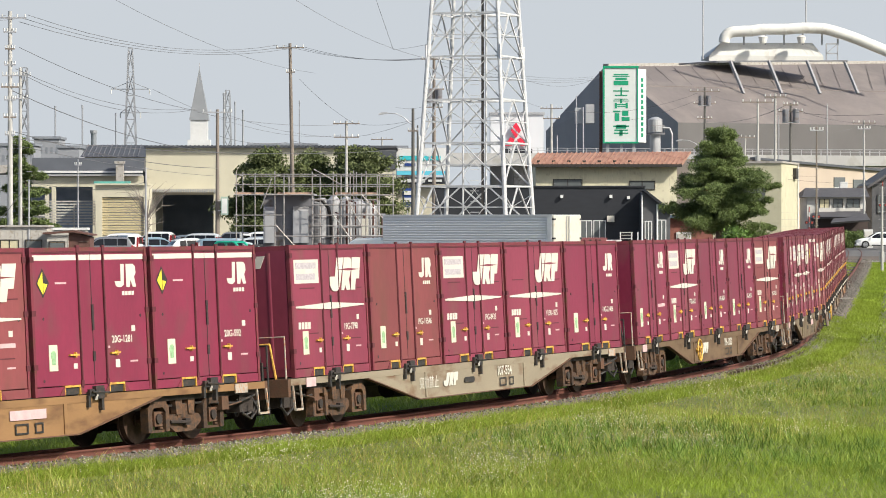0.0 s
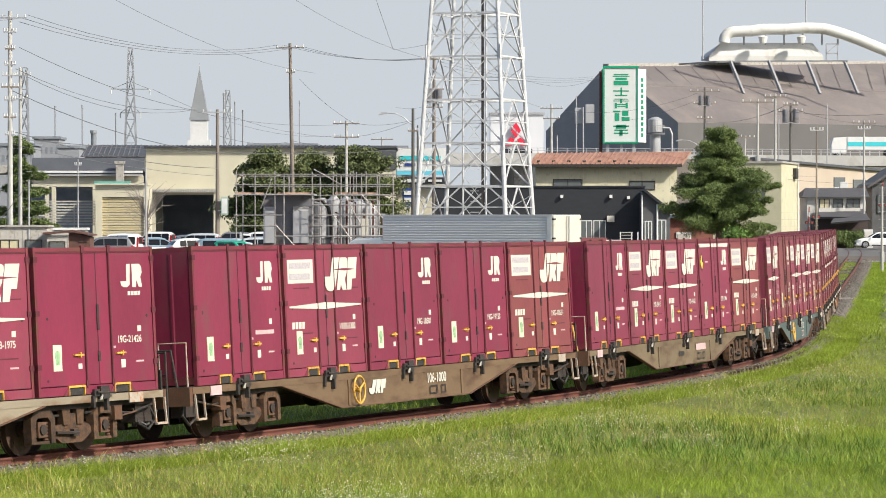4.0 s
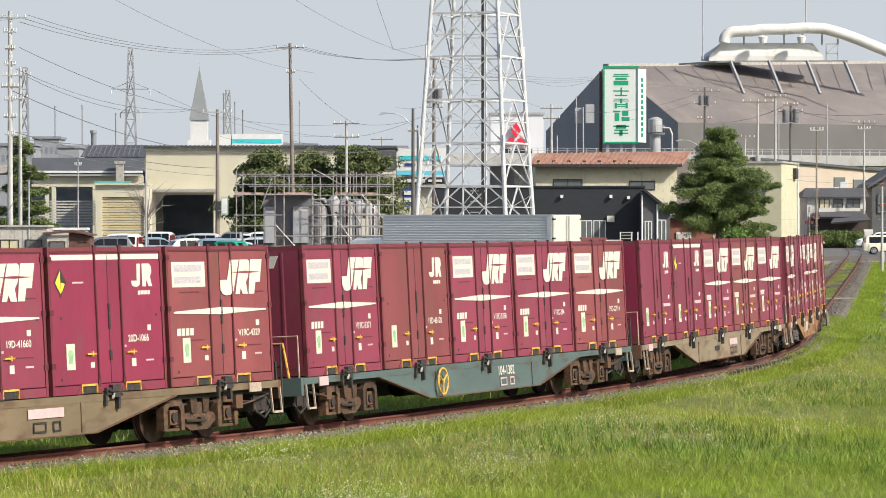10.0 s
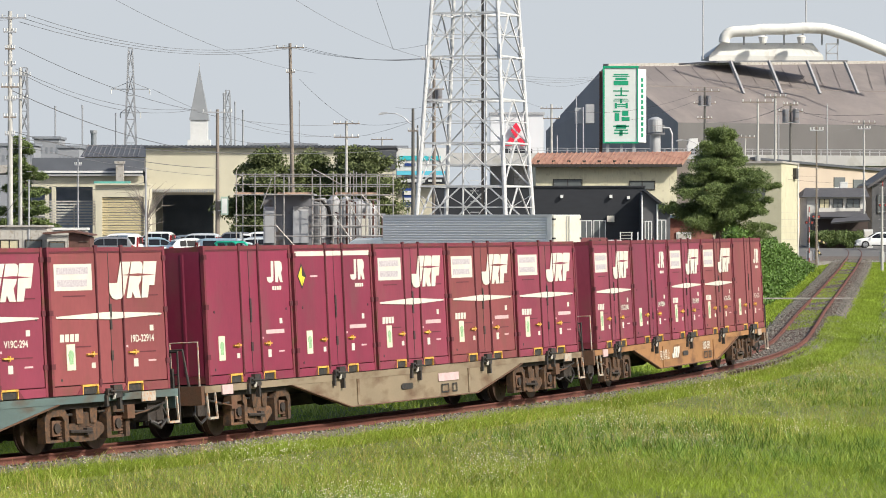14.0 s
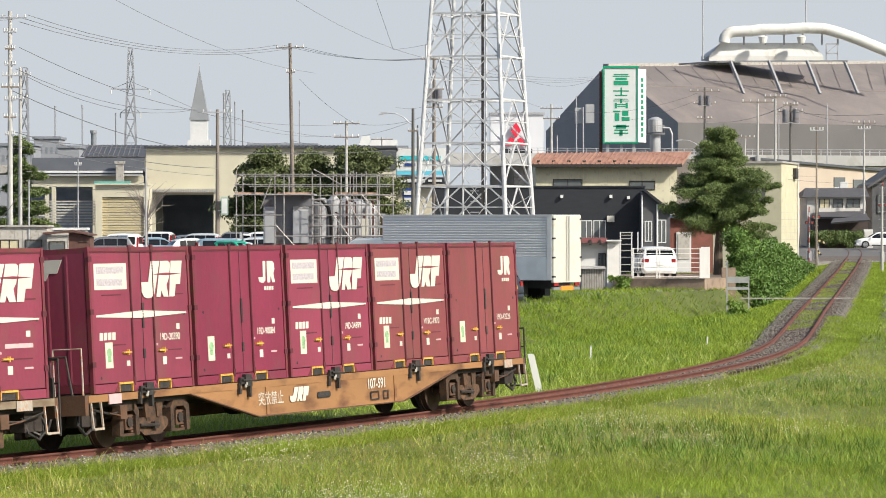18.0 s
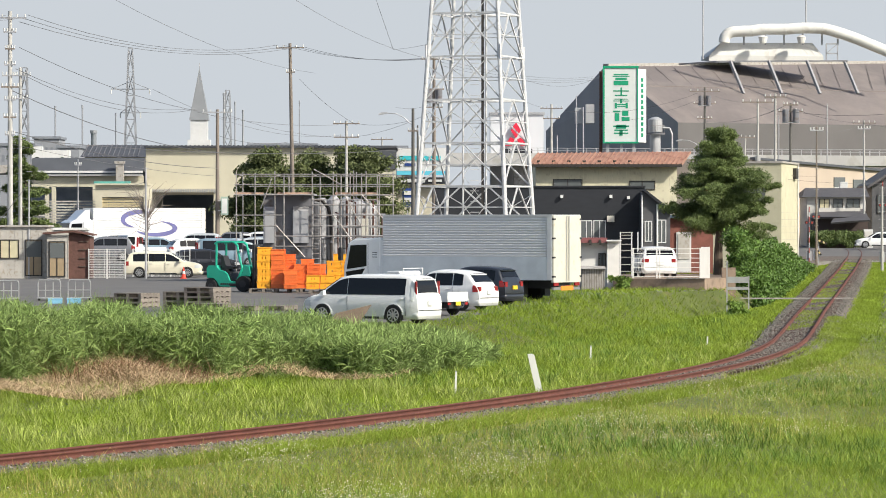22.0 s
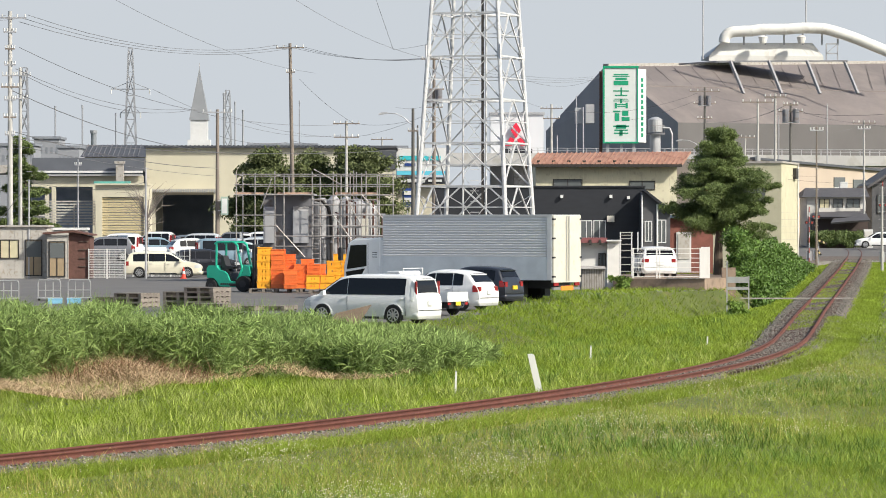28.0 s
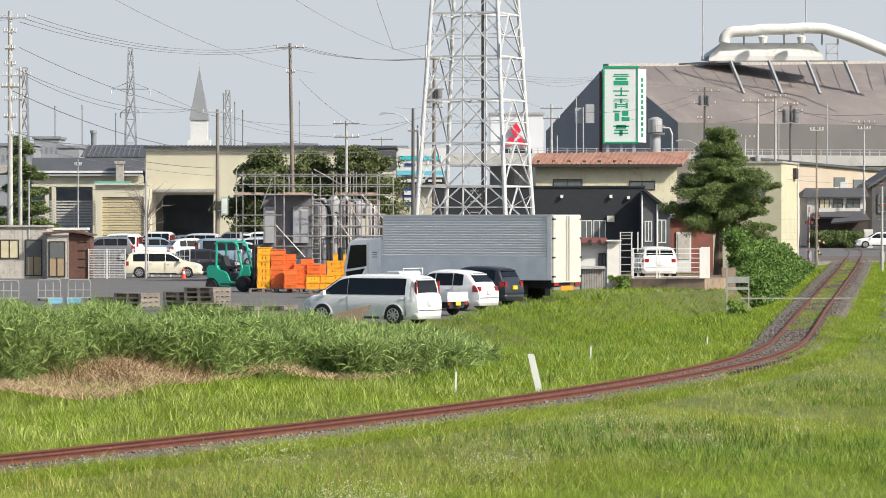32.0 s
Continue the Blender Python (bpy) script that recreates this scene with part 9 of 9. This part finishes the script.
# ---- poles, lamps and wires ----
POLE = mat("concrete_pole", (0.42, 0.41, 0.385), 0.85, var=0.1, scale=2, bump=0.1)
WOODP = mat("wooden_pole", (0.20, 0.168, 0.14), 0.85, var=0.2, scale=3, bump=0.3, stretch=(1, 1, 0.2))
DARKP = mat("dark_steel_pole", (0.10, 0.095, 0.085), 0.6, var=0.15, bump=0.05)
# wire black is lifted to grey, with the haze painted in
WIRE = mat("haze_paled_cable", (0.10, 0.10, 0.105), 0.6, var=0.1, bump=0)
CERAMIC = mat("white_insulator", (0.6, 0.6, 0.58), 0.3, var=0.05, bump=0)


def utility_pole(x, y, top, r, material, label, arms=(), transformer=None, lean=0.0, base=0.5):
    p = thing("utility_pole", pose(x, y, base, 0, lean, 0), label, "utility pole", "utility poles")
    h = top - base
    part("pole", Form().rod((0, 0, 0), (0, 0, h), r, 10, r * 0.65), material, p)
    for z, w, kind in arms:
        zz = z - base
        part("cross_arm", Form().box(-w, w, -0.14, -0.06, zz - 0.05, zz + 0.05), WOODP if kind else PLANT_L, p)
        for q in (-0.92, -0.45, 0.45, 0.92):
            part("insulator", Form().rod((q * w, -0.1, zz + 0.05), (q * w, -0.1, zz + 0.24), 0.05, 6), CERAMIC, p)
    if transformer:
        zz = transformer - base
        for s in (-0.4, 0.4):
            part("transformer", Form().rod((s, -0.15, zz - 0.5), (s, -0.15, zz + 0.5), 0.27, 10), PLANT, p)
        part("bracket", Form().box(-0.7, 0.7, -0.3, 0.1, zz - 0.6, zz - 0.52), PLANT_L, p)
    bolts = Form()
    for i in range(10):
        bolts.rod((-r - 0.12, 0, h * 0.25 + i * 0.55), (r + 0.12, 0, h * 0.25 + i * 0.55), 0.015, 4)
    tagged(part("step_bolts", bolts, PLANT_L, p), kind="stuff")
    return p


utility_pole(-27.24, 236, 17.28, 0.19, POLE, "tall concrete utility pole with many fittings", ((16.85, 1.05, 0), (15.96, 0.4, 0), (14.9, 0.3, 1), (13.9, 0.35, 0), (13.22, 0.5, 0), (12.5, 0.55, 1), (11.7, 0.35, 0), (10.6, 0.4, 1), (9.5, 0.3, 0)), base=0.6)
utility_pole(-28.18, 250, 14.3, 0.15, POLE, "concrete utility pole behind the taller one", ((13.77, 0.7, 0), (12.23, 0.5, 0)))
utility_pole(-18.04, 300, 13.03, 0.19, WOODP, "slim concrete utility pole", ((12.8, 1.2, 0),), lean=0.0)
sgn = thing("pole_sign", pose(-17.45, 299.6, 4.6), "small pale green sign board on a pole", "sign")
part("board", Form().box(-0.3, 0.3, -0.04, 0.0, 0.0, 1.45), mat("pale_green_board", (0.30, 0.40, 0.33), 0.6, var=0.1), sgn)
part("panel", Form().box(-0.2, 0.2, -0.045, -0.04, 0.12, 1.3), WFRAME, sgn)
part("bracket", Form().box(-0.55, -0.3, -0.02, 0.02, 0.3, 0.36).box(-0.55, -0.3, -0.02, 0.02, 1.1, 1.16), PLANT_L, sgn)
utility_pole(-12.13, 305, 18.56, 0.19, WOODP, "old wooden utility pole", ((18.19, 1.15, 1), (16.21, 0.35, 1)), lean=-1.0)
utility_pole(-7.99, 310, 12.4, 0.15, POLE, "concrete utility pole with crossarms", ((12.16, 1.1, 1), (11.04, 1.05, 1)))
utility_pole(-6.84, 420, 13.56, 0.13, POLE, "distant utility pole with crossarm", ((13.31, 1.2, 1),))
utility_pole(-2.32, 290, 12.81, 0.17, DARKP, "dark pole carrying a road lamp", ((11.06, 0.4, 1),))
utility_pole(-1.98, 292, 11.55, 0.10, DARKP, "slim dark steel pole", ())
utility_pole(-0.72, 300, 17.19, 0.18, WOODP, "wooden utility pole behind the tower", ((17.05, 1.0, 1), (14.65, 0.8, 1), (13.21, 0.7, 1)), 14.11)
utility_pole(11.57, 400, 16.6, 0.17, POLE, "utility pole with crossarm before the shed", ((16.18, 1.2, 1), (15.09, 0.9, 1)))
utility_pole(27.56, 395, 18.23, 0.17, DARKP, "cluttered utility pole before the shed", ((17.81, 1.6, 1), (16.5, 1.2, 1), (14.95, 0.8, 1)), 16.86)
utility_pole(25.18, 300, 13.84, 0.13, POLE, "utility pole behind the yellow block", ((13.61, 1.3, 1),))
utility_pole(27.03, 305, 14.47, 0.13, POLE, "utility pole behind the yellow block", ((14.19, 0.9, 1),))
utility_pole(27.8, 300, 13.52, 0.13, DARKP, "utility pole with a transformer", ((13.39, 0.6, 1), (12.85, 1.0, 1), (12.08, 0.5, 1)), 12.53)
utility_pole(28.39, 285, 11.24, 0.085, WOODP, "utility pole beside the crossing", ((10.98, 0.5, 0),))
utility_pole(40.08, 357, 13.73, 0.12, POLE, "utility pole beside the road", ((13.46, 1.1, 1), (12.92, 0.6, 0)))
utility_pole(31.83, 400, 13.28, 0.12, POLE, "distant leaning utility pole", ((13.1, 1.0, 1),), lean=2.0)
utility_pole(30.68, 262, 6.51, 0.11, POLE, "pole beside the relay cabinet", ())
utility_pole(-17.91, 226, 7.31, 0.07, PLANT_L, "thin pale steel pole at the fence", (), base=0.6)
utility_pole(-24.96, 226, 6.56, 0.07, PLANT_L, "thin pale steel pole beside the hut", (), base=0.6)
utility_pole(-32.12, 330, 9.56, 0.07, PLANT_L, "thin steel pole with a bracket", ((9.06, 0.3, 0),))
utility_pole(43.04, 420, 17.29, 0.10, PLANT_L, "tall pale lamp pole on the raised road", ())
utility_pole(37.77, 422, 16.02, 0.09, PLANT_L, "pale lamp pole on the raised road", ())
for a, b, d in ((1020, 170, 400), (1032, 190, 400), (974, 245, 400), (986, 240, 400)):
    utility_pole((a - 784) / 6636 * d, d, 3.94 + (395 - b) / 6636 * d, 0.09, PLANT_L, "pale steel pole before the shed gable")


def lamp(x, y, z, reach, label):
    t = thing("road_lamp", pose(x, y, z), label, "street lamp", "road lamps")
    s = 1 if reach > 0 else -1
    part("arm", Form().tube([(0, 0, -0.9), (reach * 0.3, 0, -0.35), (reach * 0.6, 0, -0.05), (reach, 0, 0.0)], 0.04), PLANT_L, t)
    part("head", Form().slab([(reach - 0.1 * s, -0.05), (reach + 0.55 * s, -0.16), (reach + 0.6 * s, -0.06), (reach + 0.3 * s, 0.07), (reach - 0.1 * s, 0.06)], 1, -0.12, 0.12), PLANT_L, t)
    return t


lamp(-2.4, 290, 12.24 + 0.2, -2.0, "curved-arm road lamp on the dark pole")
lamp(28.58, 415, 13.13, -2.2, "curved road lamp on the raised road")
utility_pole(28.58, 415, 12.51, 0.08, PLANT_L, "pale lamp pole beside the raised road")


def wire(p, q, sag, r, label="thin black overhead wire", n=10):
    p, q = Vector(p), Vector(q)
    pts = [p.lerp(q, i / n) - Vector((0, 0, sag * 4 * (i / n) * (1 - i / n))) for i in range(n + 1)]
    f = Form().tube(pts, r * 0.85, 4)
    t = thing("overhead_wire", pose(0, 0, 0), label, "wire", "overhead wires")
    part("strand", f, WIRE, t)


def w3(a0, b0, d0, a1, b1, d1, sag, r=0.014, n=10):
    wire(((a0 - 784) / 6636 * d0, d0, 3.94 + (395 - b0) / 6636 * d0), ((a1 - 784) / 6636 * d1, d1, 3.94 + (395 - b1) / 6636 * d1), sag, r, n=n)


for k, off in enumerate((0, 6, 12)):
    w3(50 - k * 8, 27 + off, 236, 492 + k * 12, 80 + off // 2, 305, 1.15, 0.022)
    w3(-60, 22 + off, 230, 10 + k * 8, 28 + off // 2, 236, 0.1, 0.02)
    w3(500 + k * 20, 80 + off // 3, 305, 752 + k * 10, 103, 300, 0.55, 0.02)
    w3(780, 104 + off, 300, 1050, 136 + off // 2, 400, 0.7, 0.018)
w3(34, 84, 236, 352, 197, 300, 0.5, 0.022)
w3(28, 122, 236, 340, 193, 300, 0.9, 0.02)
w3(40, 132, 236, 345, 194, 300, 1.1, 0.02)
w3(20, 160, 236, 385, 270, 300, 0.7, 0.03)
w3(20, 232, 236, 385, 298, 300, 0.5, 0.035)
w3(20, 245, 236, 700, 266, 330, 0.6, 0.03)
w3(20, 255, 236, 385, 312, 300, 0.3, 0.02)
w3(350, 199, 300, 600, 221, 310, 0.4, 0.018)
w3(395, 200, 300, 612, 243, 310, 0.5, 0.018)
w3(385, 240, 300, 520, 250, 305, 0.4, 0.02)
w3(520, 250, 305, 731, 262, 290, 0.4, 0.02)
w3(625, 218, 310, 725, 214, 290, 0.25, 0.016)
w3(625, 243, 310, 760, 200, 300, 0.3, 0.014)
w3(530, 140, 305, 632, 222, 310, 0.3, 0.016)
w3(195, -5, 300, 560, 130, 420, 1.0, 0.02)
w3(515, -5, 300, 760, 105, 330, 0.6, 0.016)
w3(664, -5, 262, 696, 88, 300, 0.0, 0.018)
w3(696, 88, 300, 760, 78, 262, 0.05, 0.014)
w3(270, 158, 900, 600, 240, 1200, 4.0, 0.05)
w3(700, 190, 300, 760, 186, 300, 0.2, 0.014)
w3(930, 142, 330, 1062, 135, 400, 0.8, 0.02)
w3(930, 180, 330, 970, 192, 400, 0.1, 0.014)
w3(1000, 196, 400, 1235, 165, 395, 0.9, 0.02)
w3(1100, 215, 395, 1240, 175, 395, 0.3, 0.02)
w3(1255, 165, 395, 1335, 181, 300, 0.3, 0.014)
w3(1250, 215, 395, 1395, 185, 300, 0.6, 0.022)
w3(1400, 198, 300, 1620, 196, 288, 0.35, 0.02)
w3(1400, 190, 300, 1530, 218, 288, 0.3, 0.014)
w3(1310, 300, 278, 1445, 312, 285, 0.15, 0.014)
w3(1310, 306, 278, 1620, 322, 290, 0.4, 0.014)
w3(1445, 232, 285, 1526, 220, 288, 0.3, 0.014)
w3(1526, 218, 288, 1640, 225, 285, 0.2, 0.016)
w3(1335, 184, 300, 1480, 212, 420, 0.5, 0.014)
w3(50, 322, 226, 180, 336, 226, 0.12, 0.02)
w3(180, 336, 226, 258, 322, 226, 0.1, 0.02)
w3(51, 325, 226, 0, 390, 226, 0.0, 0.03)

# ---- vehicles that pass ----
passing_truck = box_truck(pose(-24, 293, 1.445, 0, 0, 204), "silver box truck with a blue swirl on its side", 9.2, 2.5, paint((0.62, 0.64, 0.67)), True)
lane = thing("back_road", pose(0, 0, 0), "asphalt road behind the car lot", "road", kind="structure")
part("asphalt", Form().slab([(-125, 244.5), (-125, 252.5), (-38, 291.2), (25, 319.2), (25, 311.2), (-38, 283.2)], 2, 0.3, 1.42), ASPHALT, lane)
passing_van = car(pose(30, 324, 1.245), CREAM_CAR, "van", 4.2, 1.62, 1.65, "cream minivan driving past the crossing", name="minivan", group="passing vehicles")
road_truck = thing("light_truck", pose(40, 433, 11.5), "small white truck on the raised road", "truck", "passing vehicles")
part("cargo_bed", Form().box(-2.1, 1.0, -0.9, 0.9, 0.6, 1.5), WFRAME, road_truck)
part("cab", Form().slab([(1.05, 0.4), (2.2, 0.4), (2.25, 1.1), (2.0, 1.9), (1.05, 1.95)], 1, -0.85, 0.85), WFRAME, road_truck)
part("windscreen", Form().slab([(2.24, 1.15), (2.27, 1.15), (2.04, 1.8), (2.01, 1.8)], 1, -0.75, 0.75), PANE, road_truck)
for x in (-1.3, 1.6):
    for y in (-0.8, 0.8):
        wheel(road_truck, x, y, 0.36)
teal_truck = thing("long_truck", pose(60, 436, 11.5), "white truck with a teal stripe on the raised road", "truck", "passing vehicles")
part("cargo_box", Form().box(-3.6, 2.2, -1.1, 1.1, 0.8, 2.3), WFRAME, teal_truck)
part("stripe", Form().box(-3.58, 2.18, 1.1, 1.12, 1.2, 1.7).box(-3.58, 2.18, -1.12, -1.1, 1.2, 1.7), TEALSIGN, teal_truck)
part("cab", Form().slab([(2.3, 0.4), (4.0, 0.4), (4.05, 1.3), (3.8, 2.2), (2.3, 2.3)], 1, -1.1, 1.1), WFRAME, teal_truck)
for x in (-2.6, 3.2):
    for y in (-0.95, 0.95):
        wheel(teal_truck, x, y, 0.42)


# ---- motion ----
SPEED, GAIN, START, PITCH = 6.0496, 0.00306, 119.4708, 20.4
def run_at(t):
    return START - SPEED * t - 0.5 * GAIN * t * t


def wagon_pose(w, t):
    sc = run_at(t) - PITCH * w
    (ax, ay, _, az), (bx, by, _, bz) = rail_line(sc - 7.1), rail_line(sc + 7.1)
    ca = float(cant_at(sc))
    th = math.atan2(by - ay, bx - ax)
    up = math.atan2(bz - az, 14.2)
    return (Matrix.Translation(((ax + bx) / 2, (ay + by) / 2, (az + bz) / 2)) @ Matrix.Rotation(th, 4, "Z") @ Matrix.Rotation(-up, 4, "Y") @ Matrix.Rotation(-ca, 4, "X"))


def motions():
    for w, (wagon, loads) in enumerate(TRAIN):
        rows = [(t, wagon_pose(w, t)) for t in range(0, 33)]
        walk(wagon, rows)
        for box, at in loads:
            walk(box, [(t, m @ at) for t, m in rows])
    # the wheels roll
    for i, ws in enumerate(WHEELSETS):
        x = -0.95 if i % 2 == 0 else 0.95
        walk(ws, [(k / 10, pose(x, 0, 0.43) @ Matrix.Rotation((run_at(k / 10) - START) / 0.43, 4, "Y")) for k in range(0, 321)])
    lane_y = lambda x: 287 + (x + 38) * 0.445
    walk(passing_truck, [(t, pose(x, lane_y(x), 1.445, 0, 0, 204)) for t, x in ((0, 13.2), (16.8, 13.2), (17.6, 11.6), (18.2, 7.3), (19, 0.69), (20, -7.64), (21, -15.97), (22, -24.3), (24, -40.96), (28, -74.3), (32, -107.6))])
    walk(passing_van, [(t, pose(x, 324, 1.245)) for t, x in ((0, 26.39), (6, 26.58), (7, 28.4), (8, 31.85), (9, 34.49), (9.5, 36.04), (10, 38.41), (11, 44.14), (12, 50.97), (32, 81.91))])
    deck = lambda x: float(np.interp(x, [-140, -19.4, 59.4, 190], [6.2, 12.12, 11.57, 11.55]))
    for truck, y, t0, x0, v in ((road_truck, 433, 12.5, 44.6, -9.45), (teal_truck, 436, 6.0, 25.3, -11.9)):
        xs = [max(-138.0, min(188.0, x0 + v * (t - t0))) for t in range(0, 33)]
        walk(truck, [(t, pose(x, y, deck(x), 0, 0, 180)) for t, x in enumerate(xs)])


motions()
